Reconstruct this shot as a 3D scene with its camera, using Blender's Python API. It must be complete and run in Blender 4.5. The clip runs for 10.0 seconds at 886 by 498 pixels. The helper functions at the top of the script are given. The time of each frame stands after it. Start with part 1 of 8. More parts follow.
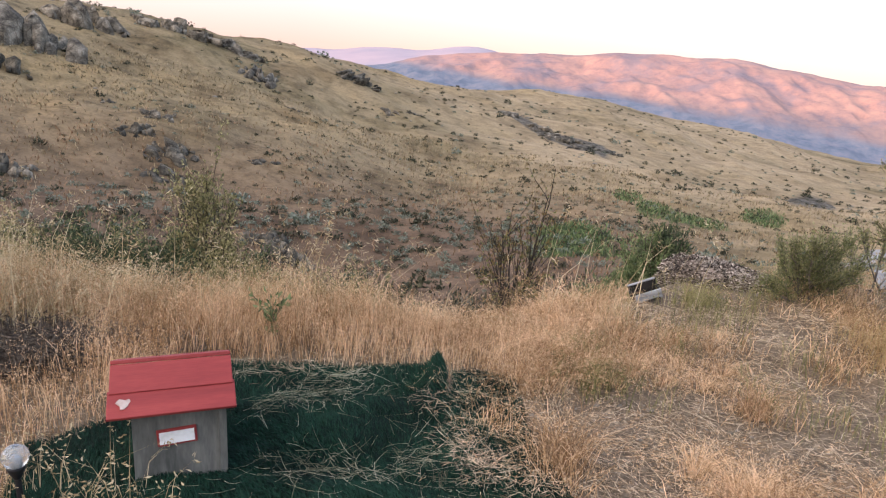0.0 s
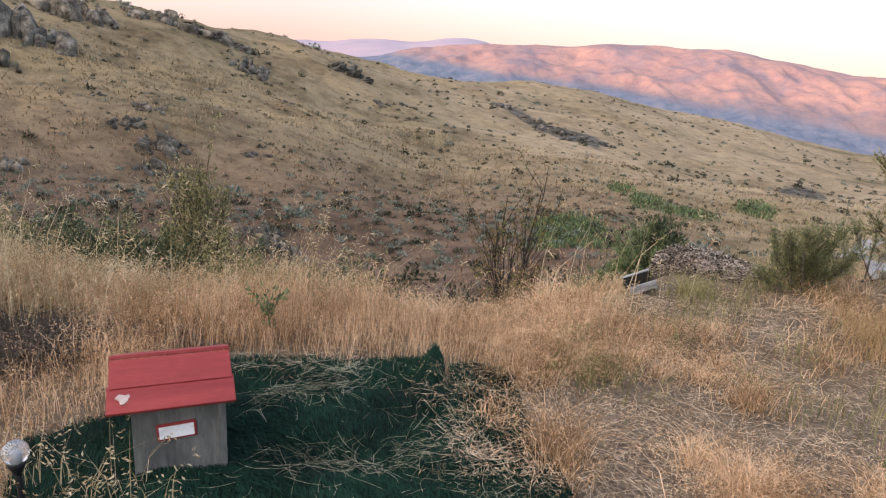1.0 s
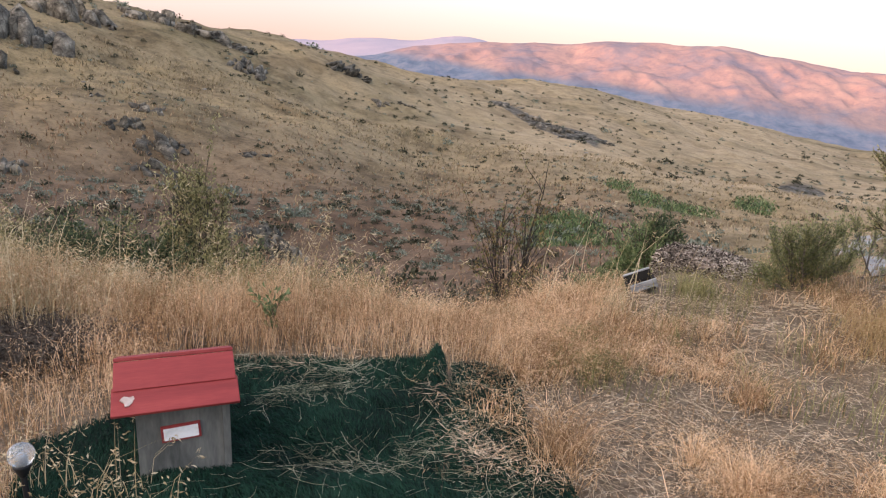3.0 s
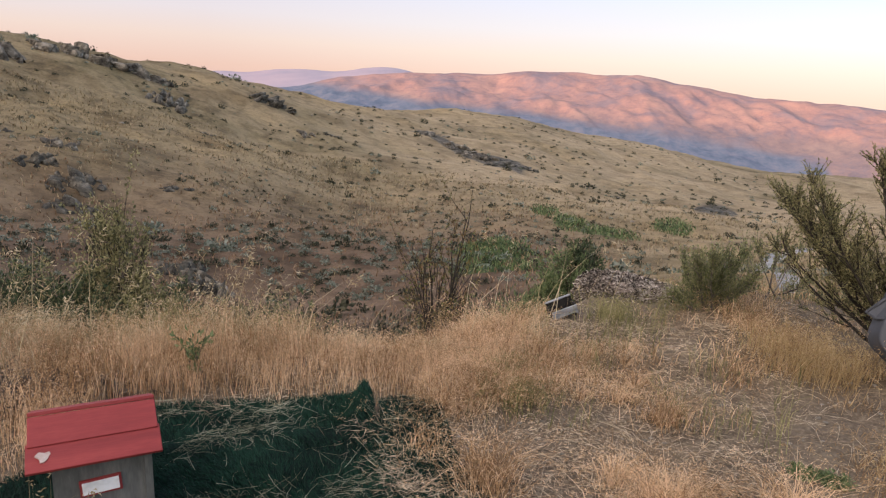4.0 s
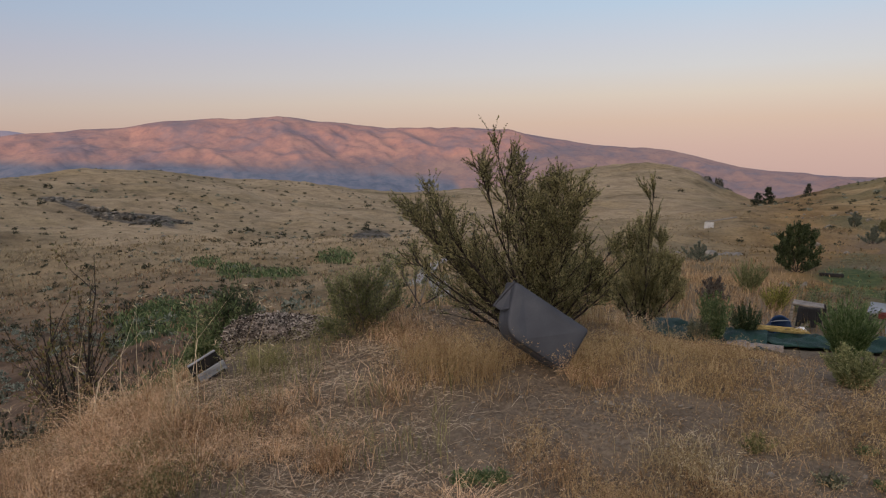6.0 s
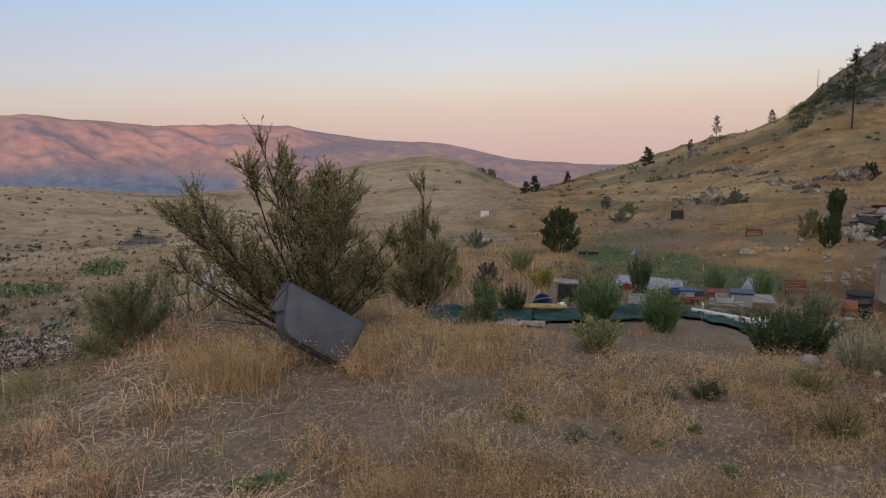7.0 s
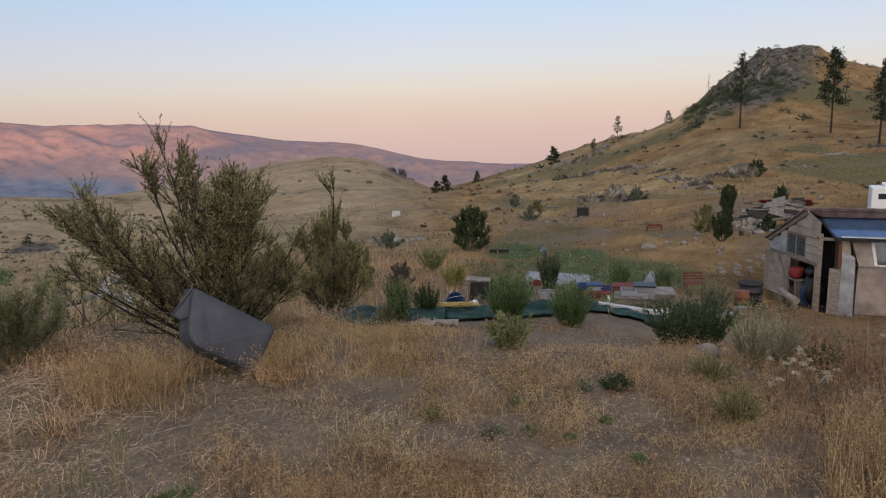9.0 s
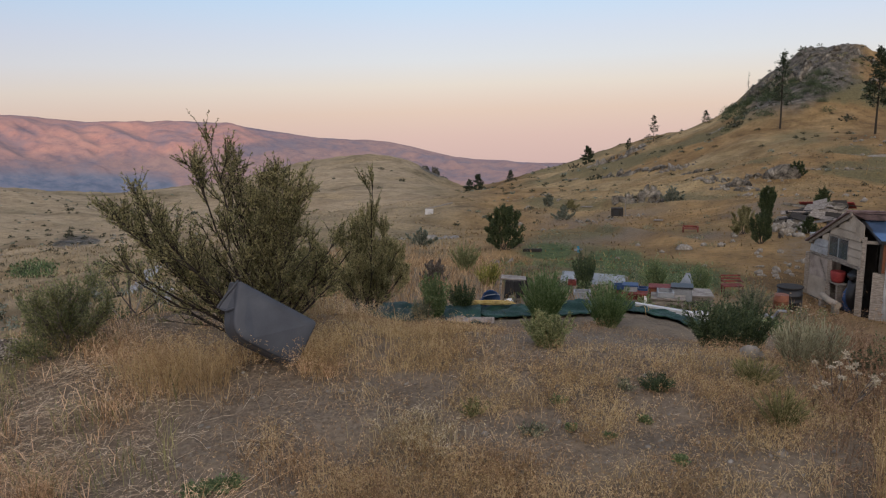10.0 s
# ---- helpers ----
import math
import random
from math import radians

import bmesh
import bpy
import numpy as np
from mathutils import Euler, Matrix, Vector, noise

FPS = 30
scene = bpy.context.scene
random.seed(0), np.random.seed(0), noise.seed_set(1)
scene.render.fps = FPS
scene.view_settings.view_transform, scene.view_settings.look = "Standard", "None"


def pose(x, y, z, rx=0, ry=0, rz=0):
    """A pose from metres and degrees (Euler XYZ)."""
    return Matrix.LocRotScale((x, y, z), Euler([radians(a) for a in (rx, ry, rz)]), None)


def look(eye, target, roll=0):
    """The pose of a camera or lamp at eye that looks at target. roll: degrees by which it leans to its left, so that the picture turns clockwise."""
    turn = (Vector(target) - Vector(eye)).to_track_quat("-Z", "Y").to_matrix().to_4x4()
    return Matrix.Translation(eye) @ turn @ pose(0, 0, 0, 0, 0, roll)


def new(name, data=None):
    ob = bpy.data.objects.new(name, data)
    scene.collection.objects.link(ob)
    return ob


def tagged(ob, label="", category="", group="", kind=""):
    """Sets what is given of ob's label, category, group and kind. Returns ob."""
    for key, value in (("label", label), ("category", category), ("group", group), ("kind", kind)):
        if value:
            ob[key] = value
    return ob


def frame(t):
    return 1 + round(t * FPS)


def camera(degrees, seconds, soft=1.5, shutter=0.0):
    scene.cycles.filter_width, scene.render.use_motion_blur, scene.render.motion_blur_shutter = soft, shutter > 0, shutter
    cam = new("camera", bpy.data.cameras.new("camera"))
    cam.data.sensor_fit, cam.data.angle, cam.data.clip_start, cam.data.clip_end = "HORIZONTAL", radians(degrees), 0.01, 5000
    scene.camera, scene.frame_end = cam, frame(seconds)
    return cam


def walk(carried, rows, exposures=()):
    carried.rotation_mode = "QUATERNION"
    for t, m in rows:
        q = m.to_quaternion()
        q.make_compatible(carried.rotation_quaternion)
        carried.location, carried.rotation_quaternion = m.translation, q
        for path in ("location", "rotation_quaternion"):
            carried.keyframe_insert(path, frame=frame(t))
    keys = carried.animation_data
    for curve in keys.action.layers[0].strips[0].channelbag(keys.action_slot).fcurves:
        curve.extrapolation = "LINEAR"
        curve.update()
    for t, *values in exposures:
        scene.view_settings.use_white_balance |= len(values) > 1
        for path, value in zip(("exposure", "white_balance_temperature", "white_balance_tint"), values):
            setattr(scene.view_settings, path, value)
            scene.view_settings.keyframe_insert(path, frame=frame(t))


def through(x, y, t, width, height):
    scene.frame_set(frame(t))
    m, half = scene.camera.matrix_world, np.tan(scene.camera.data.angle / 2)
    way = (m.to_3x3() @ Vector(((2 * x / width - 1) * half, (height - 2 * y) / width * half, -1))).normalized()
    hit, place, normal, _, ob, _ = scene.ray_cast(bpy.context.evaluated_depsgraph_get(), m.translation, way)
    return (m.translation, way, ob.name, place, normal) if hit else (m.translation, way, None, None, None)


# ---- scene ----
cam = camera(64.0, 10.0, soft=1.2)
ROWS = [
    (0.0, -0.000, 0.000, 1.600, 74.45, -4.34, 1.20),
    (0.5, -0.004, -0.004, 1.604, 74.18, -4.29, 0.81),
    (1.0, -0.017, -0.008, 1.607, 73.86, -4.21, 0.60),
    (1.5, -0.023, -0.015, 1.607, 73.56, -4.11, 0.69),
    (2.0, -0.030, -0.011, 1.605, 73.51, -3.95, 1.04),
    (3.5, -0.025, -0.028, 1.640, 74.35, -3.66, -1.01),
    (4.0, 0.003, -0.083, 1.673, 76.44, -3.50, -5.48),
    (4.5, 0.043, -0.060, 1.654, 78.50, -3.25, -9.99),
    (5.0, 0.192, 0.119, 1.611, 79.95, -2.18, -15.77),
    (5.5, 0.308, 0.253, 1.589, 80.48, -0.00, -24.16),
    (6.0, 0.329, 0.173, 1.604, 80.18, 1.54, -33.32),
    (6.2, 0.324, 0.117, 1.614, 79.97, 1.99, -37.38),
    (7.3, 0.381, 0.060, 1.624, 79.13, 1.89, -54.22),
    (7.5, 0.386, 0.062, 1.625, 79.01, 1.87, -56.01),
    (8.0, 0.393, 0.057, 1.621, 78.93, 1.88, -57.24),
    (8.5, 0.388, 0.064, 1.618, 79.03, 1.88, -57.78),
    (9.0, 0.395, 0.080, 1.616, 79.05, 1.94, -57.87),
    (9.5, 0.379, 0.098, 1.612, 79.06, 1.96, -57.00),
    (10.0, 0.339, 0.110, 1.614, 79.01, 1.63, -55.19),
]
EXPOSURES = [(0.0, 0.96, 6500, 10), (0.5, 0.88, 6500, 10), (2.0, 0.82, 6550, 10), (3.3, 0.85, 6600, 10), (3.9, 0.62, 6750, 10), (4.5, 0.16, 6900, 10), (5.2, -0.18, 6900, 10), (6.2, -0.26, 6700, 10), (7.3, -0.08, 6400, 9), (8.5, -0.05, 6400, 8), (10.0, -0.03, 6400, 8)]
walk(cam, [(t, pose(x, y, z, rx, ry, rz)) for t, x, y, z, rx, ry, rz in ROWS], EXPOSURES)

# ---------------------------------------------------------------- light
GLOW = (2.15, 1.84, 1.58)
SUN_EL, SUN_FROM, GLOW_FROM = 1.95, -135.0, -121.0      # degrees; azimuth clockwise from +y
world = bpy.data.worlds.new("evening_sky")
scene.world = world
world.use_nodes = True


def sky_nodes():
    nt = world.node_tree
    nd, ln = nt.nodes, nt.links
    nd.clear()
    out = nd.new("ShaderNodeOutputWorld")
    bg = nd.new("ShaderNodeBackground")
    tc = nd.new("ShaderNodeTexCoord")
    sep = nd.new("ShaderNodeSeparateXYZ")
    ramp = nd.new("ShaderNodeValToRGB")
    sky = nd.new("ShaderNodeTexSky")
    sky.sky_type, sky.sun_disc = "NISHITA", False
    sky.sun_elevation, sky.sun_rotation = radians(SUN_EL), radians(SUN_FROM)
    scale = nd.new("ShaderNodeMix")
    scale.data_type, scale.blend_type = "RGBA", "ADD"
    dim = nd.new("ShaderNodeVectorMath")
    dim.operation = "SCALE"
    dim.inputs["Scale"].default_value = 0.02
    ln.new(sky.outputs[0], dim.inputs[0])
    ln.new(tc.outputs["Generated"], sep.inputs[0])
    span = nd.new("ShaderNodeMapRange")
    span.inputs["From Min"].default_value, span.inputs["From Max"].default_value = -0.08, 0.32
    ln.new(sep.outputs[2], span.inputs["Value"])
    ln.new(span.outputs[0], ramp.inputs[0])
    stops = [(-0.08, (0.66, 0.455, 0.425)), (-0.035, (0.735, 0.525, 0.465)), (0.0, (0.79, 0.605, 0.50)), (0.035, (0.785, 0.705, 0.635)), (0.068, (0.72, 0.735, 0.78)),
             (0.105, (0.65, 0.71, 0.84)), (0.15, (0.54, 0.70, 0.91)), (0.32, (0.42, 0.57, 0.85))]
    el = ramp.color_ramp.elements
    while len(el) < len(stops):
        el.new(0.5)
    for e, (p, c) in zip(el, stops):
        e.position, e.color = (p + 0.08) / 0.40, (*c, 1)
    # the sky is duller and pinker towards the north-west
    side = nd.new("ShaderNodeVectorMath")
    side.operation = "DOT_PRODUCT"
    side.inputs[1].default_value = (0.996, -0.087, 0.0)
    ln.new(tc.outputs["Generated"], side.inputs[0])
    dull = nd.new("ShaderNodeMapRange")
    dull.inputs["From Min"].default_value, dull.inputs["From Max"].default_value = -0.30, 0.75
    ln.new(side.outputs["Value"], dull.inputs["Value"])
    veil = nd.new("ShaderNodeMix")
    veil.data_type = "RGBA"
    veil.inputs["A"].default_value, veil.inputs["B"].default_value = (0.745, 0.69, 0.725, 1), (1, 1, 1, 1)
    ln.new(dull.outputs[0], veil.inputs["Factor"])
    veiled = nd.new("ShaderNodeVectorMath")
    veiled.operation = "MULTIPLY"
    ln.new(ramp.outputs[0], veiled.inputs[0])
    ln.new(veil.outputs["Result"], veiled.inputs[1])
    # the afterglow round the sunset, behind the walker
    dot = nd.new("ShaderNodeVectorMath")
    dot.operation = "DOT_PRODUCT"
    g = radians(GLOW_FROM)
    dot.inputs[1].default_value = (math.sin(g) * 0.94, math.cos(g) * 0.94, 0.34)
    ln.new(tc.outputs["Generated"], dot.inputs[0])
    lift = nd.new("ShaderNodeMapRange")
    lift.inputs["From Min"].default_value, lift.inputs["From Max"].default_value = 0.0, 1.0
    ln.new(dot.outputs["Value"], lift.inputs["Value"])
    power = nd.new("ShaderNodeMath")
    power.operation = "POWER"
    power.inputs[1].default_value = 2.0
    ln.new(lift.outputs[0], power.inputs[0])
    glow = nd.new("ShaderNodeVectorMath")
    glow.operation = "SCALE"
    glow.inputs[0].default_value = GLOW
    ln.new(power.outputs[0], glow.inputs["Scale"])
    sum_glow = nd.new("ShaderNodeVectorMath")
    sum_glow.operation = "ADD"
    ln.new(dim.outputs[0], sum_glow.inputs[0])
    ln.new(glow.outputs[0], sum_glow.inputs[1])
    scale.inputs["Factor"].default_value = 1.0
    ln.new(veiled.outputs[0], scale.inputs["A"])
    ln.new(sum_glow.outputs[0], scale.inputs["B"])
    ln.new(scale.outputs["Result"], bg.inputs[0])
    bg.inputs[1].default_value = 1.0
    ln.new(bg.outputs[0], out.inputs[0])


sky_nodes()
sun = new("sun", bpy.data.lights.new("sun", "SUN"))
sun.data.energy, sun.data.angle, sun.data.color = 3.5, radians(0.5), (1.0, 0.43, 0.23)
_a, _e = radians(SUN_FROM), radians(SUN_EL)
sun.matrix_world = look((math.sin(_a) * 50, math.cos(_a) * 50, 50 * math.tan(_e) + 30), (0, 0, 30))


# ---------------------------------------------------------------- helpers
def hash2(ix, iy, seed):
    h = (ix.astype(np.int64) * 374761393 + iy.astype(np.int64) * 668265263 + seed * 974711) & 0x7FFFFFFF
    h = ((h ^ (h >> 13)) * 1274126177) & 0x7FFFFFFF
    return ((h ^ (h >> 16)) & 0xFFFF) / 32767.5 - 1.0


def vnoise(x, y, seed=0):
    """Smooth value noise, -1 to 1, for arrays."""
    x, y = np.asarray(x, float), np.asarray(y, float)
    ix, iy = np.floor(x), np.floor(y)
    fx, fy = x - ix, y - iy
    fx, fy = fx * fx * (3 - 2 * fx), fy * fy * (3 - 2 * fy)
    a, b = hash2(ix, iy, seed), hash2(ix + 1, iy, seed)
    c, d = hash2(ix, iy + 1, seed), hash2(ix + 1, iy + 1, seed)
    return (a * (1 - fx) + b * fx) * (1 - fy) + (c * (1 - fx) + d * fx) * fy


def fbm(x, y, octaves=4, seed=0, gain=0.5):
    total, amp = 0.0, 1.0
    for i in range(octaves):
        total = total + amp * vnoise(x * 2 ** i + 17.3 * i, y * 2 ** i - 9.1 * i, seed + i)
        amp *= gain
    return total


# ---------------------------------------------------------------- the lie of the land
# Columns: an azimuth (degrees clockwise from +y), then pairs of distance and slope of sight from the eye's height.
LAND_LEFT = [
    # -180 to -110: unseen hills, added to keep the low sun off nearby ground
    (-180, 5, -17.7, 9, -10, 20, -4, 50, 0, 100, 3, 200, 6, 300, 8.6),
    (-150, 5, -17.7, 9, -10, 20, -4, 50, 0, 100, 2.5, 200, 4.5, 300, 6.0),
    (-135, 5, -17.7, 9, -11, 20, -5, 50, -1, 90, 1.5, 180, 2.6, 300, 3.0),
    (-110, 5, -18, 12, -15, 25, -8, 42, -3, 65, 0, 110, 2.2, 300, 3.6),
    (-60, 5, -18, 12, -20, 25, -20, 40, -14, 60, -9, 90, -4, 130, 1.5),
    (-33, 4.6, -19.4, 11, -21, 25, -19.5, 42, -15.7, 65, -10, 95, -5, 140, 1.5),
    (-22, 4.2, -21.2, 11, -23.8, 25, -22, 42, -16.8, 70, -10.5, 110, -4.5, 165, 1.0),
]
LAND_AHEAD = [
    (-12, 4.0, -21.9, 11, -24, 25, -22, 44, -17.1, 78, -10.5, 125, -5.2, 180, -0.7),
    (-5, 4.0, -21.9, 11, -24, 25, -22, 46, -17.2, 82, -11, 135, -6.2, 195, -2.0),
    (2, 4.1, -22.2, 11, -23.6, 27, -20.5, 52, -15.5, 90, -10.5, 150, -6.5, 215, -2.7),
    (11, 4.8, -19.5, 11, -21.5, 28, -18.5, 60, -12.7, 100, -9.3, 170, -6, 250, -2.8),
    (20, 6.0, -14.9, 11, -18, 30, -15.5, 75, -11.4, 120, -9, 190, -6.5, 285, -3.8),
    (30, 6.5, -13.8, 11, -16, 30, -13.2, 80, -11.0, 130, -9, 200, -7.2, 300, -5.4),
]
LAND_KNOB = [
    (38, 6.6, -13.7, 11, -14.8, 30, -12.8, 80, -9.8, 130, -8.3, 220, -7, 330, -5.2),
    (44, 6.4, -14.2, 10, -14.3, 22, -12.2, 60, -9.2, 120, -7.4, 230, -5.8, 350, -3.8),
    (49, 5.8, -15.4, 9, -15.0, 20, -12, 60, -9.0, 120, -7.4, 230, -5.6, 350, -3.3),
    (52, 5.5, -16.2, 9, -15.4, 20, -12, 60, -9.0, 120, -7.4, 220, -5.8, 350, -3.8),
    (56, 5.4, -16.5, 9, -15.6, 20, -12, 60, -9.0, 120, -7.2, 180, -6.6, 300, -6.2),
    (60, 5.2, -17, 9, -15.6, 20, -12, 50, -9.5, 100, -7.5, 160, -6.5, 230, -5.6),
]
LAND_RIGHT = [
    (67.5, 5, -17.7, 9, -15.2, 20, -12, 45, -9.6, 90, -7.6, 150, -5.6, 220, -3.7),
    (76, 5, -17.7, 9, -15.8, 19, -13.6, 40, -9.6, 85, -6.5, 140, -3.5, 200, -1.0),
    (79, 5, -17.7, 9, -16.2, 19, -14.2, 39, -9.4, 88, -5.8, 150, -2.4, 215, 1.6),
    (83.3, 5, -17.7, 9, -16.6, 21, -14.9, 38, -9.2, 90, -5.2, 160, -1.4, 230, 4.1),
    (89, 5, -17.7, 9, -16.6, 21, -15.1, 38, -9.2, 90, -5.4, 160, -2, 230, 1.8),
    # unseen from here on; the hill at 180 is added to block the sun
    (120, 5, -17.7, 9, -15, 19, -10, 38, -5, 90, 0, 160, 4, 230, 7),
    (180, 5, -17.7, 9, -10, 20, -4, 50, 0, 100, 3, 200, 6, 300, 8.6),
]
# azimuth, slope of sight to the foot and to the crest of the far range
# -140 to -75: an unseen crest, raised to shade the range's foot
FAR_RANGE = [(-180, -5, 1), (-140, -5, 1.5), (-105, -5, 1.75), (-75, -5, 1.75), (-50, -5, 0), (-14, -4.4, -2.6), (-6.0, -4.2, -1.2), (-3.0, -4.2, -0.4), (-0.5, -4.2, 0.1), (3.8, -4.2, 0.5), (6.5, -4.3, 0.65), (8.4, -4.4, 0.75),
             (10.4, -4.5, 0.95), (12.0, -4.6, 1.35), (12.9, -4.6, 1.18), (15.4, -4.8, 1.24), (17.5, -5, 1.12), (20.0, -5, 1.24), (23.8, -5.1, 0.82), (26.2, -5.2, 0.52), (28.5, -5.3, 0.15), (32.3, -5.4, 0.0), (35.3, -5.6, 0.10), (38, -5.8, -0.28), (42, -6, -0.95),
             (46, -6.1, -1.75), (49, -6.2, -1.85), (52, -6.5, -2.3), (55.6, -6.9, -3.4), (58, -7, -3.8), (64.8, -7, -4.2), (80, -7, -5), (180, -5, 1)]
# azimuth and slope of sight to the crest of the ridge behind it
BACK_RIDGE = [(-180, -3), (-40, -2), (-13, -0.5), (-11.8, -0.2), (-9.6, -0.35), (-7.5, 0.1), (-4.9, 0.22), (-2.8, 0.05), (-0.5, 0.58), (1.3, 0.78), (3.2, 0.45), (6, -0.8), (12, -2.5), (25, -6), (180, -6)]
EYE = 1.6
KNOTS = LAND_LEFT + LAND_AHEAD + LAND_KNOB + LAND_RIGHT
AZ_GRID = np.linspace(-180, 180, 1441)
LR_GRID = np.linspace(math.log(0.2), math.log(4900), 700)


def land_table():
    az = np.array([k[0] for k in KNOTS], float)
    lr = np.log(np.array([k[1::2] for k in KNOTS], float))
    zz = EYE + np.exp(lr) * np.tan(np.radians(np.array([k[2::2] for k in KNOTS], float)))
    far = np.array(FAR_RANGE, float)
    foot = EYE + 1900 * np.tan(np.radians(np.interp(AZ_GRID, far[:, 0], far[:, 1])))
    crest = EYE + 2600 * np.tan(np.radians(np.interp(AZ_GRID, far[:, 0], far[:, 2])))
    ridge = np.array(BACK_RIDGE, float)
    back = EYE + 4500 * np.tan(np.radians(np.interp(AZ_GRID, ridge[:, 0], ridge[:, 1])))
    L = np.stack([np.interp(AZ_GRID, az, lr[:, i]) for i in range(7)], 1)
    Z = np.stack([np.interp(AZ_GRID, az, zz[:, i]) for i in range(7)], 1)
    table = np.zeros((len(AZ_GRID), len(LR_GRID)))
    for i in range(len(AZ_GRID)):
        ridge_r = math.exp(L[i, 6])
        l = np.concatenate([[math.log(0.2), math.log(3.2)], L[i], [math.log(ridge_r * 1.12), math.log(ridge_r * 2.2), math.log(1500), math.log(1900), math.log(2600), math.log(3200), math.log(4500), math.log(4900)]])
        z = np.concatenate([[0, 0], Z[i], [Z[i, 6] - ridge_r * 0.004, Z[i, 6] - ridge_r * 0.28, foot[i] - 40, foot[i], crest[i], crest[i] - 90, back[i], back[i] - 150]])
        table[i] = np.interp(LR_GRID, l, z)
    k = np.hanning(9)
    k /= k.sum()
    pad = np.pad(table, ((0, 0), (4, 4)), "edge")
    table = sum(k[j] * pad[:, j:j + table.shape[1]] for j in range(9))
    pad = np.concatenate([table[-9:-1], table, table[1:9]], 0)
    k = np.hanning(17)
    k /= k.sum()
    return sum(k[j] * pad[j:j + len(AZ_GRID)] for j in range(17))


LAND = land_table()


def upper_path(az):
    return np.interp(az, [62.8, 65.1, 67.3, 69.5, 71.7, 73.8, 77.1], [102, 96, 90.5, 84, 79.7, 76, 73.4])


def cut_path(az):
    return np.interp(az, [79, 82, 84.6, 90], [101, 98.5, 98.5, 104])


def lower_path(az):
    return np.interp(az, [62.8, 65.1, 67.4, 69.6, 71.8, 73.9], [70.7, 66, 54, 45, 42, 40])


def land(x, y):
    """Height of the ground at x, y (arrays or numbers)."""
    x, y = np.asarray(x, float), np.asarray(y, float)
    r = np.hypot(x, y)
    a = (np.degrees(np.arctan2(x, y)) + 180) / 360 * (len(AZ_GRID) - 1)
    b = (np.log(np.clip(r, 0.21, 4890)) - LR_GRID[0]) / (LR_GRID[-1] - LR_GRID[0]) * (len(LR_GRID) - 1)
    i, j = np.clip(a.astype(int), 0, len(AZ_GRID) - 2), np.clip(b.astype(int), 0, len(LR_GRID) - 2)
    fa, fb = a - i, b - j
    z = (LAND[i, j] * (1 - fb) + LAND[i, j + 1] * fb) * (1 - fa) + (LAND[i + 1, j] * (1 - fb) + LAND[i + 1, j + 1] * fb) * fa
    hill = np.clip((r - 12) / 60, 0, 1) * np.clip((1300 - r) / 600, 0, 1)
    z = z + hill * (1.3 * fbm(x / 28, y / 28, 4, 3) + 0.25 * fbm(x / 4, y / 4, 2, 8))
    z = z + np.clip((r - 1.2) / 3, 0, 1) * np.clip((60 - r) / 40, 0, 1) * (0.05 * fbm(x / 0.9, y / 0.9, 3, 21) + 0.012 * fbm(x / 0.13, y / 0.13, 2, 5))
    far = np.clip((r - 1500) / 700, 0, 1)
    crest = np.clip((2680 - r) / 300, 0.16, 1)
    wx, wy = x + 160 * fbm(x / 700, y / 700, 2, 31), y + 160 * fbm(x / 700, y / 700, 2, 33)
    folds = 1 - np.abs(fbm(wx / 560, wy / 820, 4, 40, 0.45))
    z = z + far * crest * (34 * (folds - 0.62) + 26 * (0.42 - np.abs(fbm(wx / 230, wy / 420, 4, 44, 0.5))) + 8 * fbm(x / 60, y / 80, 3, 55)) * np.clip((3000 - r) / 400, 0.1, 1)
    az = np.degrees(np.arctan2(x, y))
    for line, left, right in ((upper_path(az), 60, 80), (lower_path(az), 60, 76), (cut_path(az), 78.5, 98)):
        z = z + np.clip((az - left) / 2, 0, 1) * np.clip((right - az) / 3, 0, 1) * (0.42 * np.exp(-((r - line + 2.6) / 1.7) ** 2) - 0.42 * np.exp(-((r - line - 0.8) / 1.7) ** 2))
    cliff = np.exp(-((az - 83) / 4.5) ** 2) * np.exp(-((r - 215) / 22) ** 2)
    crag = np.abs(fbm(x / 9, y / 9, 4, 61))
    return z + cliff * (4.6 * crag - 1.5)


def gz(x, y):
    return float(land(x, y))


def polar(azimuth, r, up=0.0):
    """A place on the ground by azimuth and distance."""
    x, y = r * math.sin(radians(azimuth)), r * math.cos(radians(azimuth))
    return Vector((x, y, gz(x, y) + up))


def mesh_from(name, verts, faces, smooth=True):
    me = bpy.data.meshes.new(name)
    verts, faces = np.asarray(verts, np.float32), np.asarray(faces, np.int32)
    n = faces.shape[1]
    me.vertices.add(len(verts))
    me.vertices.foreach_set("co", verts.ravel())
    me.loops.add(faces.size)
    me.loops.foreach_set("vertex_index", faces.ravel())
    me.polygons.add(len(faces))
    me.polygons.foreach_set("loop_start", np.arange(len(faces), dtype=np.int32) * n)
    me.polygons.foreach_set("loop_total", np.full(len(faces), n, np.int32))
    if smooth:
        me.polygons.foreach_set("use_smooth", np.ones(len(faces), bool))
    me.update(calc_edges=True)
    return me


def ico(level):
    bm = bmesh.new()
    bmesh.ops.create_icosphere(bm, subdivisions=level, radius=1.0)
    v = np.array([p.co[:] for p in bm.verts])
    f = np.array([[q.index for q in p.verts] for p in bm.faces])
    bm.free()
    return v, f


ICO1, ICO2, ICO3 = ico(1), ico(2), ico(3)


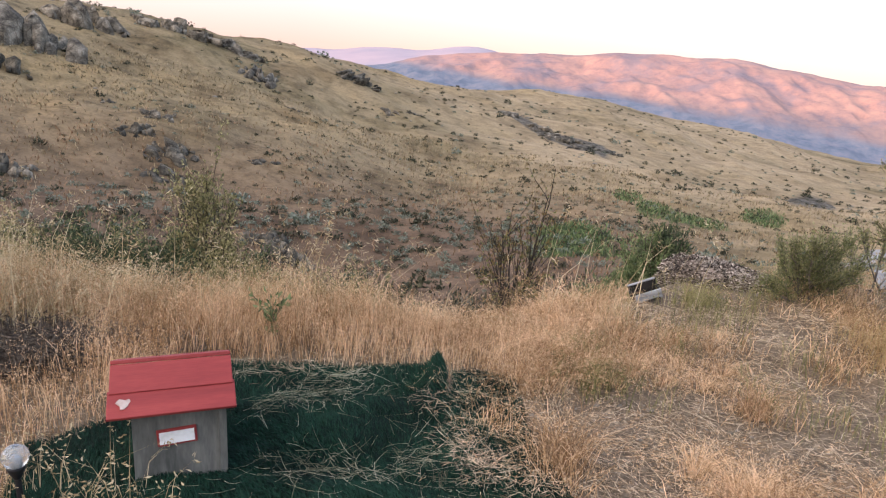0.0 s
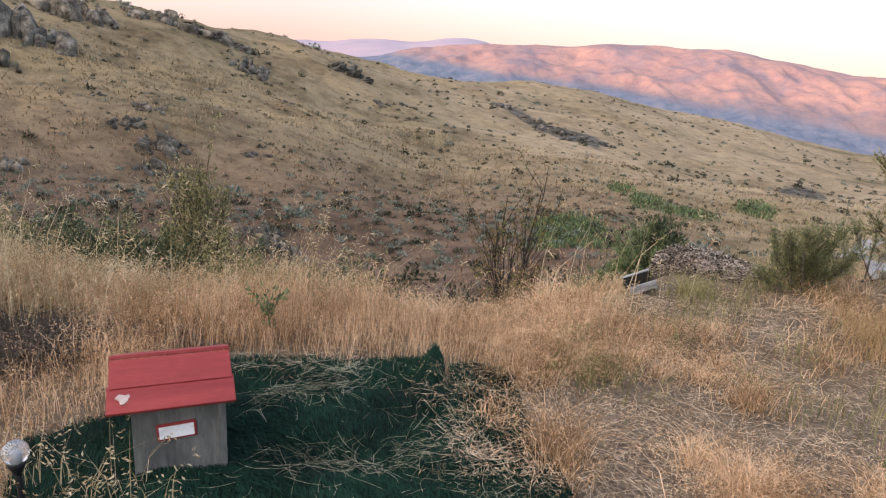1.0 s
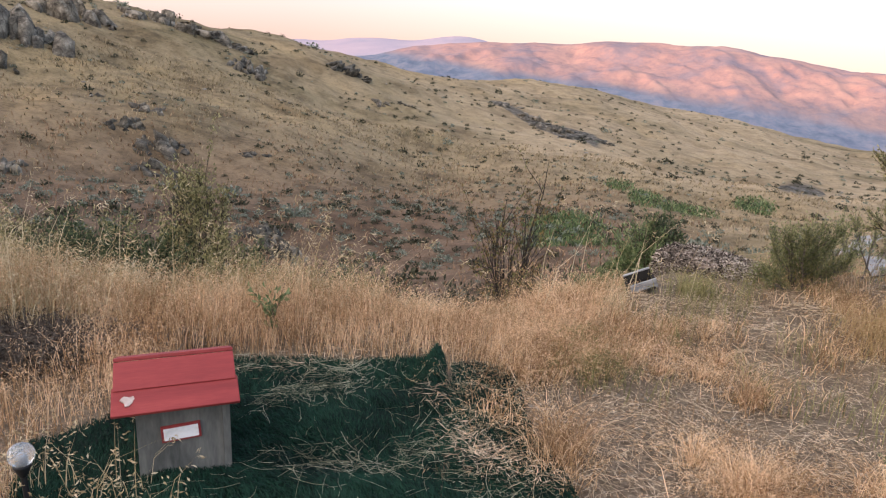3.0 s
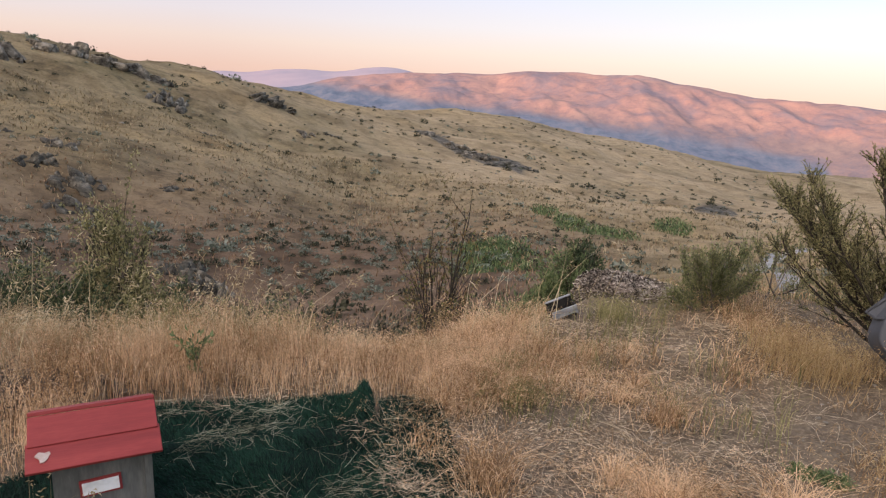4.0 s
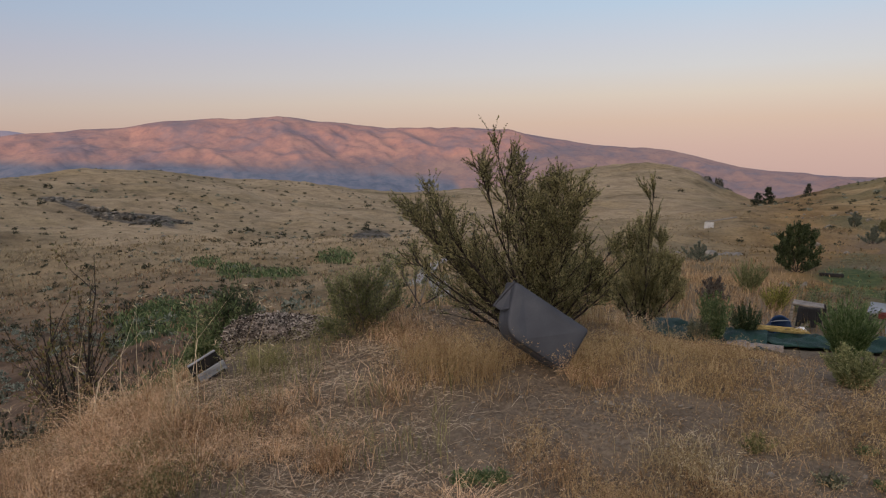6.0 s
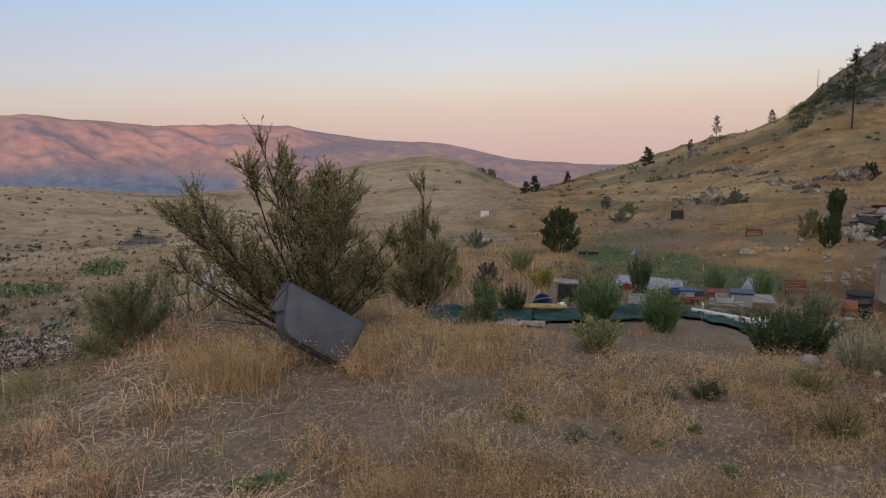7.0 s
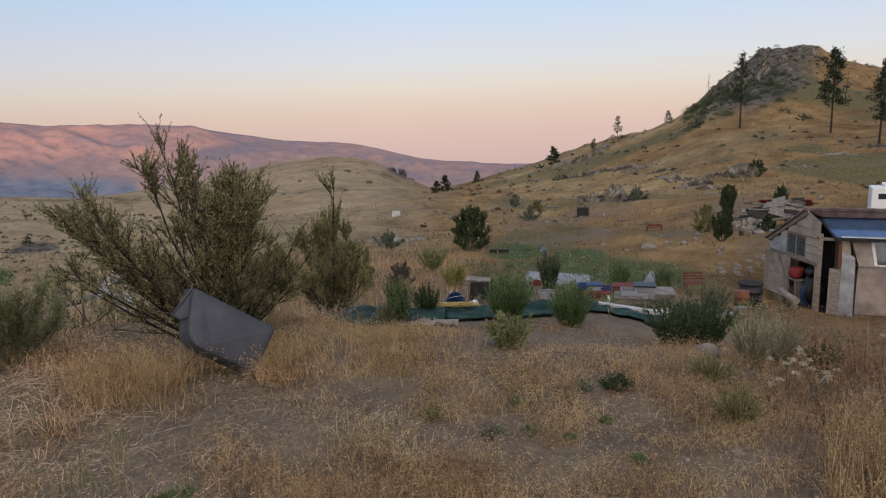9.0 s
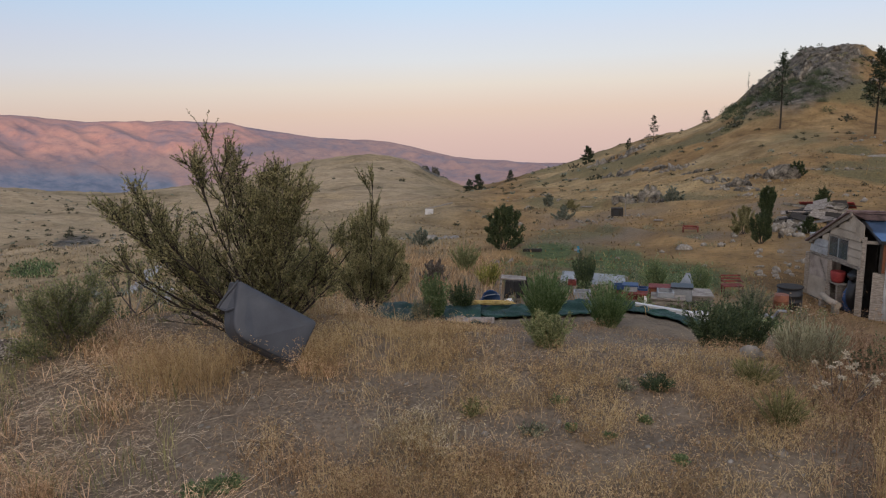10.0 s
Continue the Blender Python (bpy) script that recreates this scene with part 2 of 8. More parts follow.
# ---------------------------------------------------------------- materials
def material(name, colours, scale=6.0, rough=0.85, bump=0.25, fine=40.0, island=0.0, metal=0.0, spread=(0.3, 0.7), dist=0.01, stretch=(1, 1, 1), spec=0.3, crack=0.0):
    """A surface of two or three colours mixed by noise at two scales, with a fine relief; island: how far single pieces differ."""
    m = bpy.data.materials.new(name)
    m.use_nodes = True
    nt = m.node_tree
    nd, ln = nt.nodes, nt.links
    b = nd["Principled BSDF"]
    b.inputs["Roughness"].default_value = rough
    b.inputs["Metallic"].default_value = metal
    b.inputs["Specular IOR Level"].default_value = spec
    tc = nd.new("ShaderNodeTexCoord")
    mp = nd.new("ShaderNodeMapping")
    mp.inputs["Scale"].default_value = stretch
    ln.new(tc.outputs["Object"], mp.inputs[0])
    n1, n2 = nd.new("ShaderNodeTexNoise"), nd.new("ShaderNodeTexNoise")
    n1.inputs["Scale"].default_value, n1.inputs["Detail"].default_value = scale, 5
    n2.inputs["Scale"].default_value, n2.inputs["Detail"].default_value = fine, 3
    for n in (n1, n2):
        ln.new(mp.outputs[0], n.inputs["Vector"])
    add = nd.new("ShaderNodeMath")
    add.operation = "MULTIPLY_ADD"
    add.inputs[1].default_value = 0.35
    sub = nd.new("ShaderNodeMath")
    sub.operation = "SUBTRACT"
    sub.inputs[1].default_value = 0.175
    ln.new(n2.outputs[0], add.inputs[0])
    ln.new(n1.outputs[0], add.inputs[2])
    ln.new(add.outputs[0], sub.inputs[0])
    src = sub.outputs[0]
    if island:
        geo = nd.new("ShaderNodeNewGeometry")
        a2 = nd.new("ShaderNodeMath")
        a2.operation = "MULTIPLY_ADD"
        a2.inputs[1].default_value = island
        s2 = nd.new("ShaderNodeMath")
        s2.operation = "SUBTRACT"
        s2.inputs[1].default_value = island / 2
        ln.new(geo.outputs["Random Per Island"], a2.inputs[0])
        ln.new(src, a2.inputs[2])
        ln.new(a2.outputs[0], s2.inputs[0])
        src = s2.outputs[0]
    ramp = nd.new("ShaderNodeValToRGB")
    el = ramp.color_ramp.elements
    while len(el) < len(colours):
        el.new(0.5)
    for i, c in enumerate(colours):
        el[i].position = spread[0] + (spread[1] - spread[0]) * i / max(1, len(colours) - 1)
        el[i].color = (*c, 1)
    ln.new(src, ramp.inputs[0])
    ln.new(ramp.outputs[0], b.inputs["Base Color"])
    if crack:
        # dark joints through the stone
        bend = nd.new("ShaderNodeMix")
        bend.data_type = "VECTOR"
        bend.inputs["Factor"].default_value = 0.55
        ln.new(mp.outputs[0], bend.inputs["A"])
        ln.new(n1.outputs[1], bend.inputs["B"])
        vor = nd.new("ShaderNodeTexVoronoi")
        vor.feature = "DISTANCE_TO_EDGE"
        vor.inputs["Scale"].default_value = crack
        ln.new(bend.outputs["Result"], vor.inputs["Vector"])
        joint = nd.new("ShaderNodeValToRGB")
        joint.color_ramp.elements[0].position, joint.color_ramp.elements[0].color = 0.0, (0.50, 0.47, 0.44, 1)
        joint.color_ramp.elements[1].position, joint.color_ramp.elements[1].color = 0.05, (1, 1, 1, 1)
        ln.new(vor.outputs["Distance"], joint.inputs[0])
        mul = nd.new("ShaderNodeMix")
        mul.data_type, mul.blend_type = "RGBA", "MULTIPLY"
        mul.inputs["Factor"].default_value = 1.0
        ln.new(ramp.outputs[0], mul.inputs["A"])
        ln.new(joint.outputs[0], mul.inputs["B"])
        ln.new(mul.outputs["Result"], b.inputs["Base Color"])
    if bump:
        bp = nd.new("ShaderNodeBump")
        bp.inputs["Strength"].default_value, bp.inputs["Distance"].default_value = bump, dist
        ln.new(n2.outputs[0], bp.inputs["Height"])
        ln.new(bp.outputs[0], b.inputs["Normal"])
    return m


def leaf_material(name, colours, rough=0.7, through=0.25):
    """Leaves and straw: coloured piece by piece, letting some light through."""
    m = material(name, colours, 3.0, rough, 0, 20, 0.55, spec=0.25)
    nt = m.node_tree
    nd, ln = nt.nodes, nt.links
    b, out = nd["Principled BSDF"], nd["Material Output"]
    tr, mix = nd.new("ShaderNodeBsdfTranslucent"), nd.new("ShaderNodeMixShader")
    mix.inputs[0].default_value = through
    ln.new(b.inputs["Base Color"].links[0].from_socket, tr.inputs[0])
    ln.new(b.outputs[0], mix.inputs[1])
    ln.new(tr.outputs[0], mix.inputs[2])
    ln.new(mix.outputs[0], out.inputs[0])
    return m


def ground_material():
    m = bpy.data.materials.new("dry_ground")
    m.use_nodes = True
    nt = m.node_tree
    nd, ln = nt.nodes, nt.links
    b = nd["Principled BSDF"]
    b.inputs["Roughness"].default_value = 0.95
    b.inputs["Specular IOR Level"].default_value = 0.1
    tc = nd.new("ShaderNodeTexCoord")

    def noise_node(scale, detail=4, rough=0.55):
        n = nd.new("ShaderNodeTexNoise")
        n.inputs["Scale"].default_value, n.inputs["Detail"].default_value, n.inputs["Roughness"].default_value = scale, detail, rough
        ln.new(tc.outputs["Object"], n.inputs["Vector"])
        return n.outputs[0]

    def ramp_node(src, a, c, stops):
        r = nd.new("ShaderNodeValToRGB")
        el = r.color_ramp.elements
        while len(el) < len(stops):
            el.new(0.5)
        for i, col in enumerate(stops):
            el[i].position, el[i].color = a + (c - a) * i / (len(stops) - 1), (*col, 1)
        ln.new(src, r.inputs[0])
        return r.outputs[0]

    def mix_node(fac, a, c, mode="MIX"):
        x = nd.new("ShaderNodeMix")
        x.data_type, x.blend_type = "RGBA", mode
        if isinstance(fac, float):
            x.inputs["Factor"].default_value = fac
        else:
            ln.new(fac, x.inputs["Factor"])
        ln.new(a, x.inputs["A"])
        ln.new(c, x.inputs["B"])
        return x.outputs["Result"]

    def mask(attr, edge=None, amount=0.5):
        at = nd.new("ShaderNodeAttribute")
        at.attribute_name = attr
        if edge is None:
            return at.outputs["Fac"]
        x = nd.new("ShaderNodeMath")
        x.operation = "MULTIPLY_ADD"
        x.inputs[1].default_value = amount
        ln.new(edge, x.inputs[0])
        ln.new(at.outputs["Fac"], x.inputs[2])
        y = nd.new("ShaderNodeMapRange")
        y.inputs["From Min"].default_value, y.inputs["From Max"].default_value = 0.55 + amount * 0.3, 0.75 + amount * 0.5
        ln.new(x.outputs[0], y.inputs["Value"])
        return y.outputs[0]

    big, mid, small, grit = noise_node(0.035, 5), noise_node(0.33, 6, 0.65), noise_node(2.6, 5, 0.7), noise_node(38, 4, 0.7)
    straw = ramp_node(mid, 0.33, 0.68, [(0.120, 0.092, 0.053), (0.188, 0.143, 0.081), (0.258, 0.196, 0.113), (0.208, 0.162, 0.089)])
    drift = ramp_node(big, 0.38, 0.62, [(0.76, 0.78, 0.72), (1.0, 1.0, 1.0), (1.10, 1.06, 0.98)])
    blotch = ramp_node(noise_node(0.085, 5, 0.62), 0.36, 0.64, [(0.62, 0.575, 0.52), (1.0, 0.99, 0.97), (1.16, 1.12, 1.05)])
    col = mix_node(1.0, straw, drift, "MULTIPLY")
    col = mix_node(0.8, col, blotch, "MULTIPLY")
    speck = ramp_node(small, 0.30, 0.62, [(0.34, 0.34, 0.32), (0.95, 0.93, 0.92), (1.15, 1.10, 1.05)])
    col = mix_node(0.75, col, speck, "MULTIPLY")
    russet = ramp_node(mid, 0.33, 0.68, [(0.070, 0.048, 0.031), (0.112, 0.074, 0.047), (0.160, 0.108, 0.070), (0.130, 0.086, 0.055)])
    dry = ramp_node(mid, 0.30, 0.70, [(0.215, 0.158, 0.092), (0.315, 0.236, 0.142), (0.385, 0.292, 0.182)])
    col = mix_node(mask("pale"), col, mix_node(0.55, mix_node(0.5, dry, blotch, "MULTIPLY"), speck, "MULTIPLY"))
    golden = ramp_node(mid, 0.30, 0.70, [(0.120, 0.078, 0.035), (0.215, 0.134, 0.057), (0.290, 0.188, 0.084)])
    col = mix_node(mask("gold"), col, mix_node(0.85, mix_node(0.9, golden, blotch, "MULTIPLY"), speck, "MULTIPLY"))
    olive = ramp_node(small, 0.3, 0.7, [(0.066, 0.054, 0.025), (0.122, 0.098, 0.044), (0.180, 0.142, 0.066)])
    col = mix_node(mask("sere", mid, 0.9), col, olive)
    light = ramp_node(mid, 0.30, 0.70, [(0.190, 0.136, 0.066), (0.300, 0.217, 0.106), (0.390, 0.287, 0.150)])
    col = mix_node(mask("blond"), col, mix_node(0.8, mix_node(0.7, light, blotch, "MULTIPLY"), speck, "MULTIPLY"))
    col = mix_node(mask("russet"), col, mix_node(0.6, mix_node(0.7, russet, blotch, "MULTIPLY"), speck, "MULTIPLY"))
    soil = ramp_node(grit, 0.3, 0.72, [(0.080, 0.058, 0.038), (0.165, 0.122, 0.082), (0.29, 0.226, 0.160)])
    near = ramp_node(small, 0.35, 0.65, [(0.084, 0.061, 0.040), (0.172, 0.127, 0.084), (0.25, 0.183, 0.114)])
    near = mix_node(0.55, near, soil)
    col = mix_node(mask("near"), col, near)
    col = mix_node(mask("bare"), col, soil)
    green = ramp_node(small, 0.3, 0.7, [(0.030, 0.045, 0.018), (0.065, 0.085, 0.030), (0.13, 0.125, 0.05)])
    col = mix_node(mask("green", small, 1.1), col, green)
    stone = ramp_node(noise_node(0.7, 7, 0.75), 0.34, 0.66, [(0.028, 0.024, 0.019), (0.092, 0.079, 0.061), (0.20, 0.17, 0.132)])
    col = mix_node(mask("rock", small, 0.7), col, stone)
    # range colours paled towards lavender, with distance haze mixed in
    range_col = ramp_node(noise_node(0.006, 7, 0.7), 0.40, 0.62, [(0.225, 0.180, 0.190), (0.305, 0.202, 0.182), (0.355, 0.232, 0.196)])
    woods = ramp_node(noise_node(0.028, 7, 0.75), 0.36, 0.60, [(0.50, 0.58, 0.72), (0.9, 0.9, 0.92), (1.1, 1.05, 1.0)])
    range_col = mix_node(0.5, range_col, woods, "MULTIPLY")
    # blue shade and haze put into the colour of the range
    shade_haze = ramp_node(noise_node(0.02, 6, 0.7), 0.35, 0.65, [(0.110, 0.130, 0.168), (0.160, 0.172, 0.212), (0.225, 0.208, 0.228)])
    range_col = mix_node(mask("shade_haze", noise_node(0.005, 5, 0.6), 0.8), range_col, shade_haze)
    # pale lilac of distance haze, painted on the ridge behind
    hazed_ridge_col = ramp_node(noise_node(0.004, 5, 0.6), 0.35, 0.65, [(0.31, 0.275, 0.315), (0.38, 0.315, 0.335)])
    range_col = mix_node(mask("back"), range_col, hazed_ridge_col)
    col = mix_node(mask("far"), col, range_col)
    ln.new(col, b.inputs["Base Color"])
    bp = nd.new("ShaderNodeBump")
    bp.inputs["Strength"].default_value, bp.inputs["Distance"].default_value = 0.6, 0.02
    ln.new(grit, bp.inputs["Height"])
    b2 = nd.new("ShaderNodeBump")
    b2.inputs["Strength"].default_value, b2.inputs["Distance"].default_value = 0.5, 0.3
    ln.new(small, b2.inputs["Height"])
    ln.new(bp.outputs[0], b2.inputs["Normal"])
    b3 = nd.new("ShaderNodeBump")
    b3.inputs["Distance"].default_value = 4.0
    ln.new(mask("far"), b3.inputs["Strength"])
    ln.new(noise_node(0.03, 6, 0.62), b3.inputs["Height"])
    ln.new(b2.outputs[0], b3.inputs["Normal"])
    ln.new(b3.outputs[0], b.inputs["Normal"])
    return m


M_GROUND = ground_material()
M_STRAW = leaf_material("cheatgrass", [(0.25, 0.145, 0.070), (0.60, 0.380, 0.202), (0.86, 0.615, 0.390)], 0.8, 0.3)
M_PALE = leaf_material("pale_straw", [(0.30, 0.22, 0.115), (0.475, 0.365, 0.20), (0.63, 0.51, 0.33)], 0.7, 0.3)
M_LITTER = leaf_material("grass_litter", [(0.17, 0.120, 0.078), (0.40, 0.295, 0.195), (0.66, 0.52, 0.37)], 0.85, 0.1)
M_DULL = leaf_material("dull_grass", [(0.21, 0.125, 0.062), (0.38, 0.240, 0.122), (0.50, 0.345, 0.188)], 0.85, 0.2)
M_STALK = leaf_material("bleached_stalk", [(0.34, 0.24, 0.15), (0.56, 0.42, 0.27), (0.76, 0.61, 0.43)], 0.7, 0.15)
M_TURFSTRAW = leaf_material("turf_straw", [(0.22, 0.20, 0.12), (0.40, 0.36, 0.235), (0.60, 0.55, 0.40)], 0.7, 0.15)
M_GOLD = leaf_material("golden_straw", [(0.26, 0.165, 0.075), (0.43, 0.295, 0.14), (0.57, 0.415, 0.22)], 0.8, 0.3)
M_RUSSET = leaf_material("russet_grass", [(0.135, 0.080, 0.044), (0.250, 0.150, 0.084), (0.36, 0.232, 0.138)], 0.85, 0.2)
M_HILLGOLD = leaf_material("hillside_straw", [(0.085, 0.056, 0.024), (0.205, 0.131, 0.054), (0.350, 0.232, 0.104)], 0.85, 0.2)
M_HILLBLOND = leaf_material("hillside_blond_straw", [(0.16, 0.113, 0.054), (0.29, 0.208, 0.104), (0.42, 0.312, 0.170)], 0.85, 0.2)
M_HILLDRY = leaf_material("hillside_grass", [(0.160, 0.118, 0.064), (0.275, 0.206, 0.116), (0.39, 0.300, 0.180)], 0.85, 0.2)
M_YELLOWGREEN = leaf_material("rabbitbrush_bloom", [(0.12, 0.125, 0.030), (0.25, 0.235, 0.055), (0.42, 0.37, 0.09)], 0.8, 0.3)
M_GREENGRASS = leaf_material("green_grass", [(0.12, 0.115, 0.045), (0.23, 0.21, 0.085), (0.36, 0.31, 0.14)], 0.8, 0.3)
M_BITTER = leaf_material("bitterbrush_leaf", [(0.115, 0.110, 0.046), (0.225, 0.202, 0.086), (0.36, 0.312, 0.148)], 0.7, 0.25)
M_OLIVE = leaf_material("olive_leaf", [(0.11, 0.122, 0.048), (0.205, 0.212, 0.088), (0.33, 0.32, 0.15)], 0.7, 0.3)
M_MEADOW = leaf_material("meadow_leaf", [(0.040, 0.062, 0.022), (0.078, 0.110, 0.038), (0.135, 0.165, 0.062)], 0.65, 0.25)
M_DARKLEAF = leaf_material("dark_leaf", [(0.030, 0.045, 0.020), (0.060, 0.082, 0.034), (0.105, 0.125, 0.055)], 0.65, 0.2)
M_WEED = leaf_material("weed_leaf", [(0.080, 0.115, 0.045), (0.145, 0.19, 0.075), (0.25, 0.28, 0.125)], 0.6, 0.3)
M_SAGE = leaf_material("sage_leaf", [(0.10, 0.105, 0.062), (0.185, 0.185, 0.110), (0.29, 0.275, 0.17)], 0.8, 0.2)
M_PALESAGE = leaf_material("pale_sage_leaf", [(0.165, 0.155, 0.092), (0.285, 0.265, 0.160), (0.42, 0.385, 0.25)], 0.8, 0.2)
M_WILLOW = leaf_material("willowy_leaf", [(0.062, 0.102, 0.034), (0.118, 0.172, 0.060), (0.21, 0.265, 0.11)], 0.6, 0.3)
M_CHIP = leaf_material("loose_chip", [(0.035, 0.027, 0.021), (0.17, 0.132, 0.104), (0.50, 0.43, 0.36)], 0.9, 0.05)
M_BLUESAGE = leaf_material("blue_sage_leaf", [(0.095, 0.110, 0.080), (0.175, 0.195, 0.145), (0.27, 0.28, 0.215)], 0.8, 0.2)
M_SCRUB = leaf_material("hill_scrub_leaf", [(0.022, 0.024, 0.013), (0.048, 0.048, 0.026), (0.095, 0.09, 0.055)], 0.85, 0.15)
M_NEEDLE = leaf_material("pine_needles", [(0.014, 0.022, 0.012), (0.030, 0.042, 0.020), (0.055, 0.068, 0.032)], 0.7, 0.1)
M_RUST_LEAF = leaf_material("rusty_leaf", [(0.11, 0.075, 0.03), (0.19, 0.13, 0.05), (0.15, 0.15, 0.05)], 0.7, 0.2)
M_PETAL = leaf_material("dry_petals", [(0.32, 0.26, 0.17), (0.46, 0.385, 0.265), (0.58, 0.51, 0.38)], 0.8, 0.2)
M_DARKBARK = material("dark_bark", [(0.016, 0.012, 0.009), (0.034, 0.026, 0.019), (0.065, 0.052, 0.040)], 30, 0.95, 0.5, 120, stretch=(1, 1, 0.25))
M_BARK = material("bark", [(0.045, 0.034, 0.026), (0.10, 0.075, 0.055), (0.17, 0.135, 0.10)], 30, 0.95, 0.6, 120, stretch=(1, 1, 0.25))
M_TWIG = material("grey_twig", [(0.07, 0.055, 0.045), (0.14, 0.115, 0.095), (0.22, 0.19, 0.16)], 20, 0.9, 0.3, 90, 0.4)
M_ROCK = material("granite", [(0.036, 0.029, 0.021), (0.104, 0.087, 0.064), (0.182, 0.153, 0.113), (0.33, 0.280, 0.212)], 0.8, 0.94, 1.0, 4.5, dist=0.22, spread=(0.32, 0.70), crack=0.9)
M_DARKROCK = material("lichen_rock", [(0.026, 0.022, 0.016), (0.062, 0.053, 0.039), (0.115, 0.099, 0.073), (0.21, 0.178, 0.134)], 1.1, 0.95, 1.0, 5.5, dist=0.18, spread=(0.32, 0.72), crack=1.3)
M_STONE = material("pebble_stone", [(0.12, 0.10, 0.080), (0.21, 0.18, 0.14), (0.31, 0.27, 0.22)], 9, 0.9, 0.4, 60)
M_RED = material("red_paint", [(0.190, 0.024, 0.022), (0.235, 0.031, 0.028), (0.280, 0.042, 0.036)], 5, 0.62, 0.25, 60, stretch=(0.4, 3, 3), dist=0.002)
M_GREYWALL = material("weathered_plywood", [(0.065, 0.067, 0.060), (0.105, 0.105, 0.093), (0.16, 0.155, 0.138)], 7, 0.9, 0.35, 50, stretch=(2.5, 2.5, 0.5), dist=0.003)
M_WHITE = material("white_paint", [(0.60, 0.59, 0.56), (0.74, 0.73, 0.71), (0.80, 0.79, 0.77)], 12, 0.6, 0.1, 70)
M_BARE_WOOD = material("flaked_wood", [(0.30, 0.20, 0.16), (0.45, 0.34, 0.28), (0.55, 0.43, 0.36)], 30, 0.9, 0.2, 100)
M_TURF = material("artificial_turf", [(0.0015, 0.007, 0.004), (0.003, 0.015, 0.008), (0.006, 0.026, 0.014)], 5, 0.95, 0.7, 220, dist=0.004, spec=0.1)
M_TURFBLADE = leaf_material("turf_fibres", [(0.0015, 0.009, 0.005), (0.0042, 0.023, 0.012), (0.013, 0.050, 0.027)], 0.8, 0.1)
M_NET = material("green_mesh", [(0.003, 0.015, 0.008), (0.005, 0.027, 0.014), (0.013, 0.046, 0.024)], 4, 0.7, 0.4, 120)
M_PLASTIC = material("grey_plastic", [(0.026, 0.028, 0.034), (0.036, 0.038, 0.045), (0.050, 0.052, 0.058)], 5, 0.5, 0.12, 160, dist=0.002, spec=0.4)
M_BLACK = material("black_plastic", [(0.012, 0.012, 0.013), (0.022, 0.022, 0.023)], 8, 0.45, 0.1, 60)
M_TROUGH = material("bleached_board", [(0.17, 0.17, 0.17), (0.265, 0.265, 0.265), (0.35, 0.35, 0.345)], 12, 0.9, 0.4, 80, stretch=(0.6, 2, 4), dist=0.003)
M_PLANK = material("grey_plank", [(0.12, 0.10, 0.082), (0.20, 0.17, 0.14), (0.30, 0.26, 0.215)], 9, 0.9, 0.4, 60, stretch=(1, 1, 5))
M_SIDING = material("cream_siding", [(0.235, 0.195, 0.148), (0.315, 0.262, 0.20), (0.375, 0.318, 0.25)], 2.2, 0.85, 0.25, 24)
M_PLY = material("stained_plywood", [(0.15, 0.12, 0.095), (0.27, 0.22, 0.18), (0.36, 0.30, 0.25)], 2.5, 0.9, 0.3, 30)
M_ROOF = material("brown_roofing", [(0.075, 0.050, 0.048), (0.125, 0.085, 0.08), (0.17, 0.12, 0.11)], 4, 0.75, 0.3, 40)
M_METAL = material("dull_tin", [(0.20, 0.205, 0.21), (0.31, 0.315, 0.32), (0.42, 0.425, 0.43)], 3, 0.45, 0.2, 40, metal=0.4)
# dark boards and iron; also painted shade inside the shed and trough
M_DARKIN = material("dark_timber_and_shade", [(0.018, 0.015, 0.013), (0.035, 0.030, 0.026)], 4, 0.95, 0.2, 30)
M_BLUE = material("blue_plastic", [(0.012, 0.030, 0.085), (0.02, 0.05, 0.12)], 6, 0.5, 0.1, 50)
M_TEAL = material("turquoise_plastic", [(0.02, 0.13, 0.19), (0.04, 0.20, 0.27)], 6, 0.5, 0.1, 50)
M_ORANGE = material("orange_plastic", [(0.13, 0.045, 0.022), (0.19, 0.070, 0.033)], 6, 0.7, 0.2, 50)
M_RUST = material("rusty_red", [(0.07, 0.016, 0.012), (0.13, 0.028, 0.020), (0.18, 0.045, 0.03)], 9, 0.8, 0.3, 70)
M_TARP = material("grey_sheet", [(0.14, 0.145, 0.145), (0.205, 0.21, 0.212), (0.28, 0.285, 0.285)], 2, 0.7, 0.2, 30)
M_CHIPS = material("wood_chips", [(0.030, 0.023, 0.018), (0.090, 0.070, 0.056), (0.24, 0.19, 0.155)], 12, 0.95, 0.3, 50, 0.6)
M_GRAVEL = material("pale_gravel", [(0.18, 0.17, 0.16), (0.25, 0.24, 0.225), (0.33, 0.315, 0.295)], 1.5, 0.95, 0.3, 20)
M_BOARD = material("dull_white_board", [(0.34, 0.33, 0.31), (0.44, 0.43, 0.41), (0.52, 0.51, 0.49)], 3, 0.8, 0.2, 30)
M_ROPE = material("yellow_rope", [(0.35, 0.24, 0.07), (0.48, 0.35, 0.13)], 12, 0.8, 0.2, 60)


def glass_material(name, tint, rough=0.05):
    m = bpy.data.materials.new(name)
    m.use_nodes = True
    b = m.node_tree.nodes["Principled BSDF"]
    b.inputs["Base Color"].default_value = (*tint, 1)
    b.inputs["Roughness"].default_value = rough
    b.inputs["IOR"].default_value = 1.5
    b.inputs["Transmission Weight"].default_value = 0.85
    return m


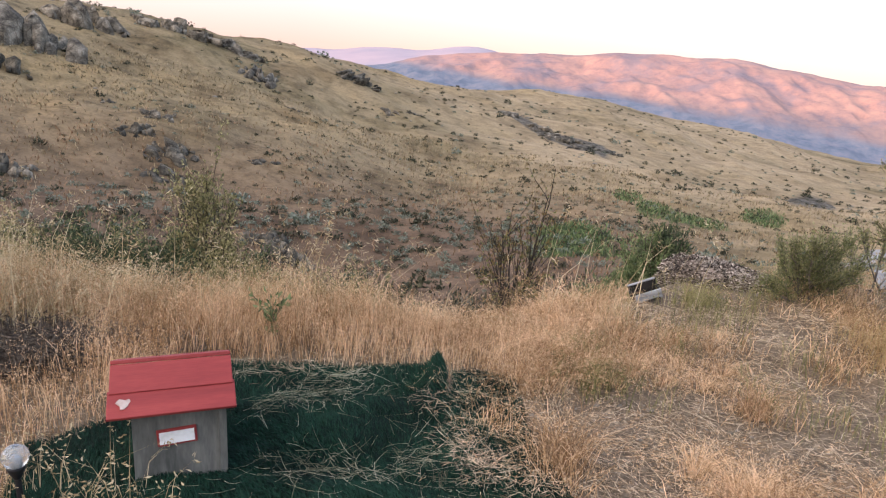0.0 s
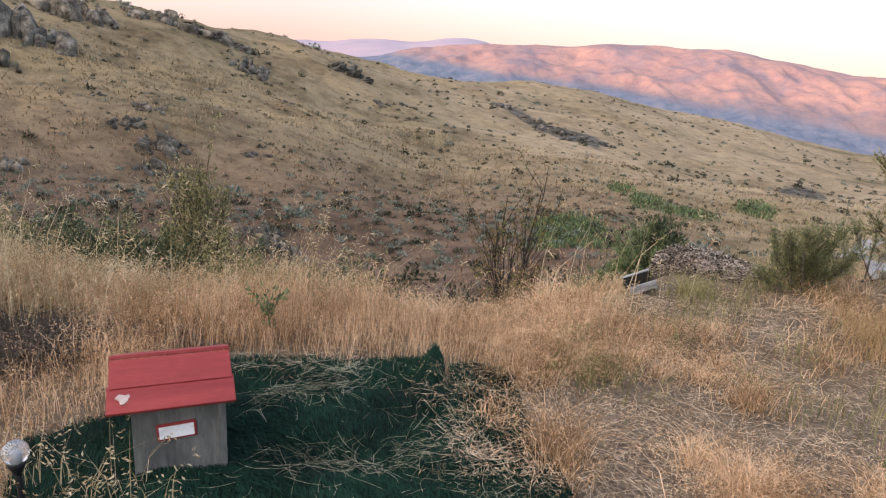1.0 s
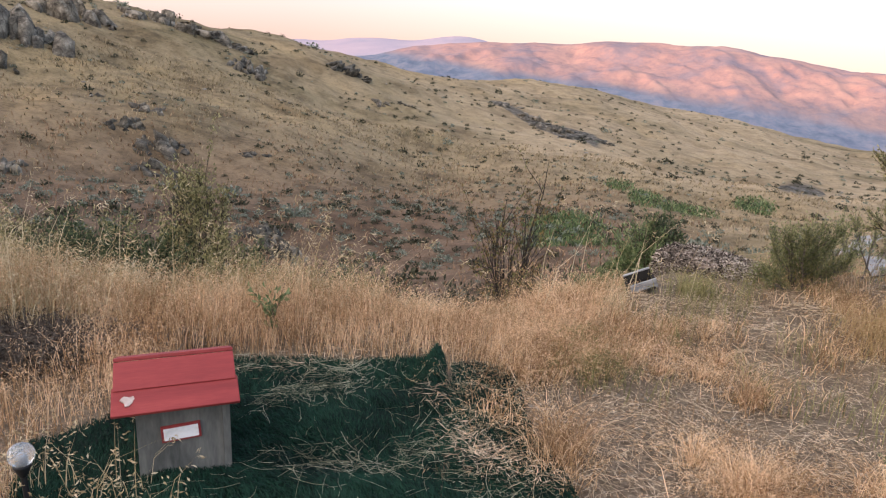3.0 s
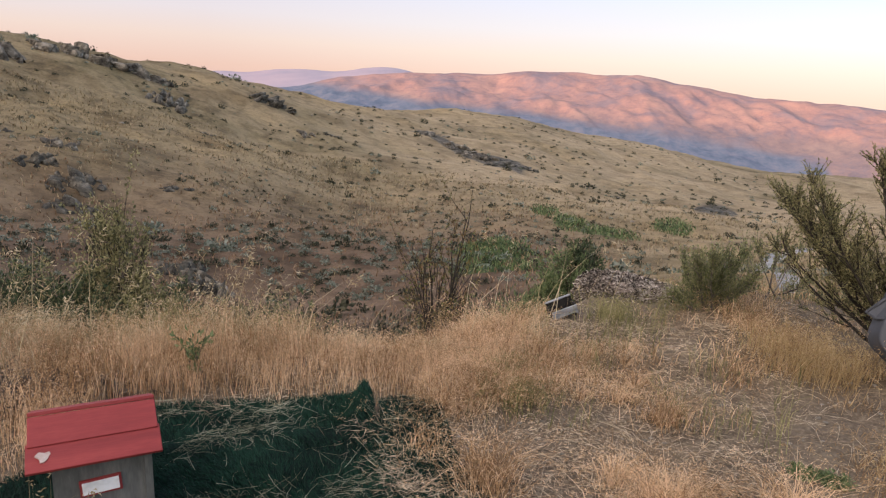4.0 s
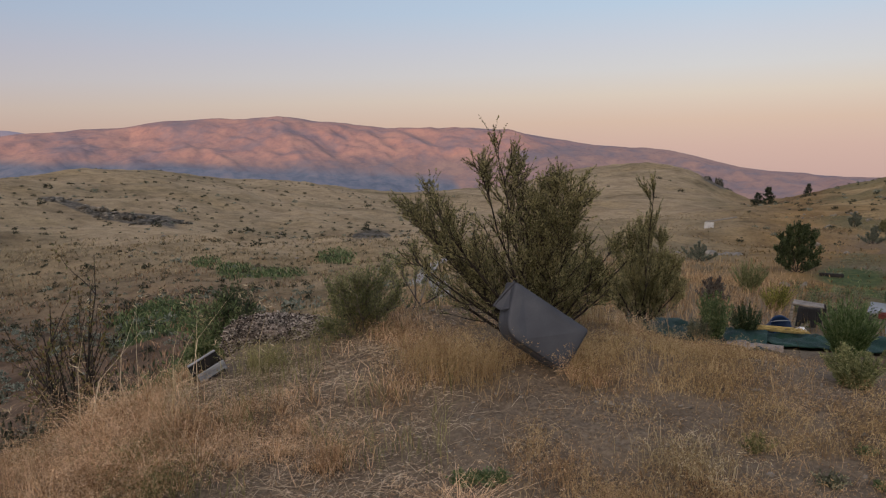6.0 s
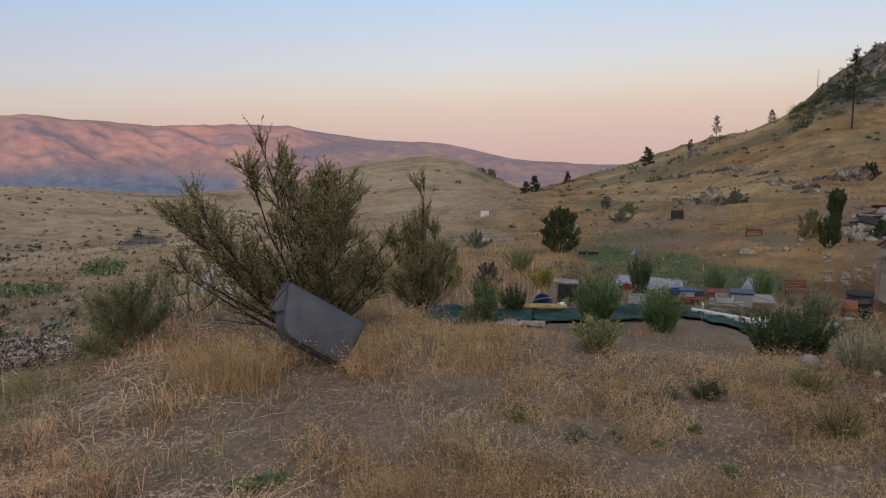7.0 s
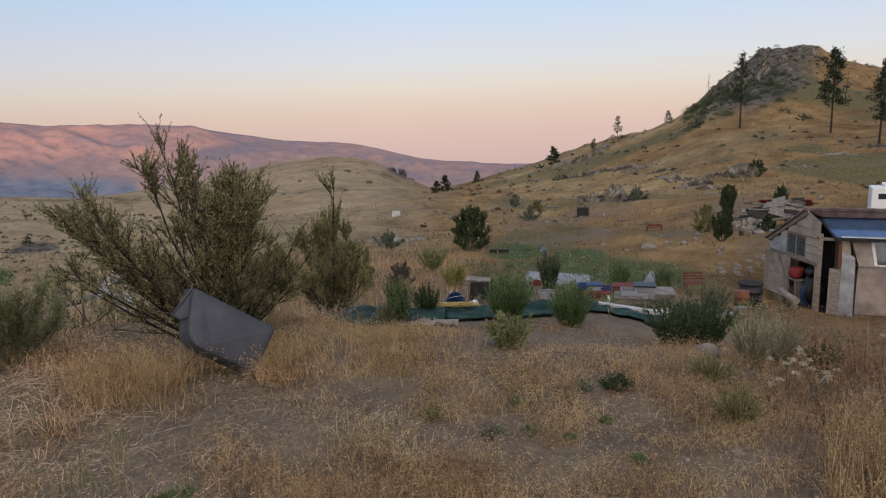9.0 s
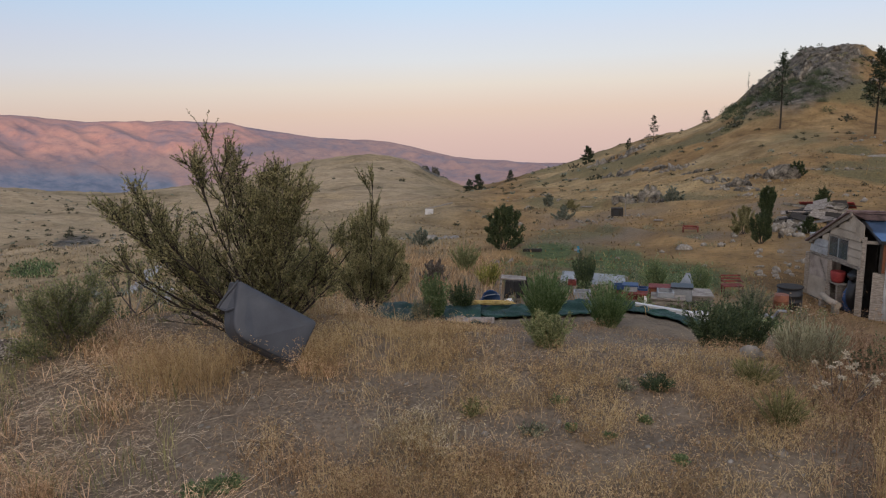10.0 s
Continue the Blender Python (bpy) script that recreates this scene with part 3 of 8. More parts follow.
M_GLASS = glass_material("window_glass", (0.30, 0.34, 0.38))
M_GLOBE = glass_material("frosted_globe", (0.92, 0.92, 0.90), 0.25)
# base blue lifted to stand in for reflected sky, besides the gloss
M_SKYPANE = material("sky_tinted_glazing", [(0.07, 0.115, 0.20), (0.11, 0.17, 0.28)], 2, 0.06, 0.03, 10, metal=0.5, spec=0.8)


# ---------------------------------------------------------------- building helpers
def thing(name, at, label, category, group="", rz=0.0, rx=0.0, ry=0.0, kind=""):
    ob = new(name)
    ob.empty_display_size = 0.1
    ob.matrix_world = pose(at[0], at[1], at[2], rx, ry, rz)
    return tagged(ob, label, category, group, kind)


def part(name, source, mat, parent, label=""):
    if isinstance(source, bmesh.types.BMesh):
        me = bpy.data.meshes.new(name)
        bmesh.ops.recalc_face_normals(source, faces=source.faces)
        source.to_mesh(me)
        source.free()
    else:
        me = source
    me.materials.append(mat)
    ob = new(name, me)
    ob.parent = parent
    return tagged(ob, label)


def single(name, source, mat, label, category, group="", kind="", at=(0, 0, 0), rz=0.0):
    """A thing that is one mesh."""
    if isinstance(source, bmesh.types.BMesh):
        me = bpy.data.meshes.new(name)
        bmesh.ops.recalc_face_normals(source, faces=source.faces)
        source.to_mesh(me)
        source.free()
    else:
        me = source
    me.materials.append(mat)
    ob = new(name, me)
    ob.matrix_world = pose(*at, 0, 0, rz)
    return tagged(ob, label, category, group, kind)


def bx(size, at=(0, 0, 0), rot=(0, 0, 0), bevel=0.0, bm=None):
    bm = bm or bmesh.new()
    got = bmesh.ops.create_cube(bm, size=1.0, matrix=pose(*at, *rot) @ Matrix.Diagonal((*size, 1)))
    if bevel:
        edges = {e for v in got["verts"] for e in v.link_edges}
        bmesh.ops.bevel(bm, geom=list(edges), offset=bevel, segments=2, affect="EDGES", profile=0.6)
    return bm


def rod(points, r0, r1=None, sides=6, bm=None):
    """A tapering rod along points."""
    bm = bm or bmesh.new()
    r1 = r0 if r1 is None else r1
    pts = [Vector(p) for p in points]
    rings = []
    for i, p in enumerate(pts):
        d = (pts[min(i + 1, len(pts) - 1)] - pts[max(i - 1, 0)]).normalized()
        side = d.cross(Vector((0, 0, 1)) if abs(d.z) < 0.95 else Vector((1, 0, 0))).normalized()
        up = side.cross(d)
        r = r0 + (r1 - r0) * i / (len(pts) - 1)
        rings.append([bm.verts.new(p + r * (math.cos(a) * side + math.sin(a) * up)) for a in [2 * math.pi * k / sides for k in range(sides)]])
    for a, b in zip(rings, rings[1:]):
        for k in range(sides):
            bm.faces.new((a[k], a[(k + 1) % sides], b[(k + 1) % sides], b[k]))
    bm.faces.new(rings[0][::-1])
    bm.faces.new(rings[-1])
    return bm


def slab_between(corners, thick, bm=None):
    """A board through four corners in order, with its thickness behind them."""
    bm = bm or bmesh.new()
    c = [Vector(p) for p in corners]
    n = (c[1] - c[0]).cross(c[3] - c[0]).normalized() * thick
    a = [bm.verts.new(p) for p in c]
    b = [bm.verts.new(p - n) for p in c]
    bm.faces.new(a)
    bm.faces.new(b[::-1])
    for i in range(4):
        j = (i + 1) % 4
        bm.faces.new((a[j], a[i], b[i], b[j]))
    return bm


def turned(profile, sides=20, bm=None, at=(0, 0, 0)):
    """A turned body from (radius, height) pairs."""
    bm = bm or bmesh.new()
    rings = []
    for r, z in profile:
        rings.append([bm.verts.new((at[0] + r * math.cos(2 * math.pi * k / sides), at[1] + r * math.sin(2 * math.pi * k / sides), at[2] + z)) for k in range(sides)])
    for a, b in zip(rings, rings[1:]):
        for k in range(sides):
            bm.faces.new((a[k], a[(k + 1) % sides], b[(k + 1) % sides], b[k]))
    bm.faces.new(rings[0][::-1])
    bm.faces.new(rings[-1])
    for f in bm.faces:
        f.smooth = len(f.verts) == 4
    return bm


def tubes(paths, radii, sides=4):
    """Many thin tapering tubes in one mesh: paths (n, k, 3), radii (n, k)."""
    P = np.asarray(paths, float)
    R = np.asarray(radii, float)
    n, k, _ = P.shape
    d = np.gradient(P, axis=1)
    d /= np.linalg.norm(d, axis=2, keepdims=True) + 1e-9
    ref = np.where(np.abs(d[..., 2:3]) < 0.9, np.array([0, 0, 1.0]), np.array([1.0, 0, 0]))
    s = np.cross(d, ref)
    s /= np.linalg.norm(s, axis=2, keepdims=True) + 1e-9
    u = np.cross(s, d)
    ang = np.arange(sides) * 2 * np.pi / sides
    V = P[:, :, None, :] + R[:, :, None, None] * (np.cos(ang)[None, None, :, None] * s[:, :, None, :] + np.sin(ang)[None, None, :, None] * u[:, :, None, :])
    idx = np.arange(n * k * sides).reshape(n, k, sides)
    a, b = idx[:, :-1], idx[:, 1:]
    F = np.stack([a, np.roll(a, -1, 2), np.roll(b, -1, 2), b], -1).reshape(-1, 4)
    return V.reshape(-1, 3), F


RNG = np.random.default_rng(7)


def leaves(at, along, length, width, rng=RNG):
    """Diamond leaves as triangles: at and along (n, 3); length and width (n,)."""
    n = len(at)
    d = along / (np.linalg.norm(along, axis=1, keepdims=True) + 1e-9)
    s = np.cross(d, rng.normal(size=(n, 3)))
    s /= np.linalg.norm(s, axis=1, keepdims=True) + 1e-9
    L, W = length[:, None], width[:, None]
    fold = np.cross(d, s) * W * 0.35
    V = np.stack([at, at + d * L * 0.5 + s * W * 0.5 + fold, at + d * L, at + d * L * 0.5 - s * W * 0.5 + fold], 1)
    i = np.arange(n)[:, None] * 4
    F = np.concatenate([i + np.array([[0, 1, 2]]), i + np.array([[0, 2, 3]])], 0)
    return V.reshape(-1, 3), F


def join(chunks):
    vs, fs, o = [], [], 0
    for v, f in chunks:
        vs.append(v)
        fs.append(f + o)
        o += len(v)
    return np.concatenate(vs), np.concatenate(fs)


def bush(name, label, at, lobes, facing, leaf_mat, n_leaf=9000, leaf=(0.028, 0.009), depth=0.5, stems=70, seed=1, category="shrub", group="", side=6, clump=0.05, bare=0.25, twig_mat=None, stem_r=0.009, spread=9, jitter=0.13, foot=0.0):
    """A shrub: stems fan out from its foot into lobes (angle from upright to the right, length, weight), seen along the azimuth facing."""
    rng = np.random.default_rng(seed)
    ob = thing(name, at, label, category, group)
    right = np.array([math.cos(radians(facing)), -math.sin(radians(facing)), 0.0])
    away = np.array([math.sin(radians(facing)), math.cos(radians(facing)), 0.0])
    w = np.array([l[2] for l in lobes], float)
    pick = rng.choice(len(lobes), stems, p=w / w.sum())
    paths, radii, tips = [], [], []
    k = 7
    for i in pick:
        ang = radians(lobes[i][0] + rng.normal() * spread)
        L = lobes[i][1] * (1 - abs(rng.normal()) * 0.16)
        back = rng.normal() * depth * 0.55
        end = right * math.sin(ang) * L + np.array([0, 0, math.cos(ang) * L]) + away * back
        start = (right * rng.normal() + away * rng.normal()) * 0.035 + np.array([0, 0, foot])
        end = end + np.array([0, 0, foot])
        t = np.linspace(0, 1, k)[:, None]
        bend = np.array([0, 0, -0.09 * L]) * math.sin(abs(ang))
        p = start + (end - start) * t + bend * (4 * t * (1 - t)) + rng.normal(size=(k, 3)) * 0.012 * L * t
        paths.append(p)
        radii.append(np.linspace(stem_r * (0.7 + 0.6 * rng.random()), stem_r * 0.2, k))
        for _ in range(side):
            j = rng.integers(2, k - 1)
            d = (p[-1] - p[j]) + rng.normal(size=3) * jitter * L * np.array([1, 1, 0.7]) + np.array([0, 0, 0.05 * L])
            e = p[j] + d * rng.uniform(0.5, 0.95)
            tt = np.linspace(0, 1, k)[:, None]
            q = p[j] + (e - p[j]) * tt + rng.normal(size=(k, 3)) * 0.01 * L * tt
            paths.append(q)
            radii.append(np.linspace(stem_r * 0.35, stem_r * 0.12, k))
            tips.append(q)
        tips.append(p)
    if foot:
        for _ in range(9):
            b = np.array([rng.normal() * 0.05, rng.normal() * 0.05, -0.02])
            paths.append(b + (np.array([rng.normal() * 0.03, rng.normal() * 0.03, foot + 0.03]) - b) * np.linspace(0, 1, k)[:, None] + rng.normal(size=(k, 3)) * 0.006)
            radii.append(np.linspace(stem_r * 2.6, stem_r * 1.6, k))
    V, F = tubes(paths, radii, 4)
    wood = part("trunk", mesh_from("trunk", V, F), twig_mat or M_BARK, ob)
    if category == "plant":
        tagged(wood, kind="stuff")
    T = np.array(tips)
    n = len(T)
    who = rng.integers(0, n, n_leaf)
    f = bare + (1 - bare) * rng.random(n_leaf) ** 0.8
    g = np.clip(f * (k - 1), 0, k - 1.001)
    j = g.astype(int)
    u = (g - j)[:, None]
    base = T[who, j] * (1 - u) + T[who, j + 1] * u
    along = (T[who, np.minimum(j + 1, k - 1)] - T[who, np.maximum(j - 1, 0)])
    along = along / (np.linalg.norm(along, axis=1, keepdims=True) + 1e-9) + rng.normal(size=(n_leaf, 3)) * 0.55
    base = base + rng.normal(size=(n_leaf, 3)) * clump * np.array([0.35, 0.35, 0.35])
    size = rng.uniform(0.6, 1.3, n_leaf)
    V, F = leaves(base, along, leaf[0] * size, leaf[1] * size, rng)
    part("crown", mesh_from("crown", V, F, False), leaf_mat, ob)
    return ob


def shrub(name, label, at, limbs, facing, leaf_mat, seed=1, twigs=11, shoots=7, per=26, leaf=(0.017, 0.0065), depth=0.3, stem_r=0.014, upward=0.35, spread=0.36, shoot=(0.05, 0.15), foot=0.0, start=0.26, category="shrub", group="", twig_mat=None, sag=0.12):
    """A shrub of real limbs (angle from upright to the right, length, weight): each carries twigs, the twigs leafy shoots."""
    rng = np.random.default_rng(seed)
    ob = thing(name, at, label, category, group)
    right = np.array([math.cos(radians(facing)), -math.sin(radians(facing)), 0.0])
    away = np.array([math.sin(radians(facing)), math.cos(radians(facing)), 0.0])
    up = np.array([0, 0, 1.0])
    k = 7
    t = np.linspace(0, 1, k)[:, None]
    paths, radii, leafy = [], [], []

    def grow(p, tang, length, wander, lift):
        d = tang / (np.linalg.norm(tang) + 1e-9) + rng.normal(size=3) * wander + up * lift
        d = d / (np.linalg.norm(d) + 1e-9)
        return p + d * length * t + up * (lift * 0.35 * length) * t ** 2 + rng.normal(size=(k, 3)) * 0.018 * length * t

    def along(path, f):
        g = min(f * (k - 1), k - 1.001)
        j = int(g)
        return path[j] + (path[j + 1] - path[j]) * (g - j), path[j + 1] - path[j]

    for ang, L, w in limbs:
        a = radians(ang + rng.normal() * 1.5)
        base = (right * rng.normal() + away * rng.normal()) * 0.03
        end = right * math.sin(a) * L + up * (math.cos(a) * L + foot) + away * rng.normal() * depth * 0.6
        p = base + (end - base) * t - up * sag * L * abs(math.sin(a)) * 4 * t * (1 - t) + rng.normal(size=(k, 3)) * 0.02 * L * t * (1.2 - t)
        paths.append(p)
        radii.append(np.linspace(stem_r * (0.7 + 0.5 * rng.random()), stem_r * 0.22, k))
        for _ in range(max(2, int(twigs * w * L))):
            f = start + (1 - start) * rng.random() ** 0.85
            q, tang = along(p, f)
            b = grow(q, tang, L * (0.10 + 0.40 * (1 - f)) * rng.uniform(0.55, 1.15), spread, upward)
            paths.append(b)
            radii.append(np.linspace(stem_r * 0.30, stem_r * 0.11, k))
            for _ in range(shoots):
                q2, tang2 = along(b, 0.15 + 0.85 * rng.random())
                c = grow(q2, tang2, rng.uniform(*shoot), spread * 1.15, upward)
                paths.append(c)
                radii.append(np.linspace(stem_r * 0.13, stem_r * 0.06, k))
                leafy.append(c)
    V, F = tubes(paths, radii, 4)
    part("trunk", mesh_from("trunk", V, F), twig_mat or M_DARKBARK, ob)
    T = np.array(leafy)
    n = len(T) * per
    who = np.repeat(np.arange(len(T)), per)
    g = np.clip((0.05 + 0.95 * rng.random(n)) * (k - 1), 0, k - 1.001)
    j = g.astype(int)
    u = (g - j)[:, None]
    base = T[who, j] * (1 - u) + T[who, j + 1] * u
    d = T[who, j + 1] - T[who, j]
    d = d / (np.linalg.norm(d, axis=1, keepdims=True) + 1e-9) + rng.normal(size=(n, 3)) * 0.55
    size = rng.uniform(0.6, 1.3, n)
    V, F = leaves(base, d, leaf[0] * size, leaf[1] * size, rng)
    part("crown", mesh_from("crown", V, F, False), leaf_mat, ob)
    return ob


def stalk_weed(name, label, at, h, w, stalks, mat, seed, leaf=0.05, per=70, rise=0.7, slim=0.16, group="", category="plant"):
    """A weed of many upright stalks with narrow leaves set all the way up."""
    rng = np.random.default_rng(seed)
    ob = thing(name, at, label, category, group)
    k = 6
    t = np.linspace(0, 1, k)
    a, q = rng.uniform(0, 6.28, stalks), np.sqrt(rng.random(stalks))
    out = np.stack([np.cos(a), np.sin(a), 0 * a], 1) * q[:, None]
    tall = h * (1 - 0.30 * q ** 2) * rng.uniform(0.70, 1.0, stalks)
    P = out[:, None, :] * w * (0.16 + 0.36 * t[None, :, None] ** 1.3) + np.array([0, 0, 1.0]) * tall[:, None, None] * t[None, :, None] + rng.normal(size=(stalks, k, 3)) * 0.012 * h * t[None, :, None]
    V, F = tubes(P, np.tile(np.linspace(0.004, 0.0014, k) * (0.6 + h), (stalks, 1)), 4)
    tagged(part("stalk", mesh_from("stalk", V, F), M_TWIG if mat in (M_SAGE, M_BLUESAGE) else mat, ob), kind="stuff")
    n = stalks * per
    who = np.repeat(np.arange(stalks), per)
    f = 0.06 + 0.94 * rng.random(n) ** 0.9
    g = np.clip(f * (k - 1), 0, k - 1.001)
    j = g.astype(int)
    u = (g - j)[:, None]
    base = P[who, j] * (1 - u) + P[who, j + 1] * u
    d = P[who, j + 1] - P[who, j]
    d = d / (np.linalg.norm(d, axis=1, keepdims=True) + 1e-9) * rise + rng.normal(size=(n, 3)) * (1 - rise) * 0.9
    size = leaf * (1.15 - 0.65 * f) * rng.uniform(0.6, 1.25, n)
    V, F = leaves(base, d, size, size * slim, rng)
    tagged(part("foliage", mesh_from("foliage", V, F, False), mat, ob), kind="stuff")
    return ob


def blades(pts, height, width, lean, heading, droop=0.5):
    """Grass blades: two bent spans and a point, as triangles."""
    n = len(pts)
    h, w = height[:, None], width[:, None]
    out = np.stack([np.cos(heading), np.sin(heading), np.zeros(n)], 1)
    side = np.stack([-np.sin(heading), np.cos(heading), np.zeros(n)], 1)
    turn = RNG.uniform(0, 6.28, n)
    side = np.stack([np.cos(turn), np.sin(turn), np.zeros(n)], 1)
    l = lean[:, None]
    mid = pts + out * h * l * 0.35 + np.array([0, 0, 1.0]) * h * 0.55
    tip = pts + out * h * l * (1 + droop) + np.array([0, 0, 1.0]) * h * (1 - droop * np.minimum(l, 1) * 0.55)
    V = np.stack([pts - side * w / 2, pts + side * w / 2, mid - side * w * 0.4, mid + side * w * 0.4, tip], 1)
    i = np.arange(n)[:, None] * 5
    F = np.concatenate([i + np.array([[0, 1, 3]]), i + np.array([[0, 3, 2]]), i + np.array([[2, 3, 4]])], 0)
    return V.reshape(-1, 3), F, tip, out


def heads(tip, out, size, count=6, spread=0.35, width=0.004):
    """Drooping seed heads at the tips of stalks."""
    n = len(tip)
    who = np.repeat(np.arange(n), count)
    along = out[who] * RNG.uniform(0.2, 1.0, (n * count, 1)) + RNG.normal(size=(n * count, 3)) * 0.5 + np.array([0, 0, -0.25])
    base = tip[who] - out[who] * size * 0.2 + RNG.normal(size=(n * count, 3)) * size * spread - np.array([0, 0, 1.0]) * RNG.uniform(0, 1, (n * count, 1)) * size * 0.8
    L = size * RNG.uniform(0.5, 1.0, n * count)
    return leaves(base, along, L, np.full(n * count, width) * RNG.uniform(0.7, 1.4, n * count))


def on_ground(x, y, up=0.0):
    return np.stack([x, y, land(x, y) + up], 1)


def scatter(n, az0, az1, r0, r1):
    """Places spread evenly over a sector."""
    a = np.radians(RNG.uniform(az0, az1, n))
    r = np.sqrt(RNG.uniform(r0 ** 2, r1 ** 2, n))
    return r * np.sin(a), r * np.cos(a)


# ---------------------------------------------------------------- the ground
def in_patch(x, y, az, r, daz, dr):
    a, q = np.degrees(np.arctan2(x, y)), np.hypot(x, y)
    return np.exp(-(((a - az) / daz) ** 2 + ((q - r) / dr) ** 2) ** 2)


def green_mask(x, y):
    g = np.zeros(np.shape(x))
    for az, r, daz, dr in ((10.6, 54, 3.2, 10), (14.5, 97, 1.2, 9), (16.5, 86, 1.5, 8), (19.6, 80, 2.6, 6), (24.4, 99, 1.6, 8), (10.5, 47, 4, 3), (70, 24, 9, 8), (68.8, 31, 2.6, 4), (63.5, 34, 2.4, 5)):
        g = np.maximum(g, in_patch(x, y, az, r, daz, dr) * 0.95)
    return g


def bare_mask(x, y):
    g = np.maximum(in_patch(x, y, 68, 6.0, 12, 1.5), in_patch(x, y, 18, 2.8, 8.5, 0.75))
    g = np.maximum(g, in_patch(x, y, 45, 4.1, 7, 0.5) * 0.8)
    a, r = np.degrees(np.arctan2(x, y)), np.hypot(x, y)
    for line in (upper_path(a), lower_path(a)):
        g = np.maximum(g, 0.8 * np.exp(-((r - line) / 2.2) ** 2) * np.clip((a - 60) / 2, 0, 1) * np.clip((79 - a) / 3, 0, 1))
    g = np.maximum(g, 0.75 * np.exp(-((r - cut_path(a) - 0.6) / 1.6) ** 2) * np.clip((a - 79) / 2, 0, 1) * (a < 100))
    g = np.maximum(g, 0.6 * in_patch(x, y, 69, 72, 4.0, 5))
    worn = np.clip(0.15 + 1.5 * fbm(x / 9, y / 9, 4, 83), 0, 0.8) * np.clip((a - 61) / 3, 0, 1) * np.clip((83 - a) / 3, 0, 1) * np.clip((r - 32) / 8, 0, 1) * np.clip((82 - r) / 12, 0, 1)
    g = np.maximum(g, worn)
    return g


def rock_mask(x, y):
    a, r = np.degrees(np.arctan2(x, y)), np.hypot(x, y)
    g = 0.86 * np.exp(-((a - 81.4) / 4.4) ** 4) * np.clip((r - 150 - 5 * np.clip(a - 81.5, 0, 9)) / 18, 0, 1) * (r < 300)
    g = np.maximum(g, 0.95 * np.exp(-((r - np.interp(a, [2, 7.6, 12.5], [196, 168, 152])) / np.interp(a, [2, 8, 11.5], [3, 7, 12])) ** 4) * np.clip((a - 2.5) / 2, 0, 1) * np.clip((13.2 - a) / 1.2, 0, 1))
    g = np.maximum(g, 0.9 * in_patch(x, y, 27.4, 138, 1.9, 24) * np.clip(0.75 + 0.9 * fbm(x / 7, y / 7, 3, 77), 0, 1))
    g = np.maximum(g, 0.9 * in_patch(x, y, 54.2, 345, 1.2, 30))
    g = np.maximum(g, 0.55 * in_patch(x, y, 82, 34, 2.4, 5))
    return g


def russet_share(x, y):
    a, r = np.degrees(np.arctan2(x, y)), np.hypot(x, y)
    # redder, darker tone within 105 m, fading out towards azimuth 26
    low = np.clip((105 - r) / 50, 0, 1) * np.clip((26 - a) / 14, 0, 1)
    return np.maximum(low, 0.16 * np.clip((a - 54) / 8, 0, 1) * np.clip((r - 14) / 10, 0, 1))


def shade_haze_share(x, y, z):
    """Blue of shade and haze painted low on the far range, over its left end and crest."""
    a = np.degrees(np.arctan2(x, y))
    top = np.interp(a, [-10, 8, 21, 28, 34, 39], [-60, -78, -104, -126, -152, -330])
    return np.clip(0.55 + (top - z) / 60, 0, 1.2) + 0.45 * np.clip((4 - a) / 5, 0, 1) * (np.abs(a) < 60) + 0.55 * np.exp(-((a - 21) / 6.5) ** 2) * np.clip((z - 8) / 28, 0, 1)


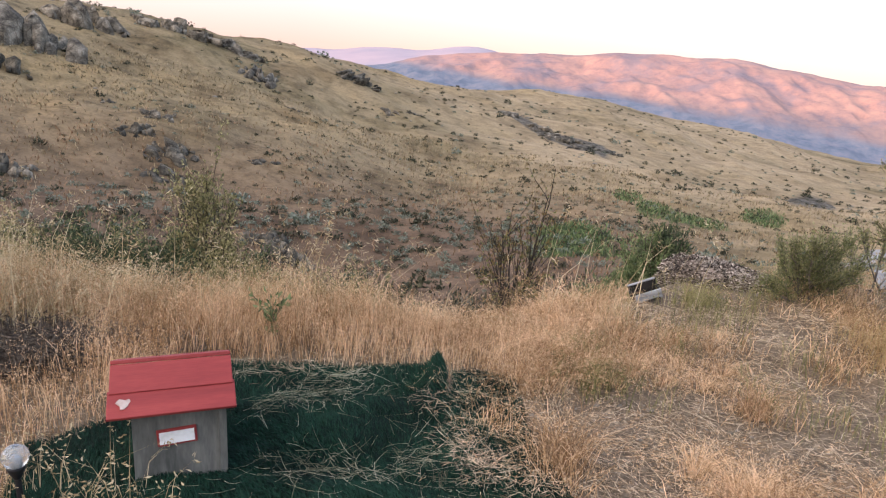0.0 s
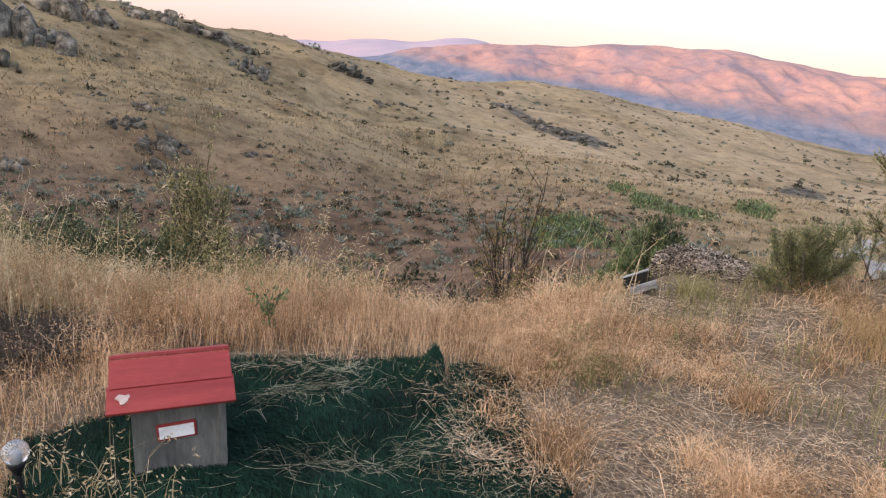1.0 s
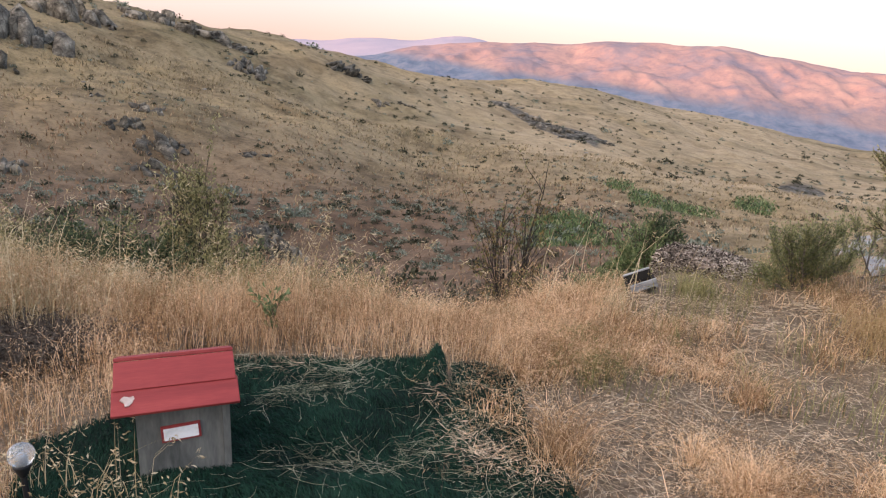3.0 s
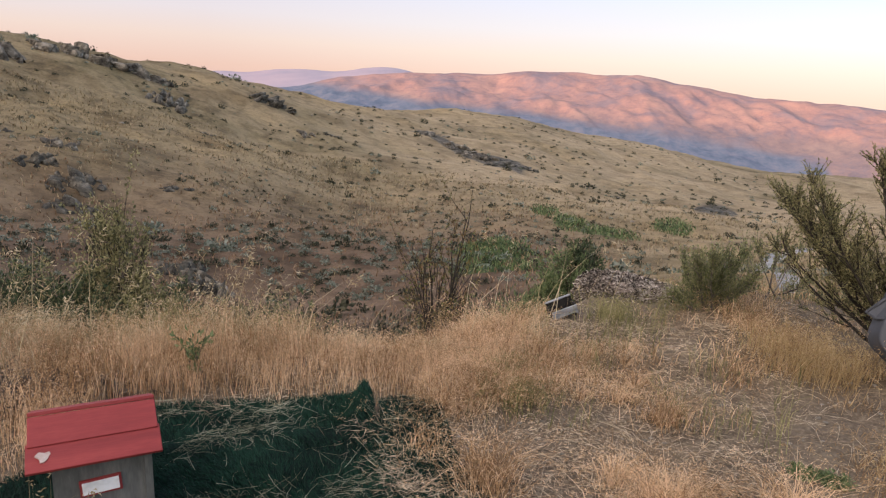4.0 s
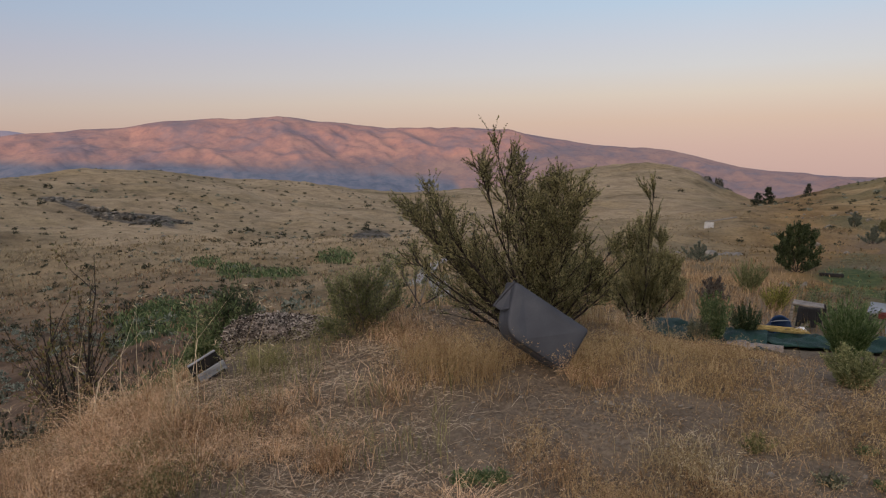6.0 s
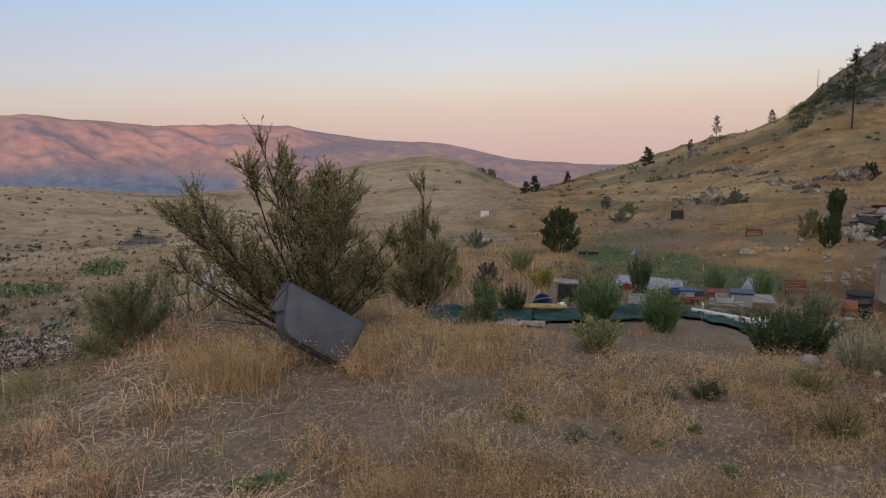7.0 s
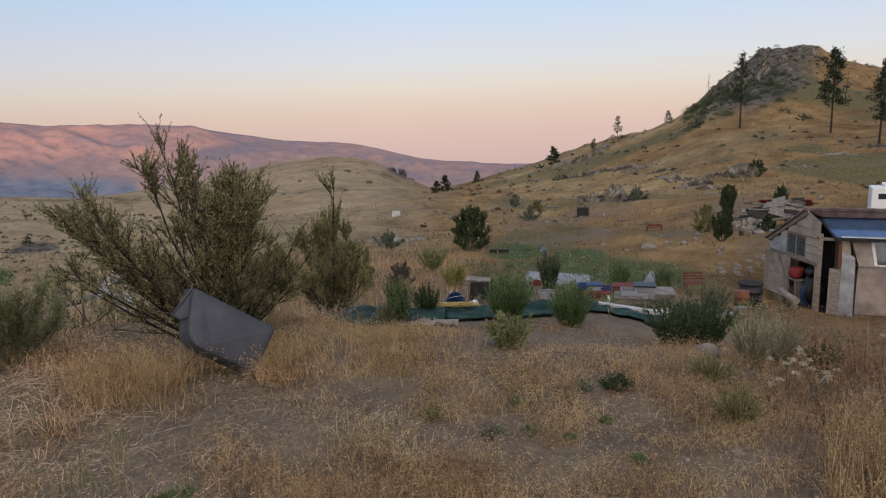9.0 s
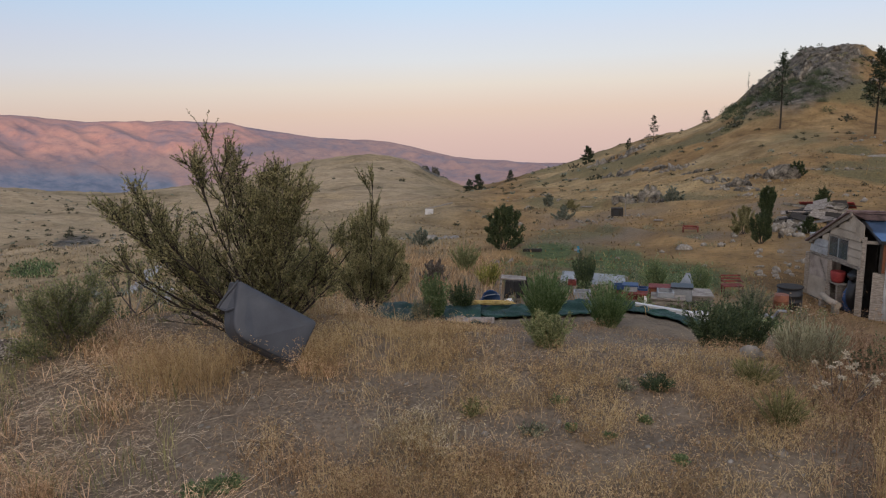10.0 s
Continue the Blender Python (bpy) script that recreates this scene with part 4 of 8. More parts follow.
def ground():
    az = np.concatenate([np.arange(-180, -44, 2.0), np.arange(-44, 98, 0.19), np.arange(98, 180, 2.0)])
    r = np.concatenate([[0.0], np.geomspace(0.02, 7, 120)[:-1], np.geomspace(7, 60, 80)[:-1], np.geomspace(60, 420, 130)[:-1], np.geomspace(420, 1800, 14)[:-1],
                        np.geomspace(1800, 2900, 110)[:-1], np.geomspace(2900, 4850, 26)])
    A, Rr = np.meshgrid(np.radians(az), r, indexing="ij")
    x, y = Rr * np.sin(A), Rr * np.cos(A)
    n, m = A.shape
    idx = np.arange(n * m).reshape(n, m)
    a, b = idx, np.roll(idx, -1, 0)
    faces = np.stack([a[:, :-1], b[:, :-1], b[:, 1:], a[:, 1:]], -1).reshape(-1, 4)[:, ::-1]
    verts = np.stack([x, y, land(x, y)], -1).reshape(-1, 3)
    me = mesh_from("ground", verts, faces)
    xf, yf, rf = x.ravel(), y.ravel(), Rr.ravel()
    af = np.degrees(np.arctan2(xf, yf))
    pale = np.clip((af + 16) / 24, 0, 1) * np.clip((rf - 55) / 60, 0, 1) * np.clip((60 - af) / 8, 0, 1) * np.clip(0.75 + 0.6 * fbm(xf / 22, yf / 22, 3, 91), 0, 1)
    pale = np.maximum(pale, 0.9 * in_patch(xf, yf, 22.0, 70, 4.0, 5))
    gold = np.clip((af - 54) / 6, 0, 1) * np.clip((rf - 10) / 10, 0, 1) * (af < 130)
    blond = np.clip((rf - 66) / 25, 0, 1) * np.clip((86 - af) / 7, 0, 1) * np.clip((af - 60) / 4, 0, 1) * np.clip(0.62 + 1.1 * fbm(xf / 16, yf / 16, 4, 93), 0, 1)
    sere = np.clip(0.30 + 1.3 * fbm(xf / 20, yf / 20, 4, 97), 0, 1) * np.clip((af - 58) / 5, 0, 1) * (af < 130) * np.clip((rf - 20) / 12, 0, 1) * np.where(af > 84, 1.0, 0.8)
    masks = {"blond": blond * (1 - 0.7 * sere), "sere": sere * (rf < 900), "pale": pale, "gold": gold, "back": np.clip((rf - 3150) / 250, 0, 1), "near": np.clip((26 - rf) / 16, 0, 1), "far": np.clip((rf - 900) / 500, 0, 1), "shade_haze": shade_haze_share(xf, yf, verts[:, 2]), "bare": bare_mask(xf, yf), "russet": russet_share(xf, yf) * (af < 50), "green": green_mask(xf, yf), "rock": rock_mask(xf, yf)}
    for key, val in masks.items():
        me.attributes.new(key, "FLOAT", "POINT").data.foreach_set("value", np.asarray(val, np.float32))
    return me


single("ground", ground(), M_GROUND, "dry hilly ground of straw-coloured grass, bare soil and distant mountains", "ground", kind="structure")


# ---------------------------------------------------------------- turf by the toy house
TURF_MAIN = [(-1.22, 1.70), (-1.46, 2.12), (-1.56, 2.42), (-1.30, 2.64), (-1.22, 2.95), (-1.06, 3.18), (-0.60, 3.27), (0.06, 3.30), (0.10, 2.95), (0.06, 2.40), (0.04, 1.70)]
TURF_SIDE = [(0.02, 1.70), (0.07, 2.50), (0.10, 3.28), (0.25, 3.34), (0.42, 3.20), (0.46, 2.70), (0.56, 2.38), (0.60, 1.70)]


def inside(x, y, poly):
    hit = np.zeros(np.shape(x), bool)
    for (x0, y0), (x1, y1) in zip(poly, poly[1:] + poly[:1]):
        cross = ((y0 > y) != (y1 > y)) & (x < (x1 - x0) * (y - y0) / (y1 - y0 + 1e-12) + x0)
        hit ^= cross
    return hit


def turf_height(x, y):
    fold = 0.085 * np.exp(-((x - 0.02 - 0.05 * (y - 3.2)) / 0.045) ** 2) * np.clip((y - 2.75) / 0.3, 0, 1)
    waves = 0.020 * fbm(x / 0.35 + 0.4 * y, y / 0.22, 3, 71) + 0.03 * np.maximum(0, fbm(x / 0.8, y / 0.3, 2, 77))
    return land(x, y) + 0.026 + fold + waves


def turf(name, poly, label, seed, n_fibre, lift):
    xs = np.arange(min(p[0] for p in poly), max(p[0] for p in poly), 0.022)
    ys = np.arange(min(p[1] for p in poly), max(p[1] for p in poly), 0.022)
    X, Y = np.meshgrid(xs, ys, indexing="ij")
    Xw = X + 0.02 * vnoise(X * 6, Y * 6, seed)
    keep = inside(Xw, Y + 0.02 * vnoise(X * 7, Y * 7, seed + 1), poly)
    idx = np.arange(X.size).reshape(X.shape)
    ok = keep[:-1, :-1] & keep[1:, :-1] & keep[1:, 1:] & keep[:-1, 1:]
    F = np.stack([idx[:-1, :-1], idx[1:, :-1], idx[1:, 1:], idx[:-1, 1:]], -1)[ok]
    V = np.stack([X, Y, turf_height(X, Y) + lift], -1).reshape(-1, 3)
    used, F = np.unique(F, return_inverse=True)
    ob = thing(name, (0, 0, 0), label, "artificial grass")
    mat = part("backing", mesh_from("backing", V[used], F.reshape(-1, 4)), M_TURF, ob)
    mod = mat.modifiers.new("thickness", "SOLIDIFY")
    mod.thickness, mod.offset = 0.012, -1
    x, y = RNG.uniform(xs[0], xs[-1], n_fibre), RNG.uniform(ys[0], ys[-1], n_fibre)
    ok = inside(x, y, poly)
    x, y = x[ok], y[ok]
    p = np.stack([x, y, turf_height(x, y) + lift - 0.001], 1)
    n = len(p)
    nap = 2.4 + 1.2 * vnoise(x * 3, y * 3, 12)
    V, F, _, _ = blades(p, RNG.uniform(0.014, 0.030, n), np.full(n, 0.0045), RNG.uniform(0.4, 1.1, n), nap + RNG.normal(size=n) * 0.5)
    tagged(part("nap", mesh_from("nap", V, F, False), M_TURFBLADE, ob), kind="stuff")
    return ob


turf("artificial_turf", TURF_MAIN, "rumpled dark green artificial turf strewn with straw", 3, 70000, 0.0)
turf("artificial_turf", TURF_SIDE, "narrow strip of green artificial turf half buried in straw", 9, 22000, 0.006)


# ---------------------------------------------------------------- toy house
def toy_house():
    ob = thing("toy_house", (-0.939, 2.401, gz(-0.939, 2.401) + 0.046), "small grey plywood house with a red board roof on green turf", "toy house", rz=21.0, ry=-1.2)
    bm = bmesh.new()
    ob.scale = (0.97, 0.97, 0.97)
    side = [(-0.14, -0.055), (-0.14, 0.285), (-0.02, 0.366), (0.14, 0.322), (0.14, -0.055)]
    a = [bm.verts.new((-0.165, y, z)) for y, z in side]
    b = [bm.verts.new((0.165, y, z)) for y, z in side]
    bm.faces.new(a)
    bm.faces.new(b[::-1])
    for i in range(5):
        j = (i + 1) % 5
        bm.faces.new((a[i], b[i], b[j], a[j]))
    part("house_body", bm, M_GREYWALL, ob)
    part("corner_board", bx((0.028, 0.012, 0.335), (0.151, -0.147, 0.1175), bevel=0.002), M_GREYWALL, ob)
    slope = math.degrees(math.atan2(0.112, 0.205))
    part("roof_board", bx((0.425, 0.128, 0.014), (-0.02, -0.078, 0.374), (slope, 0, 0), 0.003), M_RED, ob, "upper red roof board")
    low = part("roof_board", bx((0.437, 0.118, 0.014), (-0.02, -0.168, 0.318), (slope, 0, 0), 0.003), M_RED, ob, "lower red roof board with flaked paint")
    part("roof_board", bx((0.425, 0.165, 0.014), (-0.02, 0.058, 0.385), (-22, 0, 0), 0.003), M_RED, ob, "back red roof board")
    bm = bmesh.new()
    n = 14
    ring = []
    for k in range(n):
        t = 2 * math.pi * k / n
        rr = 1 + 0.25 * math.sin(3 * t + 1) + 0.15 * math.sin(5 * t)
        ring.append((0.022 * rr * math.cos(t), 0.020 * rr * math.sin(t)))
    m = pose(-0.185, -0.172, 0.3205, slope, 0, 25)
    top = [bm.verts.new(m @ Vector((x, y, 0.0082))) for x, y in ring]
    bot = [bm.verts.new(m @ Vector((x, y, 0.004))) for x, y in ring]
    bm.faces.new(top)
    for k in range(n):
        bm.faces.new((top[k], bot[k], bot[(k + 1) % n], top[(k + 1) % n]))
    part("bare_patch", bm, M_BARE_WOOD, low, "pale bare wood where the paint flaked")
    sign = part("sign_board", bx((0.140, 0.010, 0.066), (-0.012, -0.146, 0.158), (0, -3, 0), 0.002), M_RED, ob, "red-framed white sign")
    part("sign_face", bx((0.122, 0.004, 0.048), (-0.012, -0.152, 0.158), (0, -3, 0), 0.0), M_WHITE, sign, "blank white sign face")
    return ob


toy_house()


def garden_lamp():
    x, y = -1.345, 2.03
    ob = thing("garden_lamp", (x, y, gz(x, y)), "black stake garden lamp with a frosted globe", "garden lamp")
    part("post", rod([(0.012, 0.0, -0.02), (0.004, 0, 0.10), (0, 0, 0.175)], 0.011, 0.010, 12), M_BLACK, ob)
    part("collar", turned([(0.010, 0.150), (0.014, 0.160), (0.024, 0.182), (0.029, 0.195), (0.028, 0.205), (0.020, 0.206)]), M_BLACK, ob)
    prof = [(0.042 * math.sin(math.pi * (0.10 + 0.88 * k / 12)), 0.236 - 0.042 * math.cos(math.pi * (0.10 + 0.88 * k / 12))) for k in range(13)]
    part("globe", turned(prof, 24), M_GLOBE, ob, "frosted glass globe")
    part("bulb", turned([(0.008, 0.205), (0.012, 0.215), (0.012, 0.232), (0.006, 0.240)], 10), M_METAL, ob)


garden_lamp()


# ---------------------------------------------------------------- leaning plastic tray, blocks and heaps
def plastic_tray():
    """A shallow tray on its edge: rounded bottom panel to the path, walls and rim behind, one lip flared out."""
    foot = Vector((3.29, 3.36, gz(3.29, 3.36) + 0.012))
    corners = [Vector((3.15, 3.66, 0.615)) - foot, Vector((3.48, 3.32, 0.30)) - foot, Vector((3.29, 3.34, 0.055)) - foot, Vector((2.99, 3.57, 0.312)) - foot]
    mid = sum(corners, Vector()) / 4
    n = (corners[1] - corners[0]).cross(corners[3] - corners[0]).normalized()
    if n.y > 0:
        n = -n
    outline = []
    for i, (c, cut) in enumerate(zip(corners, (0.035, 0.03, 0.06, 0.11))):
        a, b = (corners[i - 1] - c).normalized() * cut, (corners[(i + 1) % 4] - c).normalized() * cut
        for k in range(7):
            u = k / 6
            outline.append(c + a * (1 - u) ** 2 + b * u ** 2)
    ob = thing("plastic_tray", foot, "large dark grey plastic tray leaning on its edge by a shrub", "plastic tray")
    bm = bmesh.new()
    lean = Vector((-0.57, 0.59, 0.57)) * 0.30
    layers = []
    for back, size in ((-0.004, 0.72), (0.0, 0.93), (0.004, 0.975), (0.014, 0.994), (0.032, 1.0), (0.115, 1.012), (0.118, 1.03), (0.130, 1.03), (0.130, 0.985), (0.035, 0.96), (0.018, 0.90)):
        layers.append([bm.verts.new(mid + (p - mid) * size - n * back + lean * max(back, 0)) for p in outline])
    m = len(outline)
    bm.faces.new(layers[0])
    for a, b in zip(layers, layers[1:]):
        for k in range(m):
            bm.faces.new((a[k], b[k], b[(k + 1) % m], a[(k + 1) % m]))
    bm.faces.new(layers[-1][::-1])
    for f in bm.faces:
        f.smooth = len(f.verts) == 4
    part("tray_shell", bm, M_PLASTIC, ob)
    top, low = corners[0] - n * 0.03, corners[0].lerp(corners[3], 0.52) - n * 0.02
    tip = Vector((3.035, 3.745, 0.448)) - foot
    part("flared_lip", slab_between([top, tip, tip.lerp(low, 0.5) - Vector((0, 0, 0.015)), low], 0.010), M_PLASTIC, ob)
    part("rolled_rim", rod([top, top.lerp(tip, 0.5) + Vector((0, 0, 0.006)), tip, tip.lerp(low, 0.5) - Vector((0, 0, 0.018)), low], 0.011, 0.010, 8), M_PLASTIC, ob)


plastic_tray()


def framed_board():
    """A small weathered trough, its front to the path, tipped to one side."""
    p = polar(16.9, 5.10, 0.070)
    ob = thing("wooden_box", p, "small weathered pale grey trough lying tipped in dry grass", "wooden box", rz=3, rx=2, ry=-22)
    ob.scale = (1.05, 1.05, 1.05)
    part("front_panel", bx((0.186, 0.012, 0.066), (0.004, -0.050, -0.010), bevel=0.003), M_TROUGH, ob, "pale weathered grey board")
    # back, base and ends near-black: shade of the hollow put into colour
    part("back_panel", bx((0.196, 0.012, 0.098), (-0.002, 0.052, 0.010), bevel=0.003), M_DARKIN, ob, "back board coloured dark for the shaded inside")
    part("top_rail", bx((0.196, 0.016, 0.010), (-0.002, 0.052, 0.0645), bevel=0.002), M_TROUGH, ob)
    part("base", bx((0.190, 0.090, 0.012), (0, 0, -0.038), bevel=0.002), M_DARKIN, ob)
    part("foot_rail", bx((0.120, 0.010, 0.014), (0.018, -0.061, -0.038), bevel=0.002), M_DARKIN, ob, "dark rail along the foot")
    part("end_panel", bx((0.012, 0.094, 0.082), (-0.096, 0, 0.0), bevel=0.002), M_DARKIN, ob)
    part("end_panel", bx((0.010, 0.092, 0.066), (0.092, 0, -0.008), bevel=0.002), M_DARKIN, ob)


framed_board()


def rock_verts(level, size, seed, rough=0.35, cuts=8, low=0.5, joints=None):
    """A broken stone: a lumpy ball cut by planes, of which some follow the joints of its outcrop."""
    v, f = level
    rng = np.random.default_rng(seed)
    o = rng.uniform(-50, 50, 3)
    d = 1 + rough * (vnoise(v[:, 0] * 1.4 + o[0] + v[:, 2], v[:, 1] * 1.4 + o[1] - v[:, 2], seed) + 0.5 * vnoise(v[:, 0] * 3.1 + o[2], v[:, 1] * 3.1 + 2 * v[:, 2], seed + 5))
    out = v * d[:, None]
    planes = [rng.normal(size=3) for _ in range(cuts)]
    if joints is not None:
        planes = planes[:4] + [sign * j + rng.normal(size=3) * 0.10 for j in joints for sign in (-1, 1)]
    for n in planes:
        n = n / np.linalg.norm(n)
        over = np.maximum(0, out @ n - rng.uniform(low, 0.85 if joints is None else 0.6))
        out = out - over[:, None] * n * 0.96
    out = out + rough * 0.22 * np.stack([vnoise(v[:, 0] * 6 + o[1], v[:, 2] * 6 + v[:, 1] * 5, seed + 9 + c) for c in range(3)], 1)
    return out * np.asarray(size), f


def outcrop(name, label, az, r, width, height, depth, count, seed, mat=None, turn=0.0, group="", sink=0.35, chunk=1.0, dense=1.7):
    rng = np.random.default_rng(seed)
    p = polar(az, r)
    rx, ry = math.cos(radians(az + turn)), -math.sin(radians(az + turn))
    ob = thing(name, p, label, "rock", group) if count > 1 else None
    joints = rng.normal(size=(3, 3)) * np.array([1, 1, 0.5]) + np.array([[0, 0, 1.6], [1, 0, 0], [0, 1, 0]])
    lean = rng.uniform(-0.4, 0.6)
    for i in range(int(count * dense) if count > 1 else 1):
        u = rng.uniform(-0.5, 0.5) * width if count > 1 else 0.0
        d = rng.uniform(-0.5, 0.5) * depth if count > 1 else 0.0
        big = rng.random() ** 1.6
        s = (0.30 + 0.70 * big) * (1 - 1.1 * abs(u / width)) if count > 1 else 1.0
        x, y = u * rx + d * ry, u * ry - d * rx
        z = gz(p.x + x, p.y + y) - p.z
        sz = (width * chunk * (0.09 + 0.22 * big), depth * (0.18 + 0.38 * big), height * s * 0.86) if count > 1 else (width / 2, depth / 2, height * 0.62)
        a = (rng.uniform(-0.25, 0.25) if count > 1 else rng.uniform(-0.5, 0.5)) - radians(az + turn)
        v, f = rock_verts(ICO2 if r > 20 else ICO3, sz, seed * 31 + i, 0.35 if count == 1 else 0.24, 8 if count == 1 else 10, 0.5 if count == 1 else 0.26, None if count == 1 else joints)
        if count > 1:
            v[:, 0] += v[:, 2] * (lean + rng.uniform(-0.1, 0.1))
        c, q = math.cos(a), math.sin(a)
        v = np.stack([v[:, 0] * c - v[:, 1] * q, v[:, 0] * q + v[:, 1] * c, v[:, 2]], 1)
        me = mesh_from("rock", v + np.array([x, y, z + sz[2] * ((0.6 if count == 1 else 0.22) - sink)]), f, False)
        if ob is None:
            return single(name, me, mat or M_ROCK, label, "rock", group, at=p)
        part("rock", me, mat or M_ROCK, ob)
    return ob


def chip_pile():
    p = polar(22.0, 6.0, -0.03)
    ob = thing("wood_chip_pile", p, "flat-topped heap of weathered grey-brown wood chips beside the path", "wood chips")
    v, f = ICO3
    v = v * (1 + 0.10 * vnoise(v[:, 0] * 3, v[:, 1] * 3 + v[:, 2], 4))[:, None] * np.array([0.45, 0.28, 0.20])
    a = -radians(21.6)
    v = np.stack([v[:, 0] * math.cos(a) - v[:, 1] * math.sin(a), v[:, 0] * math.sin(a) + v[:, 1] * math.cos(a), v[:, 2]], 1)
    v[:, 2] = np.minimum(v[:, 2], 0.140 + 0.03 * vnoise(v[:, 0] * 7, v[:, 1] * 7, 9) - 0.09 * v[:, 0])
    part("mound", mesh_from("mound", v, f), M_CHIPS, ob)
    k = RNG.integers(0, len(f), 24000)
    w = RNG.dirichlet((1, 1, 1), 24000)
    q = (v[f[k]] * w[:, :, None]).sum(1) * RNG.uniform(0.99, 1.03, (24000, 1)) + RNG.normal(size=(24000, 3)) * 0.008
    V, F = leaves(q, RNG.normal(size=(24000, 3)) * np.array([1, 1, 0.4]), RNG.uniform(0.012, 0.042, 24000), RNG.uniform(0.007, 0.016, 24000))
    tagged(part("chip_cover", mesh_from("chip_cover", V, F, False), M_CHIP, ob), kind="stuff")


chip_pile()


def brush_heap(at, size, n, label, mat, seed):
    rng = np.random.default_rng(seed)
    ob = thing("brush_heap", at, label, "dead brush")
    c = rng.normal(size=(n, 3)) * np.array([size[0] * 0.4, size[1] * 0.4, 0]) + np.array([0, 0, 1.0]) * rng.uniform(0.0, size[2], (n, 1))
    d = rng.normal(size=(n, 3)) * np.array([1, 1, 0.45])
    d /= np.linalg.norm(d, axis=1, keepdims=True)
    L = rng.uniform(0.06, 0.22, (n, 1))
    t = np.linspace(-0.5, 0.5, 5)[None, :, None]
    P = c[:, None, :] + d[:, None, :] * L[:, None, :] * t + rng.normal(size=(n, 5, 3)) * 0.008
    P[..., 2] = np.maximum(P[..., 2], -0.02)
    V, F = tubes(P, np.tile(np.linspace(0.0032, 0.0012, 5), (n, 1)), 4)
    tagged(part("tangle", mesh_from("tangle", V, F), mat, ob), kind="stuff")
    for k in range(14):
        a, q = rng.uniform(0, 6.28), rng.normal(size=2) * 0.35
        e = np.array([math.cos(a), math.sin(a)]) * rng.uniform(0.15, 0.32)
        z = size[2] * rng.uniform(0.4, 1.1)
        mid = np.array([q[0] * size[0], q[1] * size[1]])
        part("branch", rod([(*(mid - e), z * 0.5), (*(mid + rng.normal(size=2) * 0.03), z), (*(mid + e), z * rng.uniform(0.3, 1.2))], 0.007, 0.003, 5), mat, ob)


brush_heap((-2.10, 3.25, gz(-2.10, 3.25)), (0.46, 0.36, 0.13), 2600, "heap of tangled grey dead brush in the grass", M_BARK, 4)
brush_heap((-1.62, 3.42, gz(-1.62, 3.42)), (0.62, 0.22, 0.10), 1300, "low grey litter of dead twigs in the grass", M_TWIG, 6)

# ---------------------------------------------------------------- shrubs near the path
shrub("bitterbrush", "tall olive bitterbrush with fanning limbs behind the grey tray", polar(42.3, 5.3, -0.02),
      [(-66, 0.92, 0.30), (-60, 0.97, 0.5), (-56, 1.04, 0.8), (-51, 1.13, 1.0), (-46, 1.24, 1.1), (-41, 1.20, 1.0), (-36, 1.08, 0.9), (-50, 0.62, 0.6), (-40, 0.70, 0.8), (-30, 0.80, 0.8),
       (-20, 1.20, 0.8), (-13, 1.27, 0.9), (-8, 1.18, 0.9), (-8, 1.06, 0.8), (-4, 0.80, 1.0), (-16, 0.72, 0.9),
       (2, 0.90, 1.8), (7, 0.98, 2.0), (12, 1.02, 2.0), (17, 0.95, 1.7), (9, 0.72, 1.8), (22, 0.70, 1.5), (-2, 0.78, 1.5), (38, 0.60, 1.1), (46, 0.74, 1.2), (54, 0.76, 1.1), (62, 0.56, 0.8)],
      39.5, M_BITTER, 5, 20, 8, 21, (0.019, 0.0072), 0.36, 0.015, 0.22, 0.42, (0.05, 0.16), foot=0.20, start=0.17, sag=0.02)
shrub("bitterbrush", "smaller dark upright bitterbrush in dry grass beyond the tray", polar(49.5, 8.3, -0.02),
      [(-38, 0.44, 1.0), (-26, 0.64, 1.3), (-16, 0.86, 1.4), (-8, 0.98, 1.5), (0, 1.02, 1.5), (8, 1.00, 1.5), (17, 0.92, 1.4), (27, 0.76, 1.2), (38, 0.58, 0.9), (5, 1.52, 0.35), (-12, 0.62, 1.2), (12, 0.62, 1.2)],
      48, M_BITTER, 15, 24, 8, 26, (0.022, 0.0085), 0.36, 0.014, 0.40, 0.40, (0.06, 0.17), foot=0.04, start=0.08)
shrub("bitterbrush", "low wind-swept olive shrub at the edge of the path", polar(28.0, 5.7, -0.02),
      [(-50, 0.30, 1.2), (-32, 0.37, 1.3), (-14, 0.42, 1.4), (2, 0.49, 1.4), (14, 0.46, 1.5), (28, 0.45, 1.5), (42, 0.45, 1.3), (58, 0.38, 1.0)],
      28, M_OLIVE, 25, 46, 6, 15, (0.024, 0.0060), 0.30, 0.009, 0.34, 0.34, (0.06, 0.17), start=0.08, twig_mat=M_TWIG)
shrub("bitterbrush", "half-bare twiggy shrub with few leaves", polar(32.4, 6.6, -0.02),
      [(-40, 0.40, 0.8), (-20, 0.44, 0.8), (0, 0.46, 0.8), (22, 0.48, 0.8), (42, 0.44, 0.8)], 33, M_OLIVE, 26, 26, 6, 9, (0.024, 0.007), 0.40, 0.010, 0.3, 0.34, (0.06, 0.18), start=0.2, twig_mat=M_TWIG)
